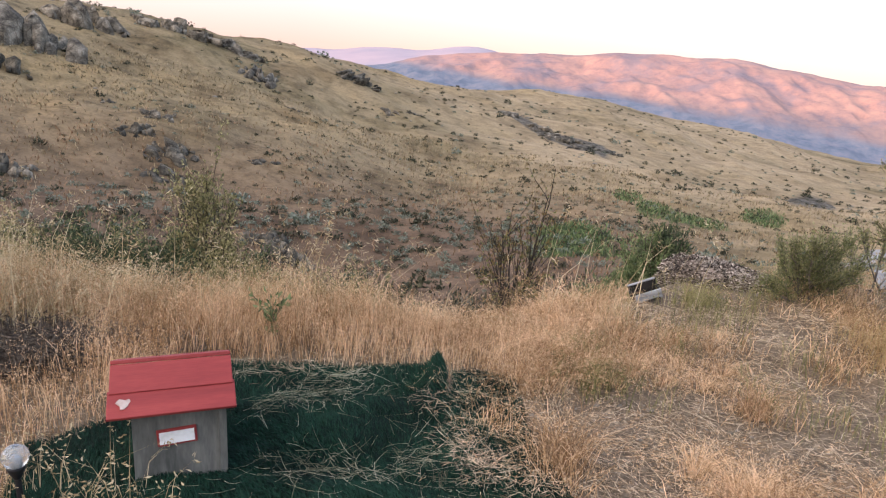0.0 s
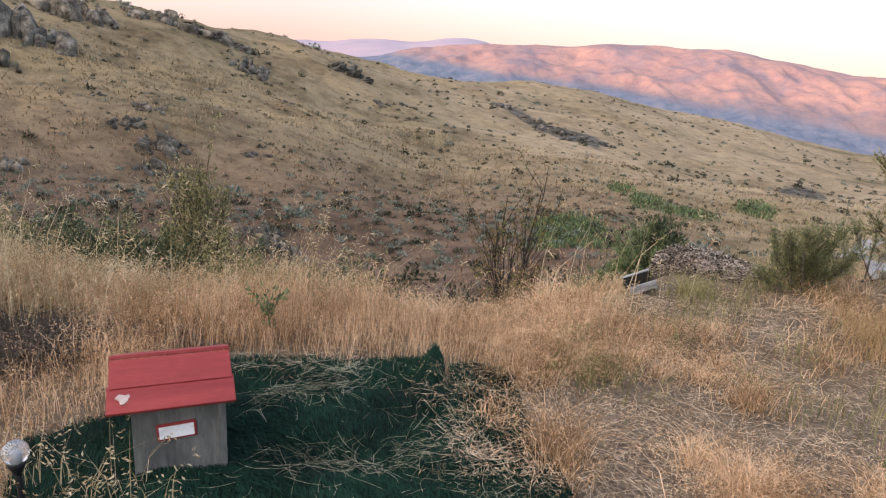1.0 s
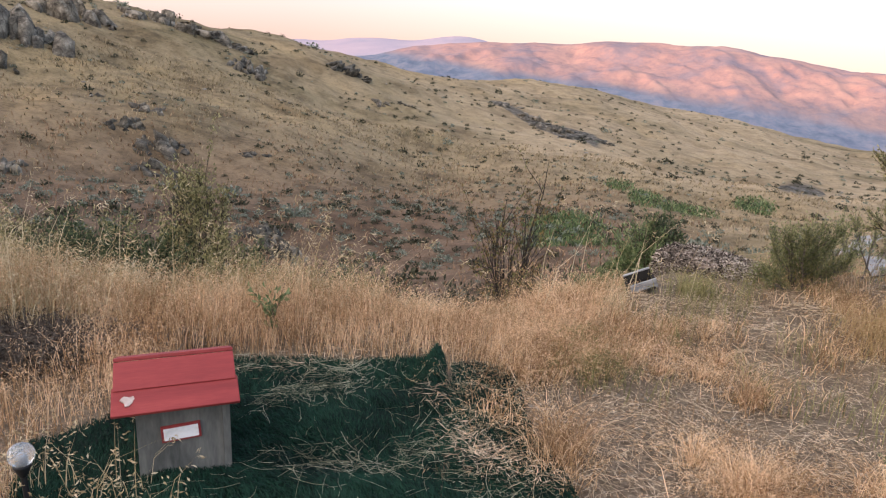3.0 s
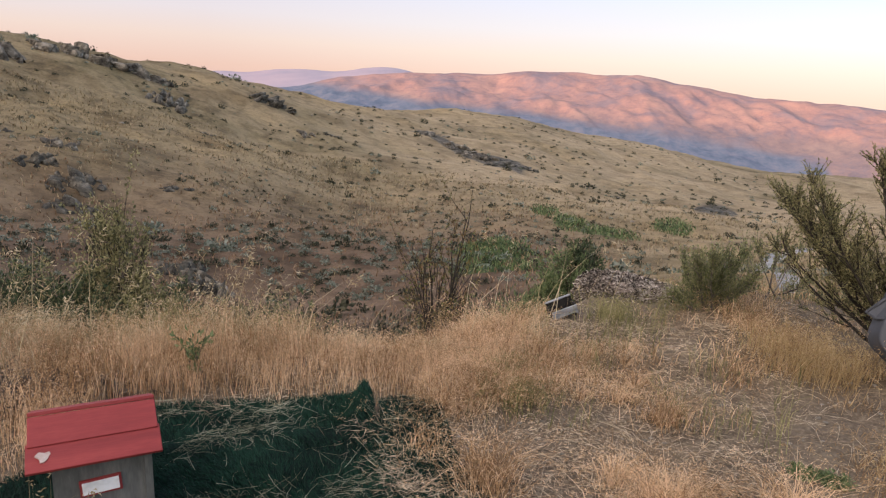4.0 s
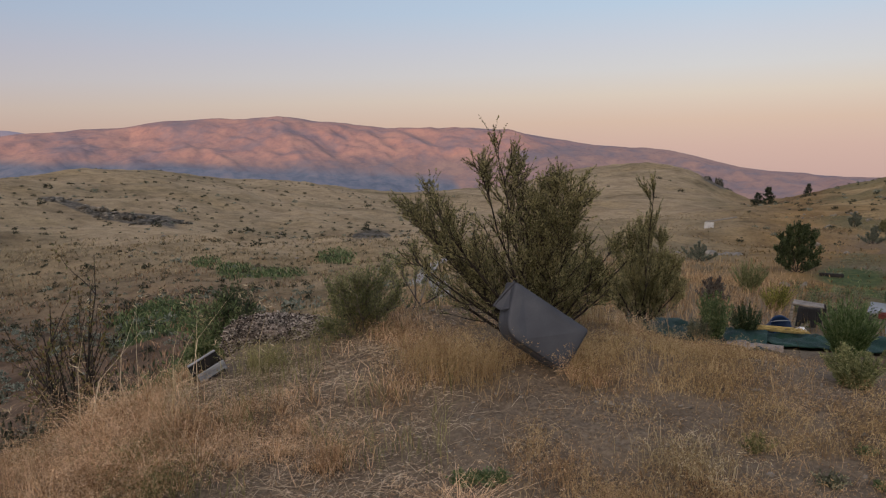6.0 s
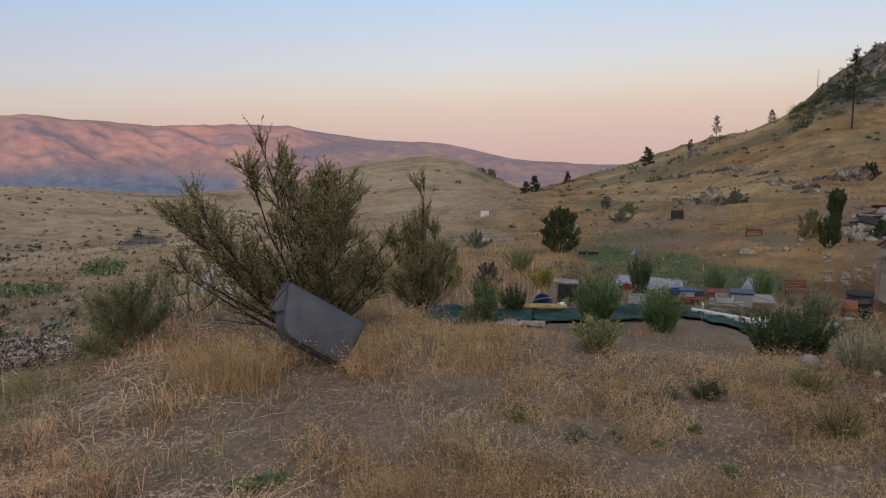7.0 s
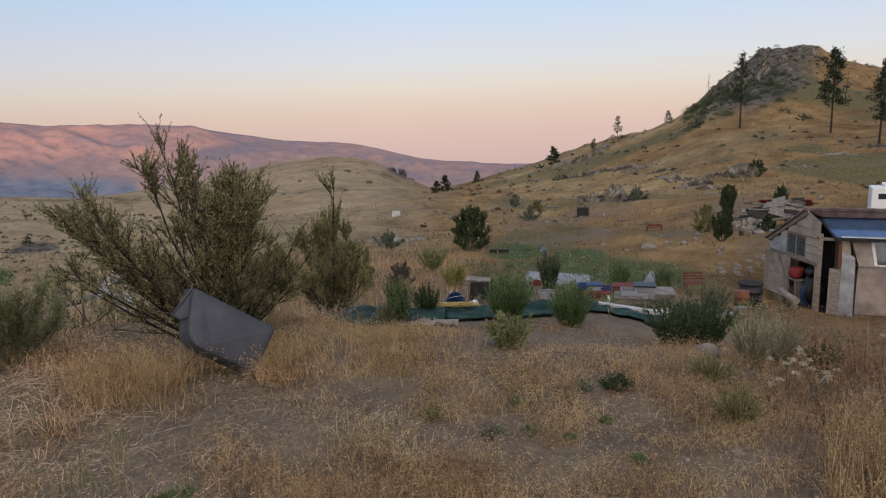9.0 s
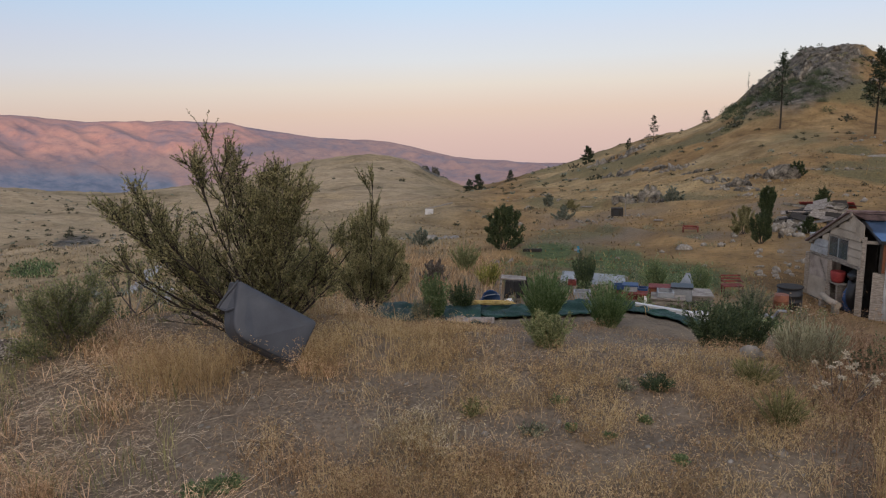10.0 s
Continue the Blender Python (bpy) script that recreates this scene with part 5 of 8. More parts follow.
bush("serviceberry", "leggy half-bare shrub with rusty leaves at its tips", polar(6.4, 8.6, -0.05),
     [(-9, 2.1, 1.5), (-6, 2.4, 1.6), (-3, 2.0, 0.8), (4, 2.5, 1.4), (6, 2.7, 1.6), (8, 1.7, 0.8)], 6, M_RUST_LEAF, 1100, (0.042, 0.024), 0.4, 15, 35, side=6, clump=0.05, bare=0.62, spread=2.5, stem_r=0.016, twig_mat=M_DARKBARK)
bush("serviceberry", "low leafy undergrowth at the foot of a bare shrub", polar(6.6, 8.5, -0.05),
     [(-40, 0.8, 1), (-10, 1.2, 1), (15, 1.2, 1), (45, 0.9, 1)], 6, M_RUST_LEAF, 1500, (0.03, 0.018), 0.4, 30, 36, side=4, clump=0.06, bare=0.1)
bush("hawthorn", "tall thin brownish shrub below the bank", polar(-19.0, 12.0, -0.05),
     [(-5, 3.5, 1.4), (-1, 4.0, 1.8), (2, 3.8, 1.6), (7, 3.0, 1.2), (-10, 2.5, 1.0), (15, 2.1, 1.3), (24, 1.8, 0.8)], -19, M_BITTER, 7600, (0.06, 0.032), 0.6, 34, 45, side=6, clump=0.10, bare=0.34, stem_r=0.012, spread=2.6, jitter=0.07, twig_mat=M_DARKBARK)
for k, (az, r, h) in enumerate(((-31.5, 14.0, 2.5), (-29.0, 13.0, 2.3), (-26.5, 12.2, 2.3), (-24.0, 12.8, 2.5), (-21.6, 12.0, 2.4), (-17.4, 12.6, 2.3), (-14.8, 12.4, 0.8), (-11.0, 12.2, 1.0), (-8.2, 12.6, 1.7))):
    bush("thicket_shrub", "dense dark green shrub in the hollow below the bank", polar(az, r, -0.05), [(-38, h * 0.7, 1), (-22, h * 0.9, 1.2), (-8, h, 1.3), (9, h * 0.96, 1.3), (24, h * 0.86, 1.2), (40, h * 0.66, 1)], az, M_DARKLEAF if k % 3 else M_BITTER, 9000, (0.06, 0.030), 0.9, 44, 50 + k, side=5, clump=0.16, bare=0.1, spread=7, group="thicket in the hollow", twig_mat=M_DARKBARK)
for k, (az, r, h) in enumerate(((15.6, 7.8, 0.80), (17.0, 7.9, 1.12), (18.2, 8.2, 1.15), (14.2, 7.6, 0.62))):
    bush("green_shoots", "upright dark green leafy shoots behind the chip heap", polar(az, r, -0.03), [(-14, h * 0.8, 1), (-4, h, 1.4), (5, h * 0.95, 1.4), (15, h * 0.75, 1)], az, M_WEED if k != 2 else M_DARKLEAF, 5200, (0.05, 0.014), 0.25, 26, 60 + k, "plant", "green shoots", 4, 0.045, 0.05, spread=4)
for k, (az, r, h) in enumerate(((11.0, 7.2, 0.5), (12.8, 7.2, 0.6), (9.4, 8.4, 0.75), (-1.0, 8.4, 0.8), (-10, 8.6, 0.75), (3.0, 8.8, 0.8))):
    bush("valley_weed", "bushy grey-green weed on the bank", polar(az, r, -0.03), [(-40, h * 0.8, 1), (-10, h, 1), (12, h, 1), (40, h * 0.8, 1)], az, M_WEED if k < 3 else M_SAGE, 4200, (0.045, 0.014), 0.4, 30, 70 + k, "plant", "bank weeds", 4, 0.06, 0.05)
bush("seedling_weed", "small upright green weed at the turf's edge", (-0.86, 3.40, gz(-0.86, 3.40)), [(-4, 0.34, 1), (0, 0.42, 1), (5, 0.36, 1)], -14, M_WEED, 130, (0.035, 0.016), 0.06, 4, 80, "plant", "", 3, 0.012, 0.25, stem_r=0.003)

# weeds round the yard
for k, (az, r, h, w, mat, nm, lab, nl) in enumerate((
        (63.6, 7.7, 0.64, 0.54, M_WILLOW, "tall_weed", "tall pale-green willowy weed at the netting's edge", 9500),
        (68.4, 7.6, 0.52, 0.54, M_WILLOW, "tall_weed", "tall pale-green willowy weed at the netting's edge", 9000),
        (54.8, 8.1, 0.66, 0.42, M_WEED, "tall_weed", "leafy green weed with yellow buds by the netting", 3200),
        (57.0, 8.7, 0.46, 0.42, M_DARKLEAF, "tall_weed", "dark leafy weed behind the netting", 6000),
        (53.8, 8.0, 0.30, 0.30, M_SAGE, "tall_weed", "low grey-green weed on the netting", 2600),
        (76.4, 6.45, 0.46, 0.56, M_DARKLEAF, "tall_weed", "dense dark green leafy weed beside the boulder", 7000),
        (78.4, 6.7, 0.54, 0.54, M_DARKLEAF, "tall_weed", "dense dark green leafy weed beside the boulder", 5000),
        (64.1, 5.15, 0.29, 0.42, M_OLIVE, "tall_weed", "yellow-green weed clump on bare soil", 2200),
        (81.8, 5.2, 0.38, 0.36, M_PALESAGE, "sagebrush", "pale grey sagebrush among tall dry weeds", 3600),
        (83.2, 5.6, 0.42, 0.38, M_PALESAGE, "sagebrush", "pale grey sagebrush among tall dry weeds", 3200),
        (80.8, 4.15, 0.22, 0.30, M_GREENGRASS, "rabbitbrush", "yellow-green rabbitbrush tuft on bare soil", 2600),
        (79.0, 4.7, 0.18, 0.30, M_GREENGRASS, "rabbitbrush", "dull grey-green rabbitbrush tuft", 2200),
        (72.3, 4.5, 0.079, 0.153, M_DARKLEAF, "low_weed", "small dark green weed on dry soil", 960),
        (70.0, 4.45, 0.058, 0.119, M_SAGE, "low_weed", "small dark green weed on dry soil", 210),
        (65.0, 4.2, 0.036, 0.076, M_WEED, "low_weed", "small dark green weed on dry soil", 360),
        (71.5, 4.05, 0.029, 0.068, M_WEED, "low_weed", "small dark green weed on dry soil", 300),
        (66.0, 3.85, 0.022, 0.051, M_WEED, "low_weed", "small dark green weed on dry soil", 300),
        (69.0, 3.8, 0.022, 0.051, M_WEED, "low_weed", "small dark green weed on dry soil", 240),
        (63.0, 3.75, 0.050, 0.119, M_SAGE, "low_weed", "small grey-green weed on dry soil", 360),
        (74.0, 3.55, 0.025, 0.060, M_WEED, "low_weed", "small green weed on dry soil", 240),
        (58.5, 4.0, 0.079, 0.136, M_GREENGRASS, "low_weed", "small yellow-green weed on dry soil", 420),
        (37.3, 3.35, 0.036, 0.119, M_WEED, "low_weed", "flat blue-green weed on dry soil", 780),
        (39.6, 3.35, 0.036, 0.119, M_WEED, "low_weed", "flat blue-green weed on dry soil", 720),
        (86.2, 5.8, 0.25, 0.3, M_DARKLEAF, "low_weed", "dark leafy weed among dry stalks", 1500),
        (66.5, 13.5, 0.9, 0.5, M_DARKLEAF, "tall_weed", "dark green sapling beyond the netting", 3000),
        (71.9, 15.5, 0.8, 0.5, M_WEED, "tall_weed", "young green sapling in the yard", 2600),
        (75.2, 17.5, 0.8, 0.6, M_WEED, "tall_weed", "young green sapling in the yard", 2600),
        (79.0, 17.0, 0.7, 0.9, M_SAGE, "tall_weed", "flowering grey-green weed in the yard", 3000),
        (58.85, 15.0, 0.62, 0.72, M_YELLOWGREEN, "rabbitbrush", "rounded yellow-green rabbitbrush in the field", 6000),
        (57.0, 18.5, 0.85, 0.9, M_OLIVE, "rabbitbrush", "dull olive rabbitbrush in the field", 5000),
        (60.05, 34.8, 1.95, 1.85, M_DARKLEAF, "round_shrub", "rounded dark juniper on the field", 9000),
        (79.65, 44.0, 1.8, 0.75, M_DARKLEAF, "round_shrub", "tall dark shrub on the stony slope", 6000),
        (79.35, 35.7, 1.25, 0.95, M_DARKLEAF, "round_shrub", "dark shrub below a taller one on the stony slope", 6000),
        (78.1, 39.6, 1.25, 1.2, M_BITTER, "round_shrub", "brownish shrub on the stony slope", 4000),
        (83.2, 47.0, 1.35, 0.7, M_DARKLEAF, "round_shrub", "dark shrub behind a heap of rubble", 4000),
        (82.5, 38.6, 0.75, 1.2, M_DARKLEAF, "round_shrub", "low dark green shrub among rubble", 4000),
        (63.5, 87.0, 1.4, 1.3, M_BLUESAGE, "round_shrub", "grey-green sagebrush on the slope", 3000),
        (65.3, 82.0, 1.1, 2.2, M_BITTER, "round_shrub", "low olive shrub on the slope", 3000),
        (64.7, 71.0, 1.3, 2.6, M_BLUESAGE, "round_shrub", "spreading grey sagebrush on the slope", 3000),
        (73.0, 80.0, 1.5, 2.8, M_BLUESAGE, "round_shrub", "grey brush beside an outcrop", 3000),
        (53.3, 38.0, 0.9, 1.9, M_BLUESAGE, "round_shrub", "low dark shrub among pale stones", 4000),
        (50.9, 13.5, 0.9, 0.8, M_BITTER, "round_shrub", "olive shrub in the dry field", 5000),
        (45.0, 12.0, 0.9, 1.0, M_BITTER, "round_shrub", "olive shrub in the dry field", 5000),
        (54.5, 15.5, 0.5, 0.7, M_TWIG, "round_shrub", "grey dead-looking shrub in the dry field", 3000),
        (30.5, 9.5, 0.6, 0.6, M_DARKLEAF, "low_weed", "dark green weed below the path", 3000),
        (34.5, 9.0, 0.5, 0.6, M_SAGE, "low_weed", "grey-green weed below the path", 3000),
        (37.0, 9.5, 0.5, 0.6, M_DARKLEAF, "low_weed", "dark green weed below the path", 3000),
        (81.55, 92.5, 1.7, 2.3, M_DARKLEAF, "round_shrub", "dark juniper beside a slab of rock", 2500))):
    if nm == "round_shrub":
        f = min(1.0, w / (0.95 * h))
        shrub(nm, lab, polar(az, r, -0.03), [(-58 * f, w * 0.50 + 0.2 * (1 - f), 1.0), (-40 * f, h * 0.62, 1.1), (-26 * f, h * 0.82, 1.2), (-12 * f, h * 0.94, 1.3), (0, h, 1.3), (12 * f, h * 0.95, 1.3), (25 * f, h * 0.84, 1.2), (40 * f, h * 0.64, 1.1), (58 * f, w * 0.50 + 0.2 * (1 - f), 1.0)], az, mat, 100 + k,
              18 / h, 6, 24, (0.045 * h, 0.020 * h), 0.35 * w, 0.012 * h, 0.4, 0.36, (0.06 * h, 0.16 * h), start=0.12)
    elif nm == "low_weed" and r < 5:
        stalk_weed(nm, lab, polar(az, r, -0.005), h * 1.4, w * 1.5, max(10, int(nl / 16)), mat, 100 + k, 0.026, 22, 0.45, 0.42)
    elif nm in ("sagebrush", "rabbitbrush"):
        stalk_weed(nm, lab, polar(az, r, -0.01), h, w, 70, mat, 100 + k, 0.05 * max(h, 0.25) / 0.4, 60, 0.78, 0.14)
    else:
        stalk_weed(nm, lab, polar(az, r, -0.01), h, w, 84 if mat is M_WILLOW else 56, mat, 100 + k, 0.11 * h ** 0.5 * (0.85 if mat is M_WILLOW else 0.62), 100 if mat is M_WILLOW else 95, 0.72 if mat is M_WILLOW else 0.5, 0.12 if mat is M_WILLOW else 0.28,
                   category="plant" if h < 0.7 else "shrub")


# ---------------------------------------------------------------- the yard
def net_sheet(name, label, az0, az1, r_in, r_out, mat, seed, lift=0.03, rumple=0.05):
    """A thin sheet lying over the ground along an arc."""
    na, nr = 170, 24
    az = np.linspace(az0, az1, na)
    V = np.zeros((na, nr, 3))
    for i, a in enumerate(az):
        inner = r_in + 0.25 * float(vnoise(a * 0.35, 1.0, seed)) + 0.10 * float(vnoise(a * 1.9, 4.0, seed))
        outer = r_out + 0.30 * float(vnoise(a * 0.28, 7.0, seed))
        r = np.linspace(inner, outer, nr)
        x, y = r * math.sin(radians(a)), r * math.cos(radians(a))
        edge = np.sin(np.linspace(0.15, math.pi - 0.15, nr))
        V[i] = np.stack([x, y, land(x, y) + lift + rumple * edge * (0.6 + 0.7 * fbm(x / 0.5, y / 0.5, 3, seed)) + 0.035 * np.abs(fbm(x / 0.16, y / 0.16, 2, seed + 4)) * edge], 1)
    idx = np.arange(na * nr).reshape(na, nr)
    F = np.stack([idx[:-1, :-1], idx[1:, :-1], idx[1:, 1:], idx[:-1, 1:]], -1).reshape(-1, 4)
    ob = single(name, mesh_from(name, V.reshape(-1, 3), F), mat, label, "ground cover")
    m = ob.modifiers.new("thickness", "SOLIDIFY")
    m.thickness = 0.008
    return ob


net_sheet("green_netting", "crumpled green mesh ground cover beside bare soil", 48.5, 58.5, 7.7, 9.4, M_NET, 3, rumple=0.06)
net_sheet("green_netting", "long strip of green mesh behind tall weeds", 57.5, 70.5, 8.2, 9.6, M_NET, 5, rumple=0.07)
net_sheet("green_netting", "torn green mesh strip by a white board", 70.0, 76.5, 8.3, 9.0, M_NET, 8)
net_sheet("brown_carpet", "brown carpet edge rolled up by the bare soil", 55.8, 59.6, 7.55, 7.9, M_PLY, 12, rumple=0.06)


def plank(name, label, a, b, width, thick, mat, category="board", group="", roll=0.0):
    """A board from a to b."""
    a, b = Vector(a), Vector(b)
    d = b - a
    bm = bx((d.length, width, thick), bevel=thick * 0.15)
    ob = single(name, bm, mat, label, category, group)
    ob.matrix_world = Matrix.Translation((a + b) / 2) @ d.to_track_quat("X", "Z").to_matrix().to_4x4() @ Matrix.Rotation(radians(roll), 4, "X")
    return ob


plank("white_board", "long white board lying on the netting", polar(70.3, 9.25, 0.10), polar(75.4, 9.1, 0.10), 0.07, 0.03, M_BOARD)


def crate(name, label, az, r, size, mat, category, turn=0.0, up=0.0, legs=0.0, lid=None):
    p = polar(az, r, up)
    ob = thing(name, p, label, category, rz=-az + turn)
    w, d, h = size
    t = 0.02
    part("base", bx((w, d, t), (0, 0, legs + t / 2), bevel=0.004), mat, ob)
    for s in (-1, 1):
        part("side_panel", bx((w, t, h), (0, s * (d - t) / 2, legs + h / 2), bevel=0.004), mat, ob)
        part("end_panel", bx((t, d - 2 * t, h), (s * (w - t) / 2, 0, legs + h / 2), bevel=0.004), mat, ob)
    if lid is not None:
        part("lid", bx((w + 0.03, d + 0.03, 0.025), (0, 0, legs + h + 0.0135), bevel=0.005), lid, ob)
    if legs:
        for sx in (-1, 1):
            for sy in (-1, 1):
                part("leg", bx((0.035, 0.035, legs), (sx * (w / 2 - 0.03), sy * (d / 2 - 0.03), legs / 2)), M_PLANK, ob)
    return ob


def table(name, label, az, r, size, top_mat, leg_mat, turn=0.0):
    p = polar(az, r)
    ob = thing(name, p, label, "table", rz=-az + turn)
    w, d, h = size
    part("tabletop", bx((w, d, 0.03), (0, 0, h - 0.015), bevel=0.006), top_mat, ob)
    for sx in (-1, 1):
        for sy in (-1, 1):
            part("leg", bx((0.04, 0.04, h - 0.03), (sx * (w / 2 - 0.04), sy * (d / 2 - 0.04), (h - 0.03) / 2)), leg_mat, ob)
    part("apron", bx((w - 0.1, 0.02, 0.07), (0, -d / 2 + 0.05, h - 0.066)), top_mat, ob)
    return ob


table("work_table", "low reddish table loaded with tubs in the yard", 70.1, 11.4, (0.52, 0.4, 0.24), M_RUST, M_WHITE)
table("work_table", "low grey plank table in the yard", 72.9, 11.3, (0.5, 0.4, 0.28), M_PLANK, M_PLANK)
table("work_table", "grey slatted table beside the netting", 74.9, 12.2, (0.5, 0.5, 0.32), M_PLANK, M_PLANK, 8)
crate("plastic_tub", "blue plastic tub on the low table", 69.2, 11.4, (0.16, 0.16, 0.08), M_BLUE, "tub", 10, 0.24)
crate("plastic_tub", "white and blue cooler on the low table", 70.1, 11.4, (0.2, 0.18, 0.08), M_TARP, "cooler", 0, 0.24, 0, M_BLUE)
crate("plastic_tub", "dark blue plastic crate on the low table", 71.0, 11.5, (0.16, 0.18, 0.09), M_BLUE, "crate", -6, 0.24)
crate("wooden_hutch", "open rusty orange box standing in the yard", 72.3, 12.4, (0.34, 0.26, 0.16), M_ORANGE, "hutch", 0, 0.0, 0.16, M_RUST)
crate("plastic_tub", "pale grey bin on the plank table", 72.7, 11.3, (0.24, 0.3, 0.08), M_TARP, "bin", 4, 0.28)
crate("plastic_tub", "pale bin with a dark rim in the yard", 73.9, 11.5, (0.30, 0.26, 0.20), M_TARP, "bin", 0, 0.0, 0.22, M_BLACK)
crate("plastic_tub", "small white dish stand in the yard", 75.3, 13.0, (0.26, 0.22, 0.05), M_TARP, "stand", 0, 0.0, 0.30)
crate("plastic_tub", "small red box beside the netting", 65.6, 12.5, (0.14, 0.14, 0.08), M_RUST, "box", 0, 0.0, 0.22)
crate("wire_cage", "low white wire crate behind the weeds", 66.4, 11.4, (0.26, 0.22, 0.13), M_TARP, "crate", 0, 0.0, 0.0)
for k, (az, r, w) in enumerate(((74.6, 9.7, 0.32), (75.3, 9.5, 0.26))):
    outcrop("plastic_sack", "crumpled white plastic sack on the netting", az, r, w, 0.16, 0.22, 1, 700 + k, M_BOARD)
outcrop("green_sack", "crumpled green plastic sack on the netting", 74.3, 9.9, 0.24, 0.16, 0.2, 1, 705, M_NET)


def black_stand():
    p = polar(61.0, 11.6)
    ob = thing("side_table", p, "small wooden stand draped with a black cloth", "table", rz=-61)
    part("tabletop", bx((0.40, 0.26, 0.025), (0, 0, 0.40), (0, 5, 0), 0.005), M_PLANK, ob)
    for x in (-0.2, 0.2):
        for y in (-0.12, 0.12):
            part("leg", rod([(x * 1.25, y, -0.02), (x, y, 0.385)], 0.026, 0.022, 6), M_PLANK if x < 0 else M_DARKIN, ob)
    for k in range(5):
        part("cloth", bx((0.075, 0.30 - 0.02 * (k % 2), 0.30 - 0.05 * (k % 3)), (-0.10 + 0.058 * k, -0.006 * (k % 2), 0.24 + 0.025 * (k % 3)), (0, 6 - 3 * k, 5 * (k % 3) - 4), 0.02), M_BLACK, ob, "black cloth hanging in folds")


black_stand()
outcrop("plastic_sack", "white rag lying by the black stand", 60.6, 11.3, 0.20, 0.10, 0.16, 1, 711, M_WHITE)


def tipped_pail():
    ob = thing("bucket", polar(59.0, 9.3, 0.16), "blue plastic bucket lying tipped on its side", "bucket", rz=-35, rx=62)
    part("bucket_wall", turned([(0.085, -0.13), (0.115, 0.12), (0.124, 0.12), (0.124, 0.135), (0.108, 0.135), (0.080, -0.11)], 20), M_BLUE, ob)
    part("bail", rod([(0.12 * math.cos(a), 0.04, 0.12 + 0.10 * math.sin(a)) for a in np.linspace(0, math.pi, 9)], 0.004, 0.004, 6), M_METAL, ob, "thin wire bail")


tipped_pail()


def rope_coil():
    p = polar(59.3, 8.9, 0.08)
    ob = thing("rope_bundle", p, "bundle of yellow rope on the netting", "rope")
    for k in range(16):
        pts = [(0.06 * math.sin(k + t * 2.0) + (t - 0.5) * 0.42, 0.05 * math.cos(k * 2 + t * 3) - (t - 0.5) * 0.30, 0.10 - 0.06 * t + 0.02 * math.sin(k * 3 + t * 5)) for t in np.linspace(0, 1, 9)]
        part("strand", rod(pts, 0.0055, 0.005, 6), M_ROPE, ob)


rope_coil()


def sheet_lean(name, label, corners, mat, category, thick=0.02):
    c = [Vector(q) for q in corners]
    foot = Vector(((c[0].x + c[1].x) / 2, (c[0].y + c[1].y) / 2, min(q.z for q in c)))
    ob = thing(name, foot, label, category)
    part("sheet", slab_between([q - foot for q in c], thick), mat, ob)
    return ob


sheet_lean("corrugated_sheet", "pale grey metal sheet roofing a low frame", (polar(64.6, 15.3, 0.04), polar(69.8, 15.3, 0.0), polar(69.6, 16.1, 0.22), polar(64.8, 16.1, 0.27)), M_TARP, "metal sheet")
sheet_lean("corrugated_sheet", "pale grey metal sheet propped in the grass", (polar(73.4, 17.5, 0.0), polar(74.9, 17.6, 0.0), polar(75.6, 18.3, 0.45), polar(74.2, 18.2, 0.45)), M_TARP, "metal sheet")


def gravel_track():
    """A pale track winding up the valley, draped on the ground."""
    t = np.linspace(0, 1, 60)
    a = np.radians(np.interp(t, [0, 0.15, 0.45, 0.62, 0.8, 1], [33.4, 33.0, 31.0, 31.0, 32.2, 35.5]))
    r = np.interp(t, [0, 0.15, 0.45, 0.62, 0.8, 1], [25, 31, 50, 61, 69, 76])
    x, y = r * np.sin(a), r * np.cos(a)
    dx, dy = np.gradient(x), np.gradient(y)
    q = np.hypot(dx, dy)
    w = np.linspace(-0.5, 0.5, 7)[None, :] * (np.interp(t, [0, 0.2, 0.5, 1], [0.5, 0.6, 1.6, 2.6]) + 0.3 * vnoise(t * 9, t * 0, 5))[:, None]
    X, Y = x[:, None] + w * (dy / q)[:, None], y[:, None] - w * (dx / q)[:, None]
    V = np.stack([X, Y, land(X, Y) + 0.07 - 0.10 * w ** 2], -1).reshape(-1, 3)
    idx = np.arange(60 * 7).reshape(60, 7)
    F = np.stack([idx[:-1, :-1], idx[1:, :-1], idx[1:, 1:], idx[:-1, 1:]], -1).reshape(-1, 4)
    single("track", mesh_from("track", V, F), M_GRAVEL, "pale gravel track winding through the valley", "track", kind="structure")


gravel_track()
for s in (-1, 1):
    for r in (15.35, 16.0):
        q = polar(67.85 + s * 1.9, r)
        plank("post", "short grey post under a metal sheet", q, q + Vector((0, 0, 0.02 if r < 15.5 else 0.20)), 0.06, 0.06, M_PLANK, "post", "posts under the sheet")


def picket_frame():
    p = polar(77.5, 20.3)
    # stands for red pickets; seat, legs and armrests are made up
    ob = thing("red_picket_frame", p, "rusty red pickets in tall weeds, shaped as a chair", "chair", rz=-77.5 + 15)
    ob.scale = (0.85, 0.85, 0.62)
    part("seat", bx((0.60, 0.42, 0.03), (0, 0, 0.42), bevel=0.006), M_RUST, ob)
    for z in (0.54, 0.66, 0.78):
        part("back_slat", bx((0.60, 0.025, 0.07), (0, 0.20 + (z - 0.54) * 0.14, z), (-8, 0, 0), 0.006), M_RUST, ob)
    for x in (-0.27, 0.27):
        for y in (-0.18, 0.18):
            part("leg", bx((0.04, 0.04, 0.42), (x, y, 0.21)), M_RUST, ob)
        part("armrest", bx((0.04, 0.42, 0.03), (x, 0, 0.62)), M_RUST, ob)


picket_frame()


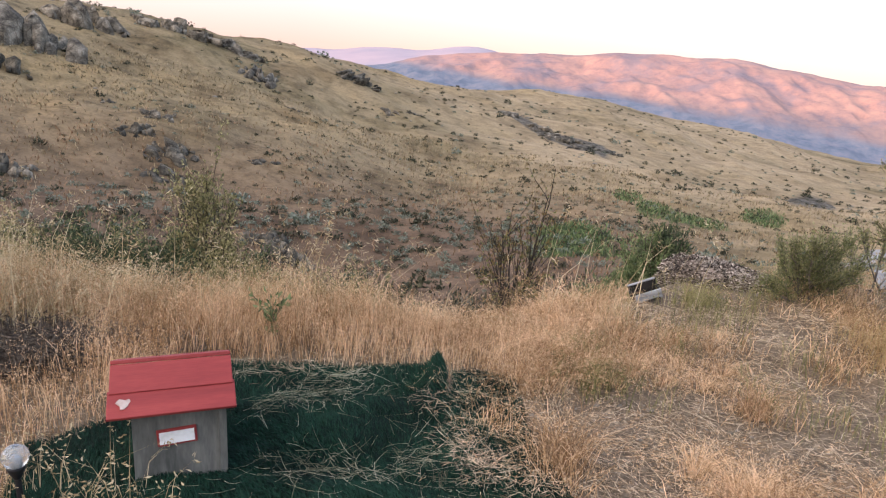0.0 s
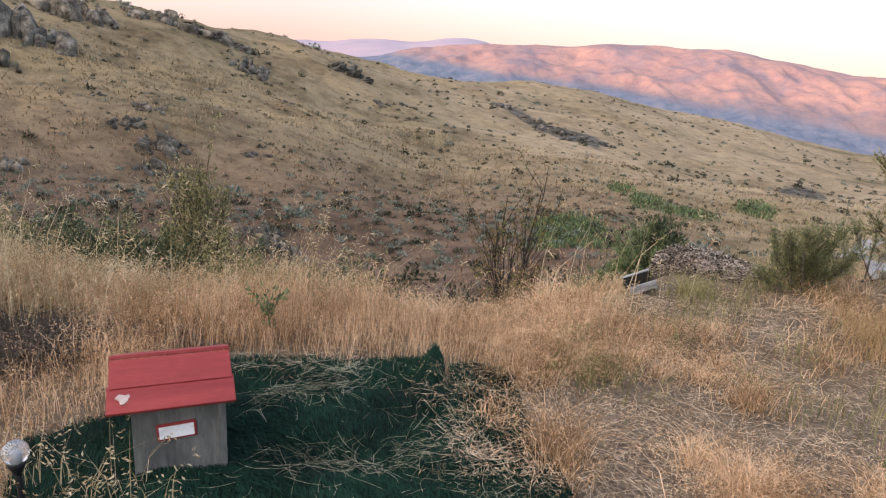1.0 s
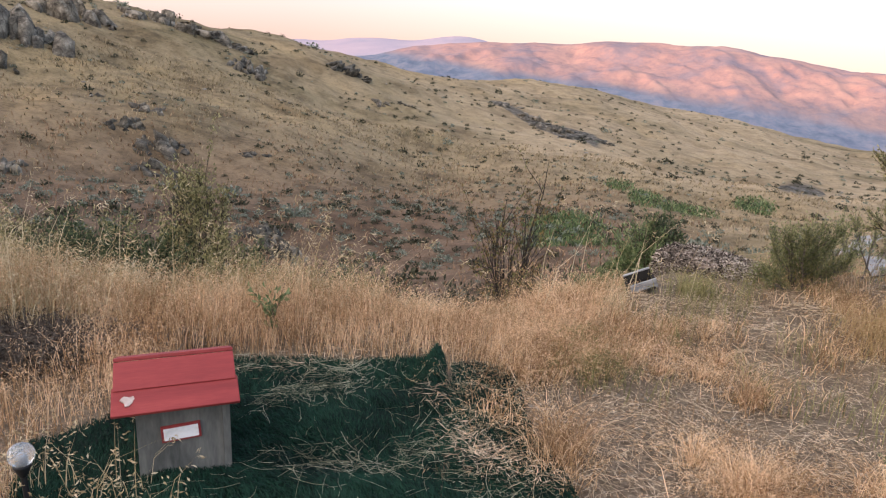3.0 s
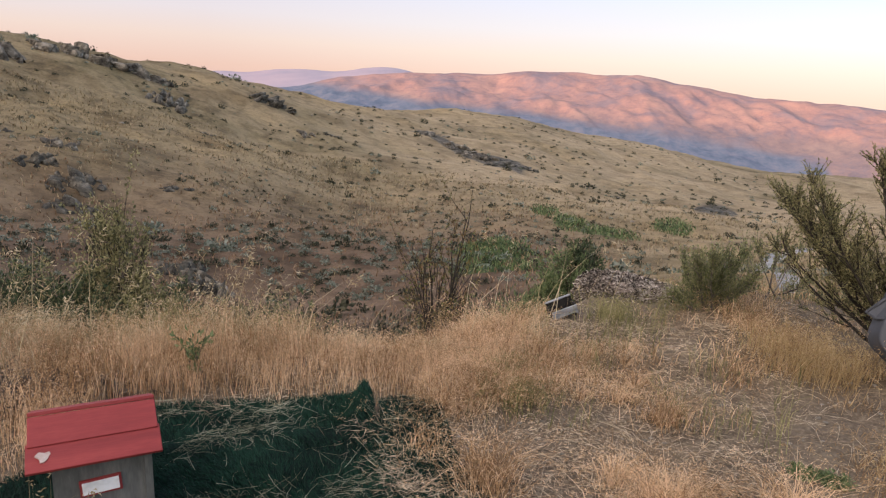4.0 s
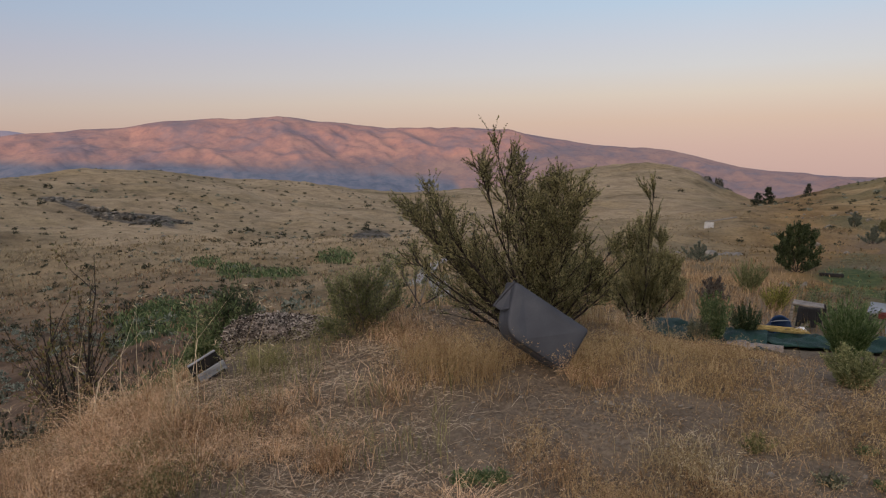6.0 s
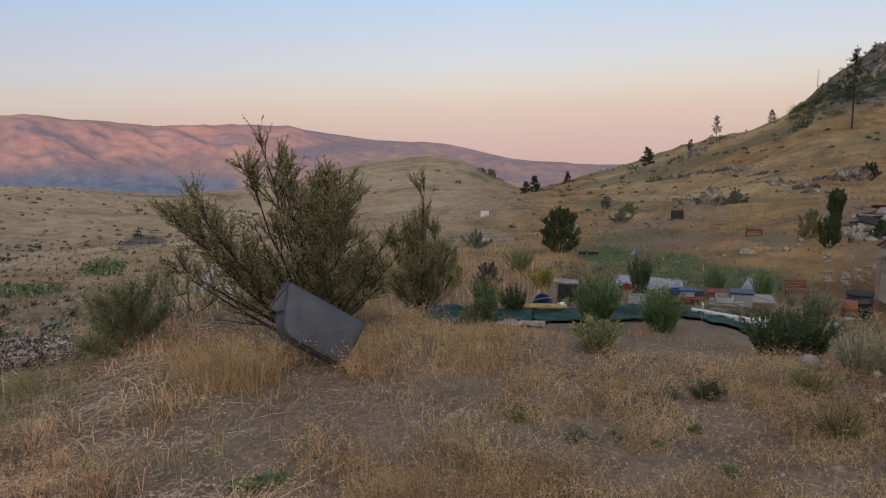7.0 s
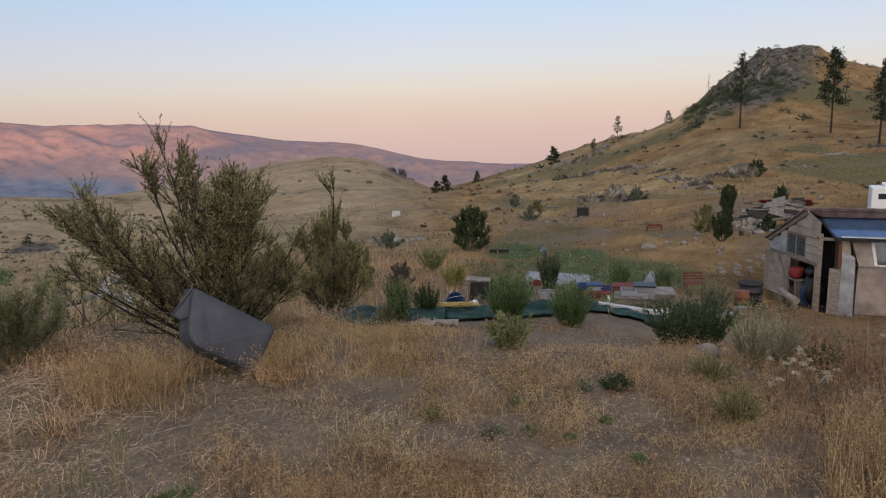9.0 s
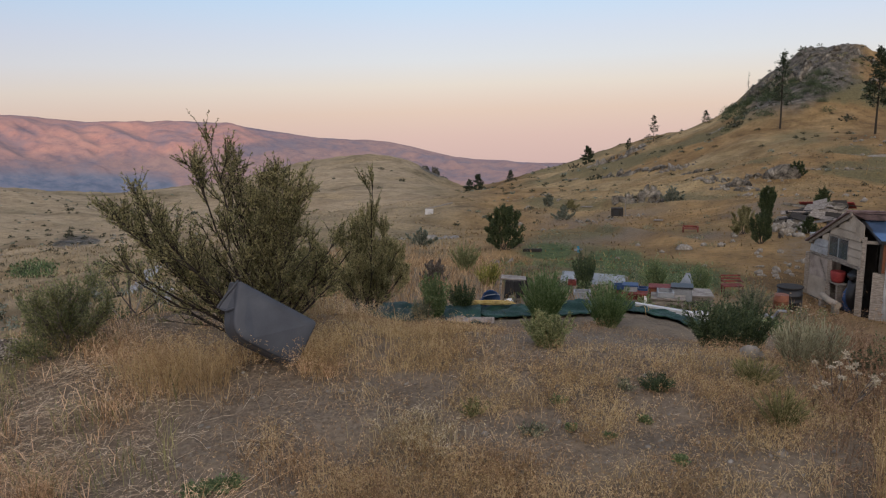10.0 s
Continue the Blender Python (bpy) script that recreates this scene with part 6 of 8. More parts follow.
def barrel(label, az, r, rad, h, mat, lid=None):
    p = polar(az, r)
    ob = thing("barrel", p, label, "barrel")
    part("drum", turned([(rad * 0.94, 0), (rad, h * 0.12), (rad, h * 0.33), (rad * 1.04, h * 0.35), (rad, h * 0.37), (rad, h * 0.64), (rad * 1.04, h * 0.66), (rad, h * 0.68), (rad * 0.97, h)], 20), mat, ob)
    if lid:
        part("rim", turned([(rad * 1.0, h * 0.985), (rad * 1.06, h * 0.99), (rad * 1.06, h * 1.04), (rad * 0.9, h * 1.045)], 20), lid, ob)


barrel("black plastic water barrel by the shed", 81.45, 21.2, 0.32, 0.58, M_BLACK, M_DARKIN)
barrel("orange rusty barrel by the shed", 80.9, 19.9, 0.18, 0.46, M_ORANGE)
single("bent_pipe", rod([polar(79.6, 14, 0.10), polar(79.9, 14, 0.22), polar(80.4, 13.9, 0.24), polar(80.7, 13.8, 0.38), polar(81.2, 13.9, 0.40)], 0.028, 0.028, 8), M_TARP, "bent pale plastic pipe in the weeds", "pipe")


def spinner():
    p = polar(66.0, 19.0)
    ob = thing("wind_spinner", p, "turquoise wind spinner on a thin stick", "wind spinner", rz=-66)
    part("stick", rod([(0, 0, 0), (0, 0, 0.55)], 0.008, 0.007, 6), M_PLANK, ob)
    for k in range(4):
        a = k * 90
        part("vane", bx((0.10, 0.010, 0.06), (0.052 * math.cos(radians(a)), 0, 0.55 + 0.052 * math.sin(radians(a))), (35, -a - 20, 0), 0.003), M_TEAL if k % 2 else M_TARP, ob)


spinner()


# ---------------------------------------------------------------- shed
def shed():
    K = Vector((22.26, 1.62, 0))
    base, low = -4.03, -0.36        # height of the sill; foot of the walls below it
    ob = thing("garden_shed", (K.x, K.y, base), "ramshackle cream-sided shed with a glazed lean-to roof", "shed")
    gd = Vector((0.80, 0.60, 0))          # along the gable wall, away to its far corner
    ld = Vector((0.16, -0.987, 0)).normalized()  # along the front wall
    up = Vector((0, 0, 1))
    H, W, L = 1.92, 2.55, 4.6

    def g(s, z):
        return gd * s + up * z

    def l(s, z, out=0.0):
        return ld * s + up * z + Vector((-ld.y, ld.x, 0)) * -out

    peak_s, peak_z = 0.62, 2.56
    # gable wall: siding boards with a window hole and a big opening below
    y = 1.15
    rows = [(1.15, 1.37), (1.37, 1.60), (1.60, 1.83), (1.83, 2.06), (2.06, 2.30), (2.30, 2.56)]

    def left_end(z):
        return W - 0.02 if z < 1.45 else W - (z - 1.45) / (peak_z - 1.45) * (W - peak_s)

    def right_end(z):
        return 0.0 if z < H else (z - H) / (peak_z - H) * peak_s

    lap = Vector((-0.6, 0.8, 0)) * 0.03
    for i, (z0, z1) in enumerate(rows):
        spans = [(right_end(z1 - 0.02), left_end(z1 - 0.02))]
        if i in (0, 1, 2):
            spans = [(0.0, 0.62), (1.62, left_end(z1 - 0.02))]
        for a, b in spans:
            if b - a > 0.05:
                part("siding_board", slab_between([g(a, z0) + lap, g(b, z0) + lap, g(b, z1 - 0.016), g(a, z1 - 0.016)], -0.03), M_METAL if i < 2 and a > 1 else M_SIDING, ob)
    part("backing_wall", slab_between([g(0, 1.83) + Vector((0.05, -0.05, 0)), g(1.95, 1.83) + Vector((0.05, -0.05, 0)), g(peak_s + 0.35, 2.4) + Vector((0.05, -0.05, 0)), g(0.6, 2.4) + Vector((0.05, -0.05, 0))], 0.01), M_PLY, ob)
    win = part("window", slab_between([g(0.62, 1.13), g(1.62, 1.13), g(1.62, 1.20), g(0.62, 1.20)], -0.05), M_PLANK, ob, "two-light window in a weathered frame")
    part("frame", slab_between([g(0.62, 1.76), g(1.62, 1.76), g(1.62, 1.83), g(0.62, 1.83)], -0.05), M_PLANK, win)
    for s in (0.62, 1.09, 1.55):
        part("frame", slab_between([g(s, 1.2), g(s + 0.07, 1.2), g(s + 0.07, 1.76), g(s, 1.76)], -0.05), M_TARP if s == 1.09 else M_PLANK, win)
    for a, b in ((0.69, 1.09), (1.16, 1.55)):
        part("pane", slab_between([g(a, 1.2), g(b, 1.2), g(b, 1.76), g(a, 1.76)], 0.006), M_GLASS, win)
    part("sill_beam", slab_between([g(-0.02, 1.04), g(W, 1.06), g(W, 1.15), g(-0.02, 1.14)], -0.06), M_PLANK, ob)
    for s in (0.0, 1.42, 2.62):
        part("post", bx((0.12, 0.12, 1.40), tuple(g(s + 0.05, 0.36))), M_PLANK, ob)
    part("lower_panel", slab_between([g(1.52, low), g(W + 0.06, low), g(W, 0.40), g(1.52, 0.43)], -0.03), M_SIDING, ob, "weathered cream panel")
    part("lower_panel", slab_between([g(1.55, 0.42), g(W, 0.42), g(W, 1.04), g(1.55, 1.04)], -0.01), M_PLY, ob, "dull plastic-sheeted panel")
    part("brace", slab_between([g(1.55, 0.44), g(1.62, 0.44), g(2.1, 1.04), g(2.0, 1.04)], -0.04), M_PLANK, ob)
    # dark inside: its shade is put into a near-black wall and floor
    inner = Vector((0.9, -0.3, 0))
    part("inner_shade_wall", slab_between([g(0, low) + inner, g(W, low) + inner, g(W, 1.9) + inner, g(0, 1.9) + inner], 0.02), M_DARKIN, ob)
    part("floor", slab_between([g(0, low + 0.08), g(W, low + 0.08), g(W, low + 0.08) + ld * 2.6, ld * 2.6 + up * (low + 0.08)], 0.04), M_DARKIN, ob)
    # front wall: door gap, leaning board, plywood and a slanted window
    part("door_post", bx((0.10, 0.10, 2.36), tuple(l(0.03, 0.80))), M_PLANK, ob)
    part("door_post", bx((0.07, 0.07, 2.20), tuple(l(0.44, 0.74))), M_DARKIN, ob)
    part("lintel", slab_between([l(0.0, 1.80, 0.02), l(0.60, 1.80, 0.02), l(0.60, 1.88, 0.02), l(0.0, 1.88, 0.02)], 0.06), M_PLANK, ob)
    part("door_board", slab_between([l(0.42, 1.02, 0.02), l(0.54, 1.02, 0.02), l(0.54, 1.86, 0.02), l(0.42, 1.86, 0.02)], 0.03), M_ORANGE, ob, "orange-brown board in the doorway")
    part("cream_panel", slab_between([l(0.55, 1.40), l(0.78, 1.40), l(0.72, 1.86), l(0.55, 1.86)], 0.03), M_SIDING, ob)
    part("leaning_board", slab_between([l(0.24, low, 0.26), l(0.53, low, 0.26), l(0.54, 1.00, 0.08), l(0.27, 1.04, 0.08)], 0.03), M_PLANK, ob, "grey weathered board leaning on the wall")
    part("leaning_board", slab_between([l(0.54, low, 0.16), l(0.90, low, 0.16), l(0.88, 1.36, 0.04), l(0.56, 1.50, 0.04)], 0.02), M_METAL, ob, "dull grey metal sheet leaning on the wall")
    part("corner_strip", slab_between([l(0.90, low, 0.04), l(0.94, low, 0.04), l(0.96, 1.10, 0.04), l(0.92, 1.10, 0.04)], 0.03), M_DARKIN, ob)
    part("plywood_panel", slab_between([l(0.94, low), l(1.98, low), l(1.98, 1.08), l(0.94, 1.08)], 0.03), M_PLY, ob)
    part("plywood_panel", slab_between([l(1.99, low), l(L, low), l(L, 1.08), l(1.99, 1.08)], 0.03), M_PLY, ob)
    part("rail", slab_between([l(0.98, 1.06, 0.03), l(L, 1.06, 0.03), l(L, 1.14, 0.03), l(0.98, 1.14, 0.03)], 0.05), M_PLANK, ob)
    part("slanted_panel", slab_between([l(0.98, 1.12), l(1.36, 1.12), l(1.22, 1.86, -0.12), l(0.76, 1.86, -0.12)], 0.03), M_PLY, ob)
    fw = part("window", slab_between([l(1.36, 1.12, 0.02), l(2.95, 1.12, 0.02), l(2.95, 1.17, 0.02), l(1.36, 1.17, 0.02)], 0.05), M_WHITE, ob, "white-framed window in the slanted front")
    part("frame", slab_between([l(1.36, 1.12, 0.02), l(1.43, 1.12, 0.02), l(1.30, 1.84, -0.10), l(1.23, 1.84, -0.10)], 0.04), M_WHITE, fw)
    part("frame", slab_between([l(2.88, 1.12, 0.02), l(2.95, 1.12, 0.02), l(2.90, 1.84, -0.10), l(2.82, 1.84, -0.10)], 0.04), M_WHITE, fw)
    part("pane", slab_between([l(1.42, 1.16), l(2.9, 1.16), l(2.85, 1.82, -0.11), l(1.30, 1.82, -0.11)], 0.008), M_GLASS, fw)
    part("slanted_panel", slab_between([l(2.95, 1.12), l(L, 1.12), l(L, 1.86, -0.12), l(2.95, 1.86, -0.12)], 0.03), M_PLY, ob)
    fill = Vector((-0.6, 0.8, 0)) * 0.012
    part("gable_filler", slab_between([g(-0.02, 1.84) + fill, g(0.62, 2.06) + fill, g(peak_s, peak_z - 0.03) + fill, g(-0.02, 2.30) + fill], -0.01), M_SIDING, ob)
    # roofs
    back = Vector((0.987, 0.16, 0))
    lean = part("glazed_roof", slab_between([l(0.42, 1.90, 0.22), l(L, 1.90, 0.22), l(L, 2.34) + back * 0.75, l(-0.02, 2.34) + back * 0.75], 0.03), M_SKYPANE, ob, "glossy glazed lean-to roof, reflected sky painted into its blue")
    part("edge_rail", slab_between([l(0.38, 1.84, 0.24), l(L, 1.84, 0.24), l(L, 1.93, 0.24), l(0.38, 1.93, 0.24)], 0.05), M_BLACK, lean)
    part("edge_rail", slab_between([l(0.38, 1.86, 0.24), l(0.46, 1.86, 0.24), l(0.02, 2.37) + back * 0.75, l(-0.06, 2.37) + back * 0.75], 0.05), M_BLACK, lean)
    part("trim", slab_between([l(0.50, 1.932, 0.22), l(L, 1.932, 0.22), l(L, 1.965, 0.20), l(0.50, 1.965, 0.20)], 0.02), M_METAL, lean)
    pk = g(peak_s, peak_z)
    part("roof", slab_between([l(0.1, 2.36) + back * 0.62, l(L, 2.36) + back * 0.62, pk + ld * L + up * 0.04, pk - ld * 0.12 + up * 0.04], 0.05), M_ROOF, ob, "brown metal roof slope")
    part("roof", slab_between([pk - ld * 0.12 + up * 0.04, pk + ld * L + up * 0.04, g(W + 0.1, 1.44) + ld * L, g(W + 0.1, 1.44) - ld * 0.12], 0.05), M_ROOF, ob, "brown metal roof slope")
    part("ridge_cap", rod([pk - ld * 0.14 + up * 0.05, pk + ld * L + up * 0.05], 0.035, 0.035, 6), M_ROOF, ob)
    part("verge_board", slab_between([pk + Vector((-0.06, -0.02, -0.1)), g(W + 0.1, 1.34) + Vector((-0.06, -0.02, 0)), g(W + 0.1, 1.46) + Vector((-0.06, -0.02, 0)), pk + Vector((-0.06, -0.02, 0.05))], 0.03), M_PLANK, ob)
    part("end_wall", slab_between([l(L, low), l(L, low) + gd * W, l(L, 1.4) + gd * W, l(L, 1.85)], 0.03), M_PLY, ob)
    part("back_wall", slab_between([g(W, low), g(W, low) + ld * L, g(W, 1.4) + ld * L, g(W, 1.4)], 0.03), M_PLY, ob)
    def spot(t, depth, z):
        q = K + gd * t + Vector((0.6, -0.8, 0)) * depth
        return (q.x, q.y, base + z)

    red = thing("storage_box", spot(1.22, 0.12, 0.42), "red plastic tub on a plank in the shed opening", "tub", rz=37)
    part("plank", bx((0.7, 0.34, 0.035), (0.05, 0, 0.0)), M_PLANK, red)
    part("tub", turned([(0.15, 0.02), (0.19, 0.10), (0.21, 0.32), (0.20, 0.34)], 14), M_RED, red)
    for x in (-0.2, 0.3):
        part("bracket", bx((0.06, 0.30, 0.70), (x, 0, -0.36)), M_PLANK, red)
    bag = thing("sacks", spot(0.62, 0.25, low + 0.10), "dark blue and black sacks piled in the shed opening", "sacks")
    for k, (sz, at, mat) in enumerate((((0.30, 0.26, 0.50), (0, 0, 0.50), M_BLACK), ((0.34, 0.20, 0.16), (0.02, 0.02, 1.02), M_BLACK), ((0.18, 0.17, 0.34), (-0.12, 0.1, 0.34), M_BLUE))):
        v, f = rock_verts(ICO3, sz, 90 + k, 0.25, 3, 0.7)
        part("sack", mesh_from("sack", v + np.array(at), f), mat, bag)
    single("pale_log", rod([spot(0.35, -0.35, low + 0.34), spot(0.8, -0.38, low + 0.40), spot(1.25, -0.30, low + 0.44)], 0.10, 0.085, 12), M_SIDING, "short pale log lying before the shed", "log")
    for k, t in enumerate((0.45, 1.1)):
        single("log_rest", bx((0.16, 0.16, 0.34), spot(t, -0.36, low + 0.15), (0, 0, 30), 0.02), M_PLANK, "rough timber block under a log", "timber block")


shed()


def rubble():
    rng = np.random.default_rng(12)
    for k in range(24):
        az, r = rng.uniform(80.3, 82.3), rng.uniform(37.5, 42)
        outcrop("rubble_stone", "pale angular stone in a rubble heap", az, r, rng.uniform(0.3, 0.85), rng.uniform(0.25, 0.6), rng.uniform(0.3, 0.6), 1, 800 + k, M_STONE if k % 3 else M_ROCK, group="rubble heap")
    for k in range(22):
        az, r = rng.uniform(79.3, 82.6), rng.uniform(26, 34)
        outcrop("rubble_stone", "small pale stone strewn below the rubble heap", az, r, rng.uniform(0.14, 0.42), rng.uniform(0.1, 0.26), rng.uniform(0.15, 0.35), 1, 830 + k, M_STONE, group="rubble heap")
    outcrop("rubble_heap", "heap of stones and broken boards on the slope", 82.4, 43.5, 3.6, 1.2, 2.4, 16, 860, M_ROCK, chunk=0.6)
    for k in range(38):
        p = polar(rng.uniform(80.9, 84.9), rng.uniform(41.2, 44.8), 0.05 + 0.75 * rng.random() ** 1.3)
        a = radians(rng.normal(-82, 28))
        d = Vector((math.cos(a), math.sin(a), rng.normal() * 0.16)).normalized() * rng.uniform(0.22, 0.75)
        plank("broken_board", "grey broken board on the rubble heap", p - d, p + d, rng.uniform(0.2, 0.55), 0.05, (M_PLANK, M_DARKIN, M_ROCK, M_PLY, M_PLANK, M_DARKIN, M_TROUGH)[k % 7], "board", "boards on the rubble", rng.normal(25, 30))
    plank("broken_board", "white board lying at the foot of the rubble", polar(82.55, 37.6, 0.10), polar(83.6, 37.6, 0.12), 0.3, 0.12, M_TARP, "board", "boards on the rubble")
    for k, (az, up) in enumerate(((82.6, 0.60), (84.5, 0.45))):
        p = polar(az, 45.5, up)
        plank("red_sheet", "dull red roofing sheet on the rubble heap", p - Vector((0, 0.62, -0.10)), p + Vector((0.1, 0.62, 0.0)), 0.9, 0.04, M_RED, "metal sheet", "red sheets", 28)


rubble()


def camper():
    p = polar(90.35, 46, -0.50)
    ob = thing("camper_trailer", p, "white camper trailer behind the shed", "camper", rz=-90.5 + 8)
    ob.scale = (0.72, 0.72, 0.72)
    part("body", bx((3.6, 2.0, 1.9), (0, 0, 1.45), bevel=0.12), M_WHITE, ob)
    part("roof_box", bx((2.6, 1.4, 0.26), (0.3, 0, 2.52), bevel=0.06), M_WHITE, ob)
    part("window", bx((0.8, 0.03, 0.42), (-0.95, -1.005, 1.75), bevel=0.01), M_BLACK, ob)
    part("window", bx((0.9, 0.03, 0.42), (0.6, -1.005, 1.75), bevel=0.01), M_BLACK, ob)
    part("skirt", bx((3.5, 1.9, 0.3), (0, 0, 0.37)), M_TARP, ob)
    for x in (-0.5, 0.5):
        part("wheel", rod([(x, -0.98, 0.30), (x, -0.78, 0.30)], 0.30, 0.30, 16), M_BLACK, ob)


camper()


# ---------------------------------------------------------------- things on the slopes
def wooden_bench():
    p = polar(74.4, 43)
    ob = thing("garden_bench", p, "faded red bench on the hillside", "bench", rz=-74.4)
    ob.scale = (1.0, 1.0, 0.62)
    part("seat", bx((0.85, 0.34, 0.06), (0, 0, 0.34), bevel=0.01), M_RUST, ob)
    part("backrest", bx((0.85, 0.05, 0.18), (0, 0.17, 0.50), bevel=0.01), M_RUST, ob)
    for x in (-0.4, 0.4):
        part("leg", bx((0.08, 0.3, 0.32), (x, 0, 0.16)), M_RUST, ob)
        part("armrest", bx((0.09, 0.36, 0.16), (x, 0, 0.45), bevel=0.01), M_RUST, ob)


wooden_bench()


def fire_box():
    p = polar(68.9, 70)
    ob = thing("fire_box", p, "black burnt metal box standing on the slope", "metal box", rz=-68.9)
    part("body", bx((1.15, 0.8, 0.75), (0, 0, 0.62), bevel=0.03), M_DARKIN, ob)
    part("door_frame", bx((0.5, 0.05, 0.5), (-0.1, -0.41, 0.6)), M_BLACK, ob)
    for x in (-0.45, 0.45):
        for y in (-0.3, 0.3):
            part("leg", bx((0.08, 0.08, 0.26), (x, y, 0.13)), M_DARKIN, ob)
    part("flue", rod([(0.75, 0.1, 0), (0.75, 0.1, 1.6)], 0.05, 0.05, 8), M_PLANK, ob)


fire_box()


def white_panel():
    p = polar(53.9, 80)
    ob = thing("notice_board", p, "white board standing in the grass beside a plank", "board", rz=-53.9)
    part("board", bx((0.95, 0.06, 0.80), (0, 0, 0.52), (0, 4, 0), 0.01), M_BOARD, ob)
    for x in (-0.45, 0.45):
        part("post", bx((0.08, 0.08, 0.4), (x, 0.05, 0.18)), M_PLANK, ob)
    q = polar(54.9, 82)
    plank("long_plank", "long grey plank lying on the slope", q + Vector((-1.4, 1.2, 0.5)), q + Vector((1.2, -0.8, 1.0)), 0.3, 0.12, M_PLANK)


white_panel()
plank("fallen_log", "dark charred log lying in the grass", polar(61.6, 34, 0.07), polar(63.0, 33.4, 0.10), 0.16, 0.15, M_DARKIN, "log")
outcrop("pale_stump", "bleached pale stump in tall grass", 60.0, 25.5, 0.95, 0.62, 0.7, 4, 860, M_STONE)
outcrop("boulder", "rounded tan boulder at the edge of bare soil", 78.9, 5.35, 0.155, 0.15, 0.14, 1, 861, M_STONE, sink=0.2)
outcrop("rock_slab", "large tilted grey slab of rock on the slope", 80.75, 92.5, 3.6, 2.0, 1.6, 1, 866, M_ROCK, sink=0.3)
for k, (az, r, w) in enumerate(((82.0, 97, 0.6), (82.5, 96.5, 0.45), (82.9, 97.5, 0.8), (83.4, 97, 0.5), (84.0, 97.4, 0.6), (84.6, 96.6, 0.75), (68.1, 71, 0.35), (68.3, 73, 0.45), (68.0, 69.5, 0.3), (69.6, 70.5, 0.5), (69.9, 70, 0.35), (68.6, 69, 0.28), (70.9, 72, 0.4), (67.5, 72, 0.3))):
    outcrop("field_stone", "small bleached stone on the eastern slope", az, r, w, w * 0.6, w * 0.8, 1, 870 + k, M_STONE, group="bleached stones")
plank("fallen_log", "bleached log lying on the upper slope", polar(65.08, 166.5, 0.12), polar(65.84, 166.1, 0.16), 0.42, 0.40, M_PLANK, "log")
plank("broken_board", "grey board lying on the slope", polar(66.1, 83.8, 0.08), polar(66.95, 83.4, 0.10), 0.5, 0.08, M_PLANK)
plank("broken_board", "weathered board lying beside stones", polar(71.7, 63.0, 0.08), polar(72.35, 62.8, 0.10), 0.4, 0.08, M_PLANK)
outcrop("field_stone", "pale flat stone lying in the grass", 74.1, 34, 0.75, 0.32, 0.5, 1, 862, M_STONE)
outcrop("field_stone", "small pale stone half buried in the soil", 46.6, 3.20, 0.075, 0.06, 0.06, 1, 863, M_STONE)
outcrop("field_stone", "small grey stone half buried in the soil", 88.2, 3.75, 0.09, 0.05, 0.07, 1, 864, M_STONE)
single("plastic_scrap", bx((0.05, 0.035, 0.025), (0, 0, 0.01), (8, 12, 20), 0.006), M_RED, "small red plastic scrap among dry stalks", "scrap", at=(4.58, 0.08, gz(4.58, 0.08)))
outcrop("field_stone", "flat blue-grey stone in the soil", 66.5, 2.98, 0.12, 0.03, 0.08, 1, 865, M_STONE)

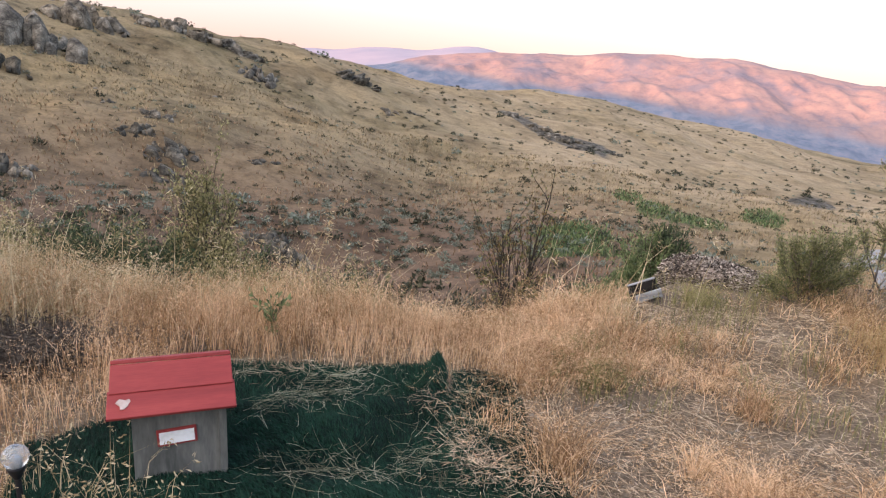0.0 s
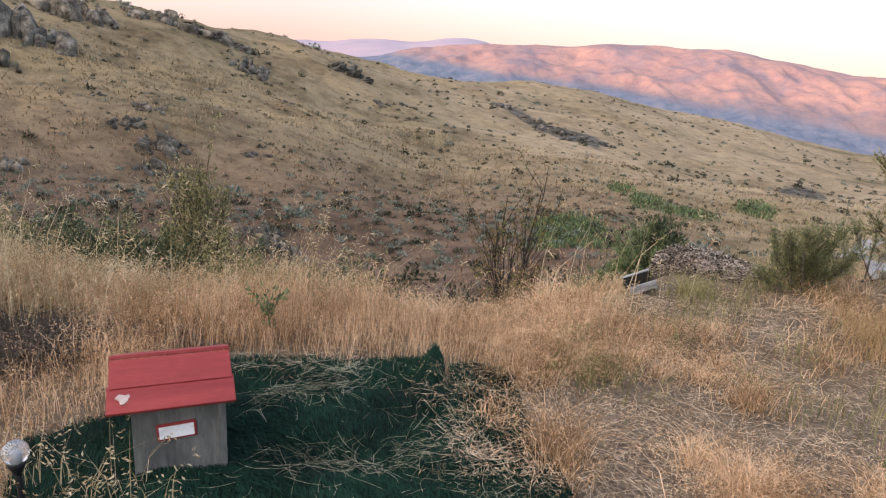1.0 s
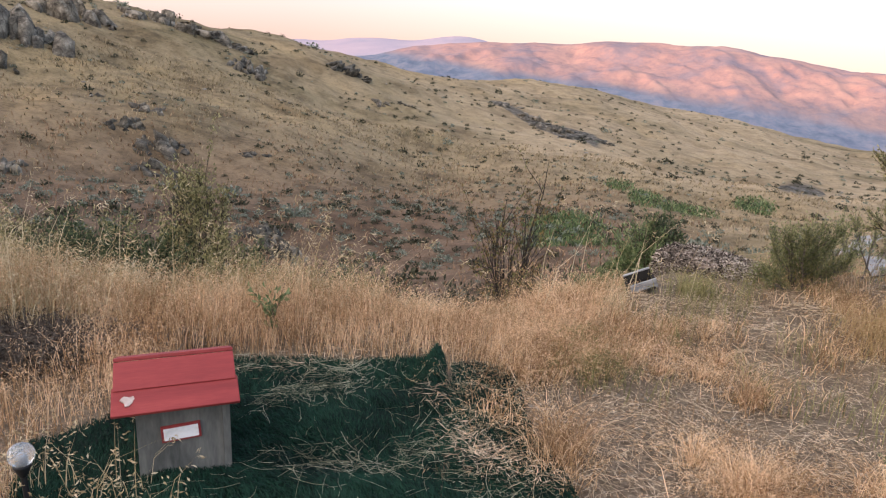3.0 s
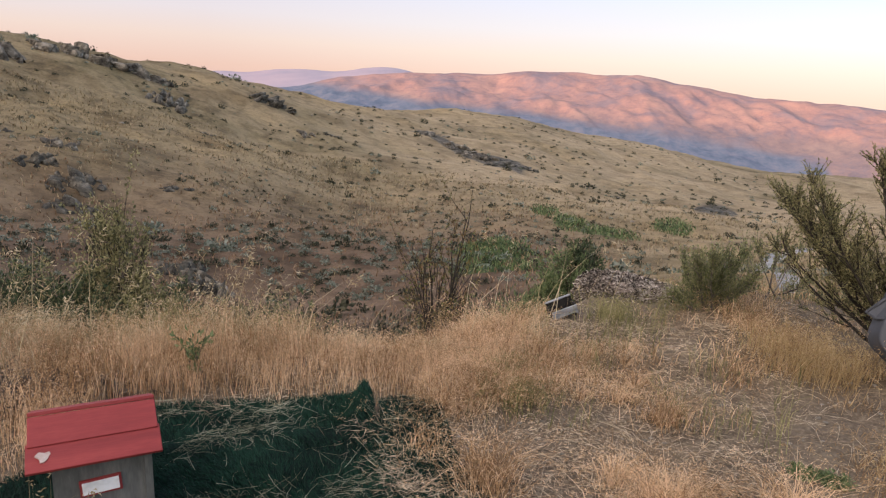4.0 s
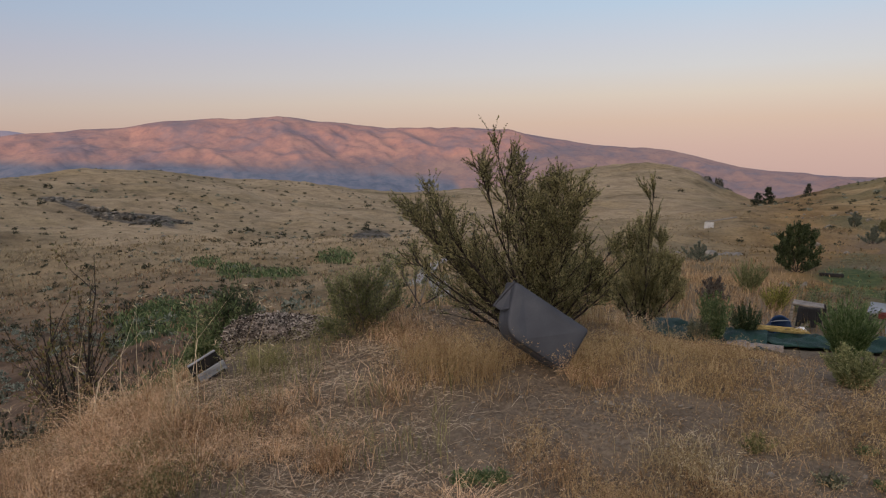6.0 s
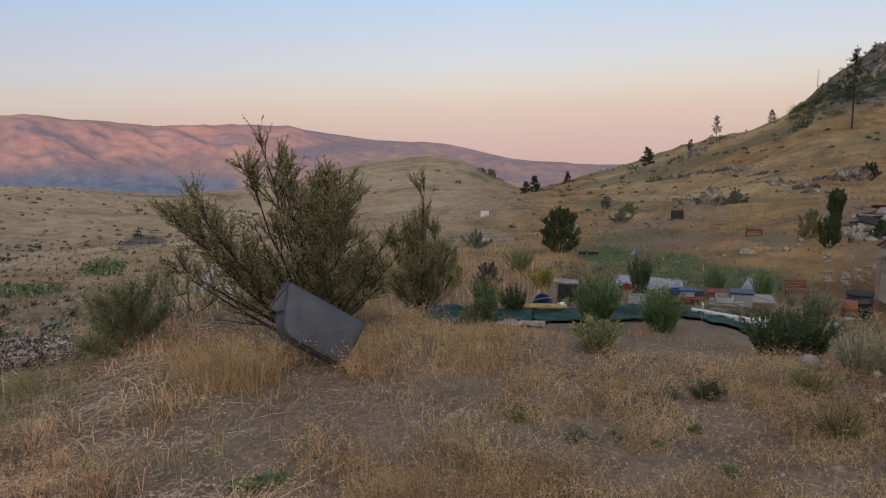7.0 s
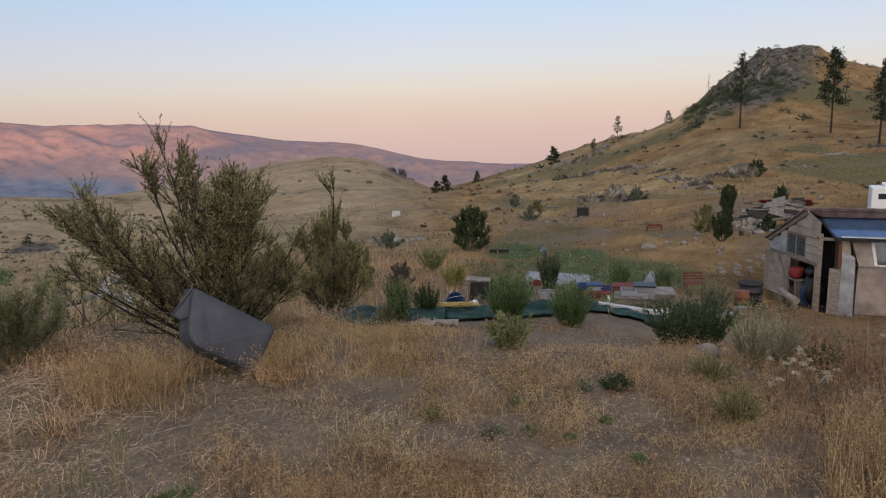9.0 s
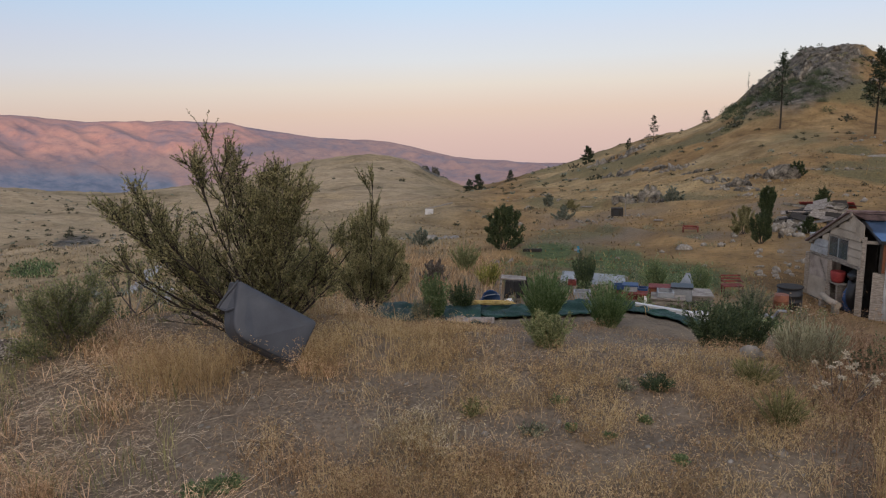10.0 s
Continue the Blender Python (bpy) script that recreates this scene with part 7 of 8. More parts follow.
for k, (az, r, w, h, d, n, mt) in enumerate((
        (-30.4, 116, 13, 11, 7, 8, M_ROCK), (-27.0, 138, 12, 8, 6, 6, M_ROCK), (-21.0, 150, 14, 6.5, 6, 8, M_ROCK), (-17.2, 150, 9, 3.6, 5, 6, M_ROCK), (-15.3, 138, 6, 3.5, 5, 6, M_ROCK),
        (-7.7, 163, 10, 3.4, 6, 7, M_DARKROCK), (-5.1, 145, 3.4, 2.4, 2.6, 4, M_ROCK), (-21.6, 76, 5.0, 2.4, 3.5, 7, M_DARKROCK), (-22.1, 70, 4.0, 1.8, 3.0, 5, M_DARKROCK), (-24.0, 82, 4.0, 2.0, 3, 5, M_DARKROCK),
        (-22.4, 88, 3.4, 2.0, 2.4, 3, M_ROCK), (-14.6, 48.5, 3.0, 2.2, 2.6, 7, M_DARKROCK), (-13.3, 45, 3.0, 2.4, 2.4, 7, M_ROCK), (-12.4, 43, 2.2, 2.0, 2, 5, M_DARKROCK), (4.6, 182, 9, 1.8, 5, 6, M_ROCK), (6.6, 172, 9, 2.0, 6, 6, M_ROCK), (7.6, 166, 4.5, 2.6, 3, 4, M_ROCK),
        (9.0, 162, 9, 2.4, 6, 6, M_DARKROCK), (11.0, 157, 10, 3.4, 7, 8, M_DARKROCK), (27.6, 136, 8, 1.4, 7, 8, M_DARKROCK), (-32.1, 66, 4.5, 3.0, 3, 6, M_ROCK), (-31.8, 104, 5, 3.4, 4, 5, M_DARKROCK), (-15.0, 78, 2.8, 0.9, 1.5, 4, M_DARKROCK),
        (-3.2, 150, 3, 1.3, 2.5, 4, M_DARKROCK), (13.2, 152, 4, 1.6, 3, 4, M_DARKROCK), (-26.0, 96, 2.4, 1.0, 1.5, 3, M_ROCK), (-12.8, 120, 2.6, 1.4, 2, 4, M_ROCK),
        (70.5, 84, 5.2, 2.9, 3, 8, M_ROCK), (69.5, 87, 2.6, 2.0, 2, 5, M_DARKROCK), (71.5, 82, 2.6, 1.3, 2, 4, M_ROCK), (68.9, 152, 6.5, 2.4, 3, 6, M_ROCK), (70.3, 149, 6.0, 2.6, 3, 6, M_ROCK), (71.6, 148, 5.0, 2.4, 3, 5, M_ROCK), (73.4, 130, 6.0, 2.0, 3, 6, M_STONE), (74.6, 119, 4.5, 1.7, 2.5, 5, M_ROCK),
        (75.4, 102, 3.6, 1.2, 2, 4, M_STONE), (76.1, 94, 3.4, 1.4, 2, 5, M_ROCK), (77.1, 88.5, 4.4, 2.0, 2.4, 6, M_ROCK), (77.9, 85, 3.4, 1.5, 2, 5, M_ROCK), (78.4, 82, 2.6, 0.9, 1.6, 3, M_STONE), (79.2, 94, 6.0, 1.7, 3, 7, M_ROCK), (67.6, 178, 6.5, 2.4, 4, 5, M_STONE), (68.6, 179, 6.0, 2.6, 4, 5, M_ROCK), (69.7, 178, 7.0, 3.0, 4, 6, M_ROCK), (70.3, 185, 5.0, 2.4, 4, 5, M_ROCK),
        (86.5, 110, 7, 0.9, 3, 6, M_STONE), (76.0, 165, 3.0, 1.8, 2, 3, M_STONE), (53.6, 46, 4.0, 0.7, 2, 6, M_STONE), (88.5, 120, 5, 1.0, 3, 5, M_ROCK),
        (79.4, 200, 9, 3.8, 7, 8, M_ROCK), (81.2, 208, 11, 3.2, 8, 9, M_DARKROCK), (83.3, 212, 12, 3.0, 8, 8, M_ROCK), (85.0, 214, 8, 2.4, 6, 6, M_ROCK), (82.2, 196, 10, 5.2, 8, 8, M_ROCK), (78.8, 188, 8, 4.5, 6, 7, M_DARKROCK), (80.8, 186, 9, 5, 6, 8, M_ROCK), (84.3, 204, 7, 3.4, 5, 5, M_ROCK), (80.6, 200, 8, 3.0, 6, 5, M_DARKROCK), (86.4, 190, 6, 1.8, 4, 5, M_ROCK), (54.4, 345, 12, 7, 6, 6, M_DARKROCK))):
    outcrop("rock_outcrop", "dark weathered rock outcrop breaking through the dry slope" if mt is M_DARKROCK else "grey fractured rock outcrop breaking through the dry slope", az, r, w, h, d, n, 900 + k, mt, group="rock outcrops", chunk=1.0 if k < 12 else (1.1 if k < 27 else 0.62), dense=4.2 if k < 12 else (2.8 if k < 27 else 4.0))


def pine(az, r, height, label, seed, sparse=1.0, low=0.35, width=0.19, needle=1.35):
    rng = np.random.default_rng(seed)
    p = polar(az, r, -0.1)
    ob = thing("pine_tree", p, label, "pine tree", "pines on the ridge")
    t = np.linspace(0, 1, 8)[:, None]
    lean = rng.normal(size=2) * 0.015 * height
    trunk = np.concatenate([lean[None] * t ** 2, t * height], 1)
    V, F = tubes([trunk], [np.linspace(0.014 * height, 0.002 * height, 8)], 8)
    part("trunk", mesh_from("trunk", V, F), M_DARKBARK, ob)
    paths, radii, pts, dirs = [], [], [], []
    n = int(46 * sparse) + 8
    for i in range(n):
        f = low + (1 - low) * (i + rng.random()) / n
        a = rng.uniform(0, 6.28)
        L = height * width * (1.15 - 0.95 * (f - low) / (1 - low)) * rng.uniform(0.45, 1.1)
        d = np.array([math.cos(a), math.sin(a), rng.uniform(-0.1, 0.45)])
        s = np.array([lean[0] * f * f, lean[1] * f * f, f * height])
        q = s + d * L * np.linspace(0, 1, 5)[:, None] + np.array([0, 0, 1]) * (np.linspace(0, 1, 5)[:, None] ** 2) * L * 0.15
        paths.append(q)
        radii.append(np.linspace(0.006, 0.002, 5) * height * 0.6)
        k = int(48 * sparse)
        u = rng.uniform(0.3, 1.05, (k, 1))
        pts.append(s + d * L * u + rng.normal(size=(k, 3)) * height * 0.018)
        dirs.append(np.tile(d, (k, 1)) + rng.normal(size=(k, 3)) * 0.8)
    V, F = tubes(paths, radii, 4)
    tagged(part("boughs", mesh_from("boughs", V, F), M_BARK, ob), kind="stuff")
    pts, dirs = np.concatenate(pts), np.concatenate(dirs)
    m = len(pts)
    V, F = leaves(pts, dirs, rng.uniform(0.022, 0.045, m) * height * needle, rng.uniform(0.007, 0.013, m) * height * needle, rng)
    part("crown", mesh_from("crown", V, F, False), M_NEEDLE, ob)


pine(80.25, 152, 14.0, "tall thin pine with a bare dead top", 1, 0.62, 0.32, 0.14, 1.15)
pine(86.15, 142, 14.0, "tall full dark pine on the slope", 2, 0.95, 0.32, 0.18, 1.15)
pine(89.1, 120, 11.8, "dark pine at the edge of the slope", 3, 0.95, 0.30, 0.18, 1.15)
pine(71.5, 205, 7.2, "slender young pine on the skyline", 4, 0.55, 0.36, 0.24, 1.4)
pine(66.6, 205, 4.8, "bushy dark pine on the skyline", 5, 1.2, 0.03, 0.50, 2.4)
pine(57.2, 205, 4.2, "bushy dark pine in the saddle", 6, 1.1, 0.03, 0.50, 2.4)
pine(57.9, 210, 5.0, "dark pine in the saddle", 7, 1.1, 0.03, 0.42, 2.4)
pine(60.5, 215, 3.2, "small pine in the saddle", 8, 1.0, 0.03, 0.42, 2.4)
pine(78.0, 198, 6.0, "thin dead snag on the ridge", 9, 0.12, 0.3, 0.05)
pine(69.7, 205, 3.0, "small dark pine on the skyline", 10, 0.8, 0.05, 0.4, 2.2)
pine(75.2, 195, 3.2, "small dark pine on the skyline", 11, 0.8, 0.05, 0.4, 2.2)
pine(86.9, 170, 7.0, "thin dead snag on the slope", 13, 0.12, 0.3, 0.05)


def yarrow(az, r, h, seed):
    rng = np.random.default_rng(seed)
    ob = thing("yarrow", polar(az, r), "dried yarrow with flat cream flower heads", "flower", "dried yarrow")
    stems, heads_v = [], []
    for i in range(6):
        a, L = rng.uniform(0, 6.28), h * rng.uniform(0.5, 0.9)
        e = np.array([math.cos(a) * 0.12, math.sin(a) * 0.12, L])
        stems.append(np.linspace(0, 1, 5)[:, None] * e)
        c = rng.normal(size=(70, 3)) * np.array([0.009, 0.009, 0.003]) + e
        heads_v.append(c)
    V, F = tubes(stems, np.full((6, 5), 0.0022), 4)
    tagged(part("stalk", mesh_from("stalk", V, F), M_TWIG, ob), kind="stuff")
    c = np.concatenate(heads_v)
    V, F = leaves(c, rng.normal(size=c.shape) * np.array([1, 1, 0.3]), np.full(len(c), 0.012), np.full(len(c), 0.008), rng)
    tagged(part("bloom", mesh_from("bloom", V, F, False), M_PETAL, ob), kind="stuff")


for k, (az, r, h) in enumerate(((81.9, 16.4, 0.62), (82.4, 16.8, 0.66), (82.9, 16.5, 0.60), (83.3, 16.9, 0.52), (84.0, 4.55, 0.26), (84.8, 4.45, 0.28), (85.6, 4.65, 0.29), (90.6, 6.2, 0.42))):
    yarrow(az, r, h, 300 + k)


# ---------------------------------------------------------------- grass, the nearest densest
def keep_where(x, y, density):
    ok = RNG.random(len(x)) < density
    return x[ok], y[ok]


def clumped(x, y, scale, seed, low=-0.2, high=0.6):
    return np.clip((fbm(x / scale, y / scale, 3, seed) - low) / (high - low), 0, 1)


def off_turf(x, y):
    return ~(inside(x, y, TURF_MAIN) | inside(x, y, TURF_SIDE)) & (np.hypot(x + 0.94, y - 2.40) > 0.25) & (np.hypot(x - 3.1, y - 3.42) > 0.22) & (np.hypot(x - 1.58, y - 5.03) > 0.22) & (np.hypot(x - 2.14, y - 5.45) > 0.42)


def stand(name, label, x, y, height, width, lean, mat, head=0.0, head_count=6, head_width=0.004, droop=0.5, heading=None):
    p = on_ground(x, y, -0.004)
    n = len(p)
    turn = RNG.uniform(0, 6.28, n) if heading is None else heading + RNG.normal(size=n) * 0.9
    V, F, tip, out = blades(p, height, width, lean, turn, droop)
    chunks = [(V, F)]
    if head:
        chunks.append(heads(tip, out, head, head_count, 0.35, head_width))
    V, F = join(chunks)
    single(name, mesh_from(name, V, F, False), mat, label, "grass", kind="stuff")


def grasses():
    # dense cheatgrass on the bank behind the turf and left of the house
    x, y = scatter(60000, -46, 14, 2.0, 5.6)
    r = np.hypot(x, y)
    d = np.clip((r - 3.15) / 0.4, 0, 1) * np.where(x < -1.25, 1, np.clip((y - 3.24) / 0.1, 0, 1)) + np.where(x < -1.22, 0.6, 0)
    d *= 0.55 + 0.45 * clumped(x, y, 0.35, 301)
    x, y = keep_where(x, y, np.clip(d, 0, 1) * off_turf(x, y) * (1 - 0.98 * np.exp(-(((x + 2.1) ** 2 + (y - 3.2) ** 2) / 0.22) ** 2)))
    n = len(x)
    h = RNG.uniform(0.14, 0.34, n) * (0.70 + 0.45 * clumped(x, y, 0.6, 302)) * np.clip(0.95 - 0.055 * np.degrees(np.arctan2(x, y)), 0.45, 1.0) * np.where((x < -1.3) & (y < 3.0), 0.62, 1.0)
    stand("cheatgrass_bank", "dense orange-tan cheatgrass with drooping seed heads on the bank", x, y, h, np.full(n, 0.0030), RNG.uniform(0.05, 0.60, n), M_STRAW, 0.024, 5, 0.0021)
    # paler, stiffer grass at the brow
    x, y = scatter(30000, -46, 16, 3.9, 7.0)
    x, y = keep_where(x, y, off_turf(x, y) * np.interp(np.degrees(np.arctan2(x, y)), [-20, -5], [1.0, 0.65]))
    n = len(x)
    az = np.degrees(np.arctan2(x, y))
    stand("pale_grass_brow", "pale straw grass along the brow of the bank", x, y, RNG.uniform(0.20, 0.50, n) * (0.6 + 0.6 * clumped(x, y, 0.5, 305)) * np.interp(az, [-30, -18, -12, 0, 8], [1.45, 1.25, 1.0, 0.55, 0.34]), np.full(n, 0.0035), RNG.uniform(0.05, 0.45, n), M_PALE, 0.03, 4, 0.004)
    x, y = scatter(5200, -20, -5, 4.4, 6.5)
    n = len(x)
    stand("green_grass_brow", "greenish upright grass with seed spikes at the brow", x, y, RNG.uniform(0.35, 0.62, n), np.full(n, 0.004), RNG.uniform(0.02, 0.25, n), M_GREENGRASS, 0.022, 5, 0.005, 0.2)
    # tall single oat stalks
    x, y = scatter(90, -34, -8, 3.7, 4.8)
    x2, y2 = scatter(26, -8, 22, 3.9, 5.0)
    x, y = np.concatenate([x, x2]), np.concatenate([y, y2])
    x, y = keep_where(x, y, off_turf(x, y) * 1.0)
    n = len(x)
    stand("oat_stalks", "tall pale oat stalks leaning over the bank", x, y, RNG.uniform(0.45, 0.85, n), np.full(n, 0.0046), RNG.uniform(0.1, 0.5, n), M_PALE, 0.05, 10, 0.005, 0.35, heading=0.2)
    # oats in front of the toy house
    x, y = RNG.uniform(-1.60, -0.85, 230), RNG.uniform(1.75, 2.20, 230)
    ok = (np.hypot(x + 1.345, y - 2.03) > 0.08) & ~((np.abs(x + 1.29) < 0.11) & (y < 2.05))
    x, y = keep_where(x, y, ok * np.clip((-0.82 - x) / 0.35, 0.12, 1))
    n = len(x)
    stand("oats_by_house", "dry oats with pale spikelets before the small house", x, y, RNG.uniform(0.10, 0.30, n), np.full(n, 0.003), RNG.uniform(0.15, 0.8, n), M_PALE, 0.027, 5, 0.0062, 0.35)
    # reddish tufts and flattened straw to the right of the turf
    x, y = scatter(60000, 8, 52, 1.9, 6.6)
    a, r = np.degrees(np.arctan2(x, y)), np.hypot(x, y)
    d = 0.04 + 0.96 * clumped(x, y, 0.42, 311, 0.02, 0.5)
    d *= (1 - 0.97 * in_patch(x, y, 17.5, 2.75, 8.5, 0.72)) * np.clip(1.1 - (a - 15) / 30, 0.08, 1) * (1 - 0.8 * in_patch(x, y, 21.5, 5.3, 6, 0.9))
    d = np.where(r > 4.6, d * 0.6, d)
    x, y = keep_where(x, y, np.clip(d, 0, 1) * off_turf(x, y))
    n = len(x)
    a = np.degrees(np.arctan2(x, y))
    h = RNG.uniform(0.08, 0.24, n) * (0.55 + 0.7 * clumped(x, y, 0.5, 312)) * np.clip(1.2 - (a - 10) / 60, 0.45, 1.2)
    dull = RNG.random(n) < np.clip((a - 26) / 10, 0, 1)
    h = h * np.where(dull, 0.6, 1.0) * (1 - 0.6 * in_patch(x, y, 21.5, 5.1, 5.5, 1.0))
    some = ~dull | (RNG.random(n) < 0.6)
    x, y, h, dull = x[some], y[some], h[some], dull[some]
    for pick, mat, lab in ((~dull, M_STRAW, "reddish cheatgrass tufts between straw and bare soil"), (dull, M_DULL, "dull tan grass tufts on trodden soil")):
        m = int(pick.sum())
        stand("cheatgrass_tufts", lab, x[pick], y[pick], h[pick], np.full(m, 0.0044), RNG.uniform(0.2, 1.1, m), mat, 0.026, 6, 0.0023)
    # rank tufts beside the turf's corner
    for cx, cy, k, hh in ((0.56, 2.62, 260, 0.30), (0.42, 3.22, 200, 0.26), (1.25, 2.35, 300, 0.26), (0.80, 3.45, 300, 0.26), (1.6, 3.2, 260, 0.22), (1.75, 2.3, 260, 0.26), (0.30, 2.82, 110, 0.26), (0.52, 2.46, 130, 0.30)):
        x, y = cx + RNG.normal(size=k) * 0.06, cy + RNG.normal(size=k) * 0.05
        stand("grass_tuft", "spreading tuft of orange straw at the turf's edge", x, y, RNG.uniform(0.5, 1.0, k) * hh, np.full(k, 0.0034), RNG.uniform(0.2, 1.3, k), M_STRAW, 0.022, 4, 0.0028)
    # separate tufts that spread from their crowns
    cx, cy = scatter(330, 7, 50, 1.95, 6.2)
    keep = off_turf(cx, cy) & (in_patch(cx, cy, 17.5, 2.75, 8.5, 0.72) < 0.2) & (in_patch(cx, cy, 21.5, 5.3, 6, 0.9) < 0.3) & (RNG.random(330) < np.clip(0.85 - (np.degrees(np.arctan2(cx, cy)) - 12) / 18, 0.03, 1))
    cx, cy = np.concatenate([cx[keep], [1.18, 1.24, 1.30, 1.36, 1.42, 1.50, 1.12, 0.93, 1.05]]), np.concatenate([cy[keep], [2.32, 2.50, 2.42, 2.26, 2.34, 2.52, 2.62, 3.35, 3.5]])
    count = RNG.integers(40, 130, len(cx))
    who = np.repeat(np.arange(len(cx)), count)
    turn = RNG.uniform(0, 6.28, len(who))
    off = np.abs(RNG.normal(size=len(who))) * 0.035
    x, y = cx[who] + np.cos(turn) * off, cy[who] + np.sin(turn) * off
    big = RNG.uniform(0.10, 0.27, len(cx)) * np.clip(1.15 - np.hypot(cx, cy) / 14, 0.6, 1)
    p = on_ground(x, y, -0.004)
    V, F, tip, out = blades(p, big[who] * RNG.uniform(0.55, 1.0, len(who)), np.full(len(who), 0.0034), RNG.uniform(0.15, 1.15, len(who)), turn + RNG.normal(size=len(who)) * 0.35, 0.55)
    V, F = join([(V, F), heads(tip, out, 0.030, 6, 0.30, 0.0024)])
    single("cheatgrass_crowns", mesh_from("cheatgrass_crowns", V, F, False), M_STRAW, "spreading tufts of orange cheatgrass with nodding heads", "grass", kind="stuff")
    # matted straw on the side strip of the turf
    for cx, cy, k, sp in ((0.20, 2.50, 240, 0.06), (0.14, 2.66, 120, 0.05), (0.32, 2.42, 160, 0.07), (0.46, 2.36, 120, 0.06), (-0.02, 2.84, 70, 0.05), (-0.70, 3.20, 130, 0.10)):
        x, y = cx + RNG.normal(size=k) * sp, cy + RNG.normal(size=k) * sp
        p = np.stack([x, y, turf_height(x, y) + 0.012 + RNG.uniform(0, 0.035, k)], 1)
        V, F = leaves(p, RNG.normal(size=(k, 3)) * np.array([1, 1, 0.25]), RNG.uniform(0.02, 0.09, k), RNG.uniform(0.002, 0.0045, k))
        single("straw_mat", mesh_from("straw_mat", V, F, False), M_LITTER, "matted bleached straw lying on the green turf", "straw", kind="stuff")
    # greenish-yellow living tufts
    x, y = scatter(4200, 8, 36, 3.2, 6.6)
    x, y = keep_where(x, y, clumped(x, y, 0.35, 330, 0.25, 0.6) * off_turf(x, y))
    n = len(x)
    stand("living_grass", "yellow-green bunches of living grass", x, y, RNG.uniform(0.10, 0.26, n), np.full(n, 0.004), RNG.uniform(0.05, 0.5, n), M_GREENGRASS)
    # sparse short grass over the open ground on the right
    x, y = scatter(78000, 40, 112, 1.7, 7.2)
    d = 0.14 + 0.86 * clumped(x, y, 0.45, 321, -0.10, 0.5)
    d *= (1 - 0.97 * in_patch(x, y, 68, 6.0, 12, 1.35)) * (1 - 0.8 * in_patch(x, y, 45, 4.1, 7, 0.5))
    x, y = keep_where(x, y, np.clip(d, 0, 1) * off_turf(x, y))
    n = len(x)
    h = RNG.uniform(0.03, 0.11, n) * (0.4 + 0.9 * clumped(x, y, 0.6, 322))
    stand("short_grass", "short sparse tan grass over trodden soil", x, y, h, np.full(n, 0.0030), RNG.uniform(0.3, 1.3, n), M_DULL, 0.020, 3, 0.0050)
    x, y = scatter(30000, 42, 86, 2.3, 5.6)
    x, y = keep_where(x, y, clumped(x, y, 0.35, 325, 0.0, 0.5) * (1 - 0.97 * in_patch(x, y, 68, 6.0, 12, 1.35)))
    n = len(x)
    stand("golden_grass", "short golden grass patches over trodden soil", x, y, RNG.uniform(0.03, 0.11, n), np.full(n, 0.0032), RNG.uniform(0.2, 1.2, n), M_GOLD, 0.018, 3, 0.0045)
    # bunches round the tray and along the soil's edge
    for az, r, k, s, hh, mt in ((36.5, 4.7, 620, 0.16, 0.36, M_GOLD), (33.5, 5.0, 320, 0.14, 0.26, M_DULL), (45.8, 4.75, 420, 0.12, 0.24, M_GOLD), (50.5, 5.0, 420, 0.28, 0.20, M_GOLD), (40.0, 4.75, 300, 0.16, 0.20, M_GOLD),
                                (57.0, 4.9, 260, 0.24, 0.16, M_GOLD), (47.5, 6.2, 420, 0.3, 0.22, M_GOLD), (42.0, 6.3, 600, 0.3, 0.30, M_PALE), (75.0, 5.0, 220, 0.15, 0.12, M_GOLD), (50.5, 3.1, 420, 0.13, 0.13, M_DULL), (25.0, 5.8, 800, 0.25, 0.22, M_GREENGRASS), (44.8, 3.4, 200, 0.1, 0.12, M_DULL),
                                (21.0, 5.15, 300, 0.10, 0.20, M_GREENGRASS), (13.8, 3.45, 240, 0.09, 0.18, M_GREENGRASS), (12.6, 3.7, 160, 0.07, 0.18, M_GREENGRASS), (61.0, 3.3, 320, 0.14, 0.12, M_DULL), (54.0, 3.6, 300, 0.12, 0.15, M_PALE)):
        c = polar(az, r)
        x, y = c.x + RNG.normal(size=k) * s, c.y + RNG.normal(size=k) * s
        x, y = keep_where(x, y, off_turf(x, y) * 1.0)
        k = len(x)
        stand("bunch_grass", "bunch of tall dry grass on trodden ground", x, y, RNG.uniform(0.45, 1.0, k) * hh, np.full(k, 0.0036), RNG.uniform(0.1, 0.8, k), mt, 0.022, 4, 0.004)
    # tall dry weeds towards the shed
    x, y = scatter(16000, 80.5, 108, 3.3, 9.0)
    d = np.clip((np.degrees(np.arctan2(x, y)) - 80) / 6, 0, 1) * (0.25 + 0.75 * clumped(x, y, 0.6, 341, -0.3, 0.4))
    x, y = keep_where(x, y, d)
    n = len(x)
    stand("tall_dry_weeds", "tall brown dry weeds and grasses towards the shed", x, y, RNG.uniform(0.15, 0.42, n) * (0.5 + 0.7 * clumped(x, y, 0.8, 342)) * np.clip((np.hypot(x, y) - 2.2) / 2.5, 0.4, 1.2), np.full(n, 0.0042), RNG.uniform(0.05, 0.6, n), M_RUSSET, 0.03, 4, 0.005)
    x, y = scatter(2200, 86.5, 100, 2.9, 4.4)
    n = len(x)
    stand("straw_clump", "clump of upright orange straw", x, y, RNG.uniform(0.14, 0.30, n), np.full(n, 0.004), RNG.uniform(0.02, 0.35, n), M_GOLD, 0.02, 3, 0.004)
    # field grass further out
    x, y = scatter(52000, -42, 104, 7.0, 30.0)
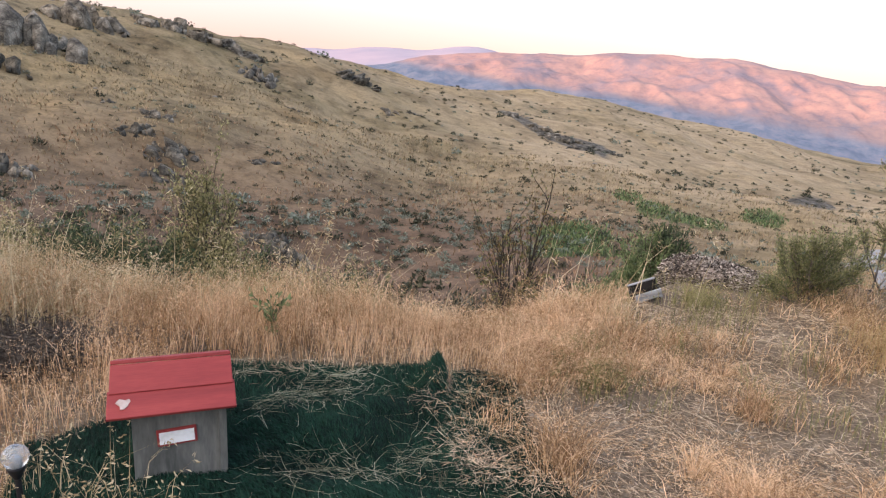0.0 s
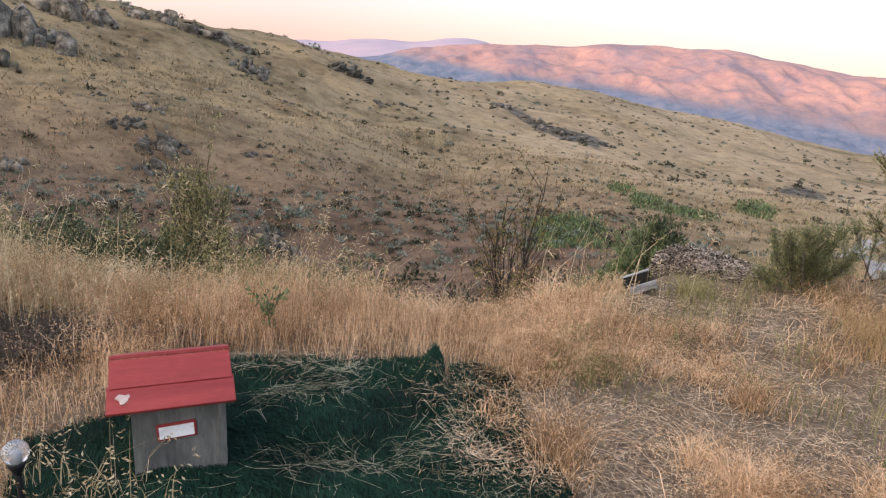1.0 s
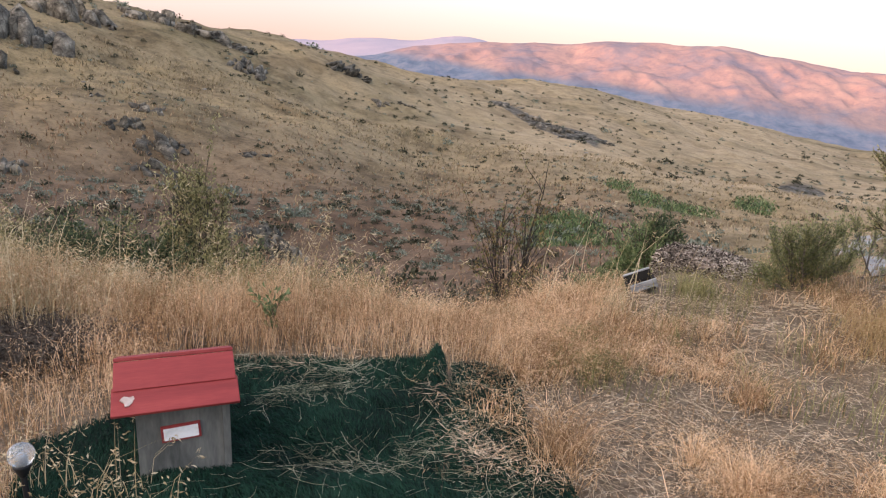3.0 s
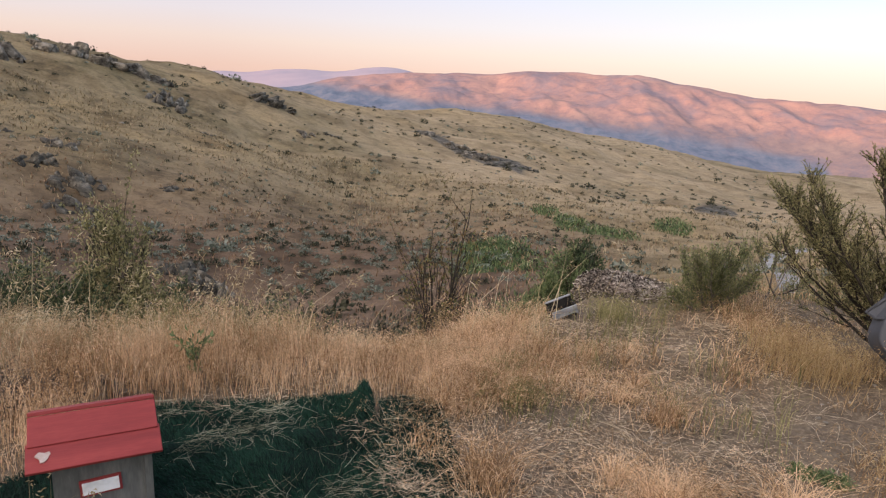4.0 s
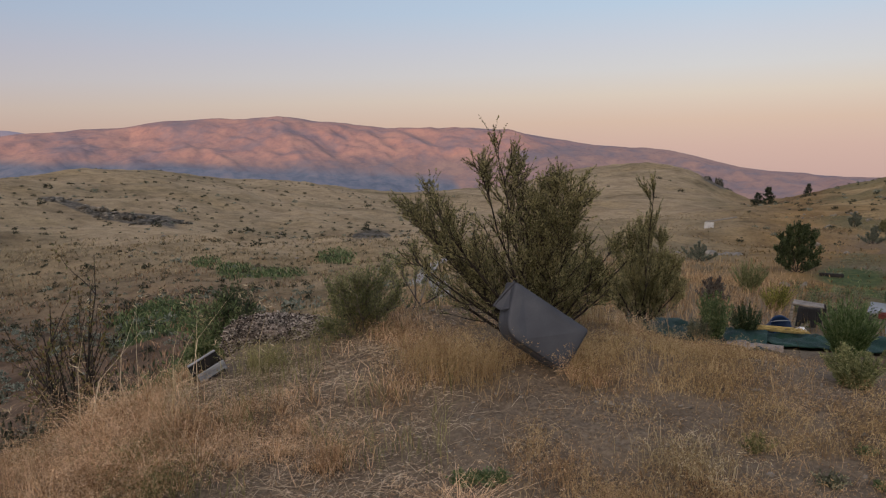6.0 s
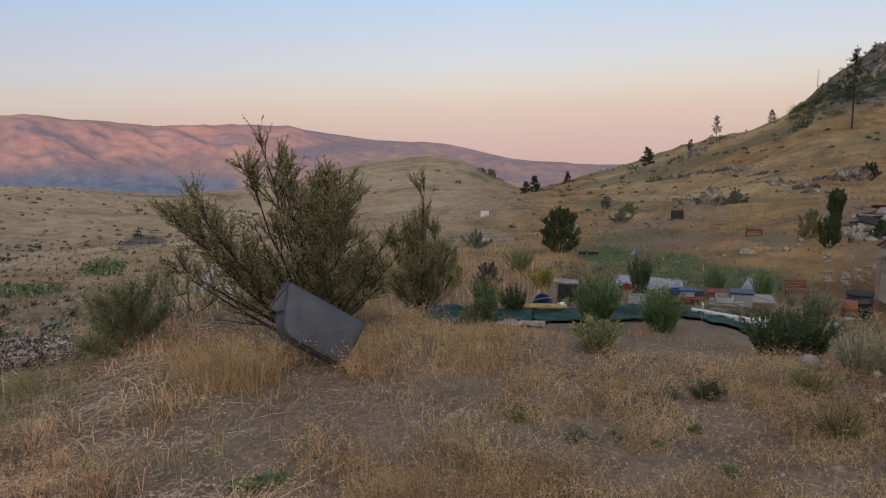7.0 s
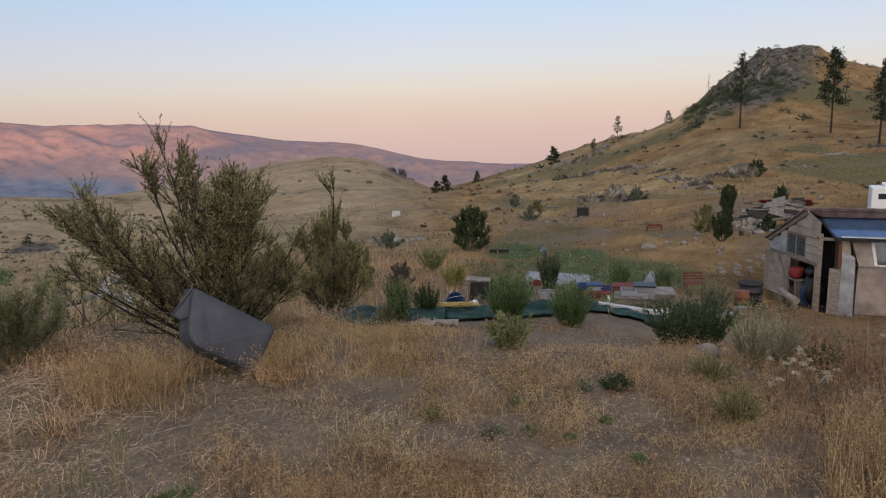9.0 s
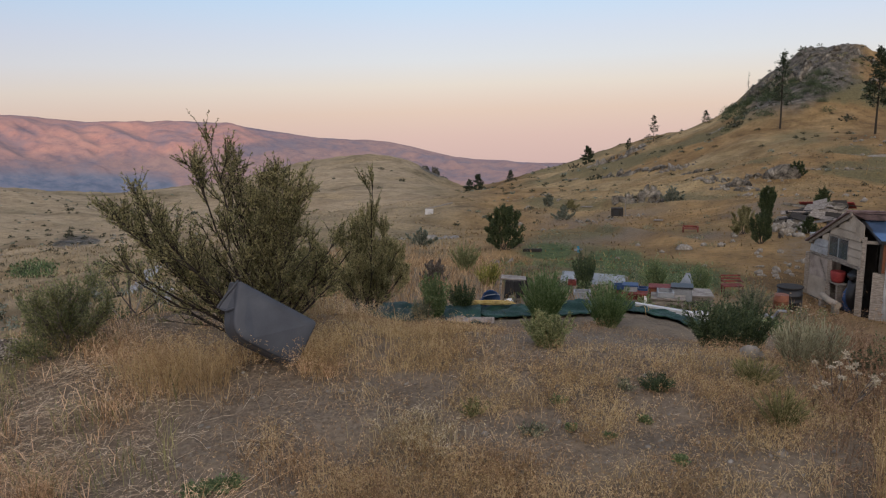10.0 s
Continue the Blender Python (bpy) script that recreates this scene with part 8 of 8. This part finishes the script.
    d = 0.25 + 0.75 * clumped(x, y, 2.5, 351, -0.4, 0.4)
    a, r = np.degrees(np.arctan2(x, y)), np.hypot(x, y)
    d = np.where((a > 48) & (a < 79) & (r < 10.5), d * 0.12, d)
    d *= 1 - 0.6 * green_mask(x, y)
    x, y = keep_where(x, y, d)
    n = len(x)
    r = np.hypot(x, y)
    h = RNG.uniform(0.16, 0.42, n) * np.clip(1.3 - r / 32, 0.42, 1) * np.where(np.degrees(np.arctan2(x, y)) > 62, 0.5, 1.0)
    east = np.degrees(np.arctan2(x, y)) > 60
    for pick, mat, lab in ((~east, M_DULL, "tall straw-coloured grass over the field and slopes"), (east, M_HILLGOLD, "low golden grass round the yard")):
        m = int(pick.sum())
        stand("field_grass", lab, x[pick], y[pick], h[pick], 0.005 + r[pick] * 0.0005, RNG.uniform(0.1, 0.7, m), mat)
    x, y = scatter(15000, 44, 62, 9.5, 40.0)
    n = len(x)
    r = np.hypot(x, y)
    ok = RNG.random(n) < np.clip((61.5 - np.degrees(np.arctan2(x, y))) / 7, 0, 1) * np.clip((44 - r) / 14, 0, 1) * (0.35 + 0.65 * clumped(x, y, 1.6, 353, -0.3, 0.4))
    x, y, r = x[ok], y[ok], r[ok]
    n = len(x)
    stand("field_straw", "soft tan straw in the field", x, y, RNG.uniform(0.14, 0.36, n), 0.004 + r * 0.0004, RNG.uniform(0.1, 0.6, n), M_DULL)
    x, y = scatter(60000, -42, 96, 26.0, 130.0)
    d = 0.2 + 0.8 * clumped(x, y, 6, 361, -0.4, 0.5)
    x, y = keep_where(x, y, d * (1 - 0.8 * rock_mask(x, y)))
    n = len(x)
    r = np.hypot(x, y)
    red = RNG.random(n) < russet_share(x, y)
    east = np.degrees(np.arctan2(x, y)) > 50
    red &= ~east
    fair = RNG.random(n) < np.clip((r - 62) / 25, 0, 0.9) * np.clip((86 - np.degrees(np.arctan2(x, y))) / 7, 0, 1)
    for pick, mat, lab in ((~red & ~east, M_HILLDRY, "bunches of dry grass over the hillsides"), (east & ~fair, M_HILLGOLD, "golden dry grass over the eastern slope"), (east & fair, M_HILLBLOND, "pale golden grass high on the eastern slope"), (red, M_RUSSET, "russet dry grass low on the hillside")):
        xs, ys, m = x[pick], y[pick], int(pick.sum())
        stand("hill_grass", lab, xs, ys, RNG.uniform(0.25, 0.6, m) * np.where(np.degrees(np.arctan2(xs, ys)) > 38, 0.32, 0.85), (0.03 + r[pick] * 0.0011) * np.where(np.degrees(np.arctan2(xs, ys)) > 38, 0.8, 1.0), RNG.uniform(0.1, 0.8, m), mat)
    x, y = scatter(26000, 4, 80, 18.0, 110.0)
    x, y = keep_where(x, y, np.clip(green_mask(x, y) * 1.2 - 0.15, 0, 1))
    n = len(x)
    r = np.hypot(x, y)
    stand("green_growth", "low green growth in the damp hollows", x, y, RNG.uniform(0.2, 0.7, n) * np.where(r < 45, 0.30, 1.0), (0.03 + r * 0.0012) * np.where(r < 45, 0.45, 1.0), RNG.uniform(0.1, 0.9, n), M_WEED)
    x, y = scatter(9000, 7, 17, 41, 70)
    x2, y2 = scatter(7000, 13, 26, 72, 108)
    x, y = np.concatenate([x, x2]), np.concatenate([y, y2])
    x, y = keep_where(x, y, np.clip(green_mask(x, y) * 1.3 - 0.2, 0, 1) * (0.25 + 0.75 * clumped(x, y, 3.0, 365, -0.2, 0.3)))
    n = len(x)
    r = np.hypot(x, y)
    stand("green_meadow", "leafy green meadow in the valley bottom", x, y, RNG.uniform(0.15, 0.5, n), 0.05 + r * 0.0014, RNG.uniform(0.2, 1.0, n), M_MEADOW)
    # thin grass on the ground behind the walker
    x, y = scatter(16000, 104, 316, 1.2, 11.0)
    x, y = keep_where(x, y, 0.15 + 0.85 * clumped(x, y, 0.6, 345, -0.2, 0.5))
    n = len(x)
    stand("back_grass", "thin short dry grass over open ground", x, y, RNG.uniform(0.04, 0.18, n), np.full(n, 0.0045), RNG.uniform(0.2, 1.2, n), M_DULL, 0.025, 3, 0.005)
    # straw lying on soil and turf
    x, y = scatter(70000, -44, 104, 1.7, 6.2)
    a, r = np.degrees(np.arctan2(x, y)), np.hypot(x, y)
    d = np.where(a < 35, 1.0, 0.28) * (0.25 + 0.75 * clumped(x, y, 0.4, 371, -0.3, 0.4)) * (1 - 0.85 * in_patch(x, y, 68, 6.0, 12, 1.3))
    x, y = keep_where(x, y, d * off_turf(x, y))
    n = len(x)
    p = on_ground(x, y, 0.006) + RNG.normal(size=(n, 3)) * np.array([0, 0, 0.004])
    V, F = leaves(p, RNG.normal(size=(n, 3)) * np.array([1, 1, 0.12]), RNG.uniform(0.03, 0.15, n) * np.where(np.degrees(np.arctan2(x, y)) < 35, 1.0, 0.5), RNG.uniform(0.0016, 0.0036, n))
    x, y = scatter(36000, 7, 36, 1.9, 6.3)
    x, y = keep_where(x, y, (0.35 + 0.65 * clumped(x, y, 0.3, 375, -0.3, 0.4)) * off_turf(x, y))
    n = len(x)
    p = on_ground(x, y, 0.004)
    W, G = leaves(p, RNG.normal(size=(n, 3)) * np.array([1, 1, 0.10]), RNG.uniform(0.012, 0.05, n), RNG.uniform(0.002, 0.006, n))
    single("chaff", mesh_from("chaff", W, G, False), M_LITTER, "pale broken chaff matted on the soil", "straw", kind="stuff")
    single("straw_litter", mesh_from("straw_litter", V, F, False), M_LITTER, "loose straw and dead leaves lying on the soil", "straw", kind="stuff")
    x, y = scatter(5200, 6, 44, 1.95, 5.4)
    x, y = keep_where(x, y, (0.25 + 0.75 * clumped(x, y, 0.3, 377, -0.3, 0.4)) * off_turf(x, y) * np.clip(1.25 - (np.degrees(np.arctan2(x, y)) - 10) / 34, 0.15, 1))
    n = len(x)
    a = RNG.uniform(0, 6.28, n)
    dirn = np.stack([np.cos(a), np.sin(a), np.zeros(n)], 1)
    L = RNG.uniform(0.06, 0.30, (n, 1))
    bow = np.stack([-dirn[:, 1], dirn[:, 0], np.zeros(n)], 1) * RNG.normal(size=(n, 1)) * 0.018
    t = np.linspace(0, 1, 5)[None, :, None]
    P = np.stack([x, y, np.zeros(n)], 1)[:, None, :] + dirn[:, None, :] * L[:, None, :] * t + bow[:, None, :] * 4 * t * (1 - t)
    P[..., 2] = land(P[..., 0], P[..., 1]) + 0.006 + (4 * t * (1 - t))[..., 0] * RNG.uniform(0, 0.05, (n, 1))
    V, F = tubes(P, np.tile(np.linspace(0.0010, 0.0005, 5), (n, 1)), 3)
    single("fallen_stalks", mesh_from("fallen_stalks", V, F, False), M_STALK, "bleached grass stalks lying criss-cross over the soil", "straw", kind="stuff")
    x, y = RNG.uniform(-1.2, 0.56, 17000), RNG.uniform(1.75, 3.3, 17000)
    d = 0.06 + 0.94 * clumped(x, y, 0.24, 381, 0.15, 0.75) + 0.35 * (x > 0.1) + 0.5 * np.exp(-((y - 3.20) / 0.08) ** 2) * (x < -0.5)
    x, y = keep_where(x, y, np.clip(d, 0, 1) * (inside(x, y, TURF_MAIN) | inside(x, y, TURF_SIDE)) * 0.36 * (np.hypot(x + 0.98, y - 2.47) > 0.26))
    n = len(x)
    k = 4
    dirn = RNG.normal(size=(n, 3)) * np.array([1, 1, 0])
    dirn /= np.linalg.norm(dirn, axis=1, keepdims=True)
    L = 0.02 + 0.15 * RNG.random((n, 1)) ** 1.6
    side = np.stack([-dirn[:, 1], dirn[:, 0], np.zeros(n)], 1) * RNG.normal(size=(n, 1)) * 0.010
    t = np.linspace(0, 1, k)[None, :, None]
    P = np.stack([x, y, np.zeros(n)], 1)[:, None, :] + dirn[:, None, :] * L[:, None, :] * t + side[:, None, :] * 4 * t * (1 - t)
    P[..., 2] = turf_height(P[..., 0], P[..., 1]) + 0.022 + RNG.uniform(0, 0.012, (n, 1))
    V, F = tubes(P, np.linspace(0.00075, 0.00035, k)[None, :] * RNG.uniform(0.5, 1.2, (n, 1)), 3)
    single("straw_on_turf", mesh_from("straw_on_turf", V, F, False), M_TURFSTRAW, "pale loose straw strewn over the green turf", "straw", kind="stuff")


grasses()


def hollow_shrubs():
    x, y = scatter(340, -38, 13, 9.0, 27.0)
    n, k = len(x), 150
    who = np.repeat(np.arange(n), k)
    size = RNG.uniform(0.25, 0.75, n)
    d = RNG.normal(size=(n * k, 3))
    d /= np.linalg.norm(d, axis=1, keepdims=True)
    d[:, 2] = np.abs(d[:, 2])
    p = on_ground(x, y)[who] + d * size[who][:, None] * RNG.uniform(0.3, 1.0, (n * k, 1)) * np.array([1.1, 1.1, 0.9])
    kind = RNG.random(n)[who]
    L = size[who] * RNG.uniform(0.10, 0.20, n * k)
    for lo, hi, mat, nm, lab in ((0, 0.55, M_SCRUB, "hollow_scrub", "dark brushy scrub in the hollow below the bank"), (0.55, 0.85, M_DARKLEAF, "hollow_brush", "dark green brush in the hollow below the bank"), (0.85, 1.01, M_BLUESAGE, "hollow_sage", "grey sagebrush in the hollow below the bank")):
        q = (kind >= lo) & (kind < hi)
        V, F = leaves(p[q], d[q] + RNG.normal(size=(int(q.sum()), 3)) * 0.5 + np.array([0, 0, 0.4]), L[q], L[q] * 0.38)
        single(nm, mesh_from(nm, V, F, False), mat, lab, "scrub", kind="stuff")


hollow_shrubs()


def brush_band(name, label, az0, az1, r0, r1, count, low, high, k, mat, stretch=0.95):
    """Rounded leafy brush, too dense to count, over a stretch of slope."""
    x, y = scatter(count, az0, az1, r0, r1)
    n = len(x)
    who = np.repeat(np.arange(n), k)
    size = RNG.uniform(low, high, n)
    d = RNG.normal(size=(n * k, 3))
    d /= np.linalg.norm(d, axis=1, keepdims=True)
    d[:, 2] = np.abs(d[:, 2])
    lump = 1 + 0.25 * np.sin(d[:, 0] * 5 + who) * np.cos(d[:, 1] * 4 + who * 2)
    p = on_ground(x, y)[who] + d * (size[who] * lump)[:, None] * RNG.uniform(0.35, 1.0, (n * k, 1)) * np.array([0.9, 0.9, stretch])
    L = size[who] * RNG.uniform(0.07, 0.15, n * k)
    V, F = leaves(p, d + RNG.normal(size=(n * k, 3)) * 0.5 + np.array([0, 0, 0.5]), L, L * 0.36)
    single(name, mesh_from(name, V, F, False), mat, label, "scrub", kind="stuff")


brush_band("brow_brush", "dark brush standing behind the brow of the bank", -10.5, 12, 9.6, 12.5, 42, 0.55, 1.05, 420, M_SCRUB, 1.25)
brush_band("brow_leaves", "dark green leafy brush behind the brow of the bank", -34, -16.5, 10.0, 13.5, 26, 0.5, 1.1, 380, M_DARKLEAF, 1.3)
brush_band("brow_leaves", "low dark green brush behind the brow of the bank", -10, 13, 10.0, 13.5, 22, 0.45, 1.0, 380, M_DARKLEAF, 1.2)
brush_band("knob_brush", "dark green brush at the foot of the rocky knob", 76.4, 83.4, 160, 188, 90, 0.9, 2.2, 420, M_DARKLEAF, 0.85)
brush_band("knob_scrub", "olive brush among the rocks of the knob", 78.0, 86.5, 178, 214, 70, 0.5, 1.4, 300, M_BITTER, 0.8)
brush_band("slope_brush", "grey-green brush low on the eastern slope", 62.0, 84.0, 34, 62, 46, 0.18, 0.5, 260, M_SAGE, 0.7)


def yard_weeds():
    x, y = scatter(950, 60, 85, 9.8, 22.0)
    x2, y2 = scatter(80, 83, 92, 7.5, 13.0)
    x, y = np.concatenate([x, x2]), np.concatenate([y, y2])
    x, y = keep_where(x, y, 0.15 + 0.85 * clumped(x, y, 1.2, 391, -0.2, 0.4))
    n, k = len(x), 70
    who = np.repeat(np.arange(n), k)
    size = RNG.uniform(0.08, 0.24, n)
    up = RNG.uniform(0.0, 1.0, (n * k, 1))
    out = RNG.normal(size=(n * k, 3)) * np.array([1, 1, 0.3])
    p = on_ground(x, y)[who] + (out * 0.28 * (0.5 + 0.5 * up) + np.array([0, 0, 1.0]) * up) * size[who][:, None]
    kind = RNG.random(n)[who]
    L = size[who] * RNG.uniform(0.16, 0.30, n * k)
    for lo, hi, mat, nm, lab in ((0, 0.5, M_WEED, "yard_weed", "rank green weeds among the clutter of the yard"), (0.5, 0.78, M_SAGE, "yard_sage", "grey-green weeds among the clutter of the yard"), (0.78, 1.01, M_DARKLEAF, "yard_nettle", "dark leafy weeds among the clutter of the yard")):
        q = (kind >= lo) & (kind < hi)
        V, F = leaves(p[q], out[q] + np.array([0, 0, 0.8]), L[q], L[q] * 0.30)
        single(nm, mesh_from(nm, V, F, False), mat, lab, "weeds", kind="stuff")


yard_weeds()


def pebbles():
    x, y = scatter(900, 8, 104, 1.9, 7.0)
    chunks = []
    v0, f0 = ICO1
    for i in range(len(x)):
        s = RNG.uniform(0.006, 0.02) * (2.2 if RNG.random() < 0.04 else 1)
        v = v0 * (1 + 0.25 * RNG.normal(size=(len(v0), 1))) * s * np.array([1, 0.8, 0.55])
        chunks.append((v + np.array([x[i], y[i], gz(x[i], y[i]) + s * 0.15]), f0))
    V, F = join(chunks)
    single("pebbles", mesh_from("pebbles", V, F), M_STONE, "scattered small grey stones on the soil", "stones", kind="stuff")


pebbles()


def hill_stones():
    x, y = scatter(620, 60, 93, 28, 130)
    x2, y2 = scatter(260, -32, 30, 60, 170)
    x, y = np.concatenate([x, x2]), np.concatenate([y, y2])
    x, y = keep_where(x, y, clumped(x, y, 9, 411, 0.0, 0.5))
    chunks = []
    for i in range(len(x)):
        s = RNG.uniform(0.10, 0.42) * (0.7 + 0.004 * math.hypot(x[i], y[i]))
        v, f = rock_verts(ICO1, (s, s * RNG.uniform(0.6, 1.0), s * RNG.uniform(0.4, 0.8)), 5000 + i, 0.3)
        chunks.append((v + np.array([x[i], y[i], gz(x[i], y[i]) + s * 0.15]), f))
    V, F = join(chunks)
    single("hill_stones", mesh_from("hill_stones", V, F, False), M_STONE, "pale stones strewn over the dry hillsides", "stones", kind="stuff")


hill_stones()


def hill_scrub():
    n0 = 6800
    a1, r1 = np.radians(RNG.uniform(-42, 36, n0)), 38 * (290 / 38) ** RNG.uniform(0, 1, n0)
    x1, y1 = r1 * np.sin(a1), r1 * np.cos(a1)
    x2, y2 = scatter(1100, 56, 96, 62, 235)
    x3, y3 = scatter(60, 38, 58, 90, 350)
    x4, y4 = scatter(520, 76.8, 86, 172, 232)
    x5, y5 = scatter(260, 77.2, 80.5, 160, 205)
    x6, y6 = scatter(420, -30, 14, 32, 66)
    x, y = np.concatenate([x1, x2, x3, x4, x5, x6]), np.concatenate([y1, y2, y3, y4, y5, y6])
    ok = RNG.random(len(x)) < 0.25 + 0.75 * clumped(x, y, 14, 401, -0.3, 0.4)
    x, y = x[ok], y[ok]
    n = len(x)
    r = np.hypot(x, y)
    size = (0.17 + 0.50 * RNG.random(n) ** 1.6) * np.where(r < 70, 1.35, 1.0) * (1 + 1.2 * (RNG.random(n) < 0.05)) * np.clip(r / 120, 0.8, 1.35)
    size *= np.where((r > 38) & (np.degrees(np.arctan2(x, y)) < 38), np.where(r > 85, 0.95, 0.85), 1.0)
    k = 46
    who = np.repeat(np.arange(n), k)
    d = RNG.normal(size=(n * k, 3))
    d /= np.linalg.norm(d, axis=1, keepdims=True)
    d[:, 2] = np.abs(d[:, 2])
    s = size[who][:, None]
    p = on_ground(x, y)[who] + d * s * RNG.uniform(0.15, 0.72, (n * k, 1)) * np.array([1.1, 1.1, 0.95])
    V, F = leaves(p, d + RNG.normal(size=d.shape) * 0.5, (size * 0.34)[who], (size * 0.22)[who])
    sage = (RNG.random(n) < np.where(r < 66, 0.62, 0.24))[who]
    for pick, mat, nm, lab in ((~sage, M_SCRUB, "hill_scrub", "small dark scrub bushes dotted over the hillsides"), (sage, M_BLUESAGE, "hill_sagebrush", "small grey-green sagebrush dotted over the hillsides")):
        q = np.flatnonzero(pick)
        m = len(q)
        Vq = V.reshape(-1, 4, 3)[q].reshape(-1, 3)
        i = np.arange(m)[:, None] * 4
        Fq = np.concatenate([i + np.array([[0, 1, 2]]), i + np.array([[0, 2, 3]])], 0)
        single(nm, mesh_from(nm, Vq, Fq, False), mat, lab, "scrub", kind="stuff")


hill_scrub()
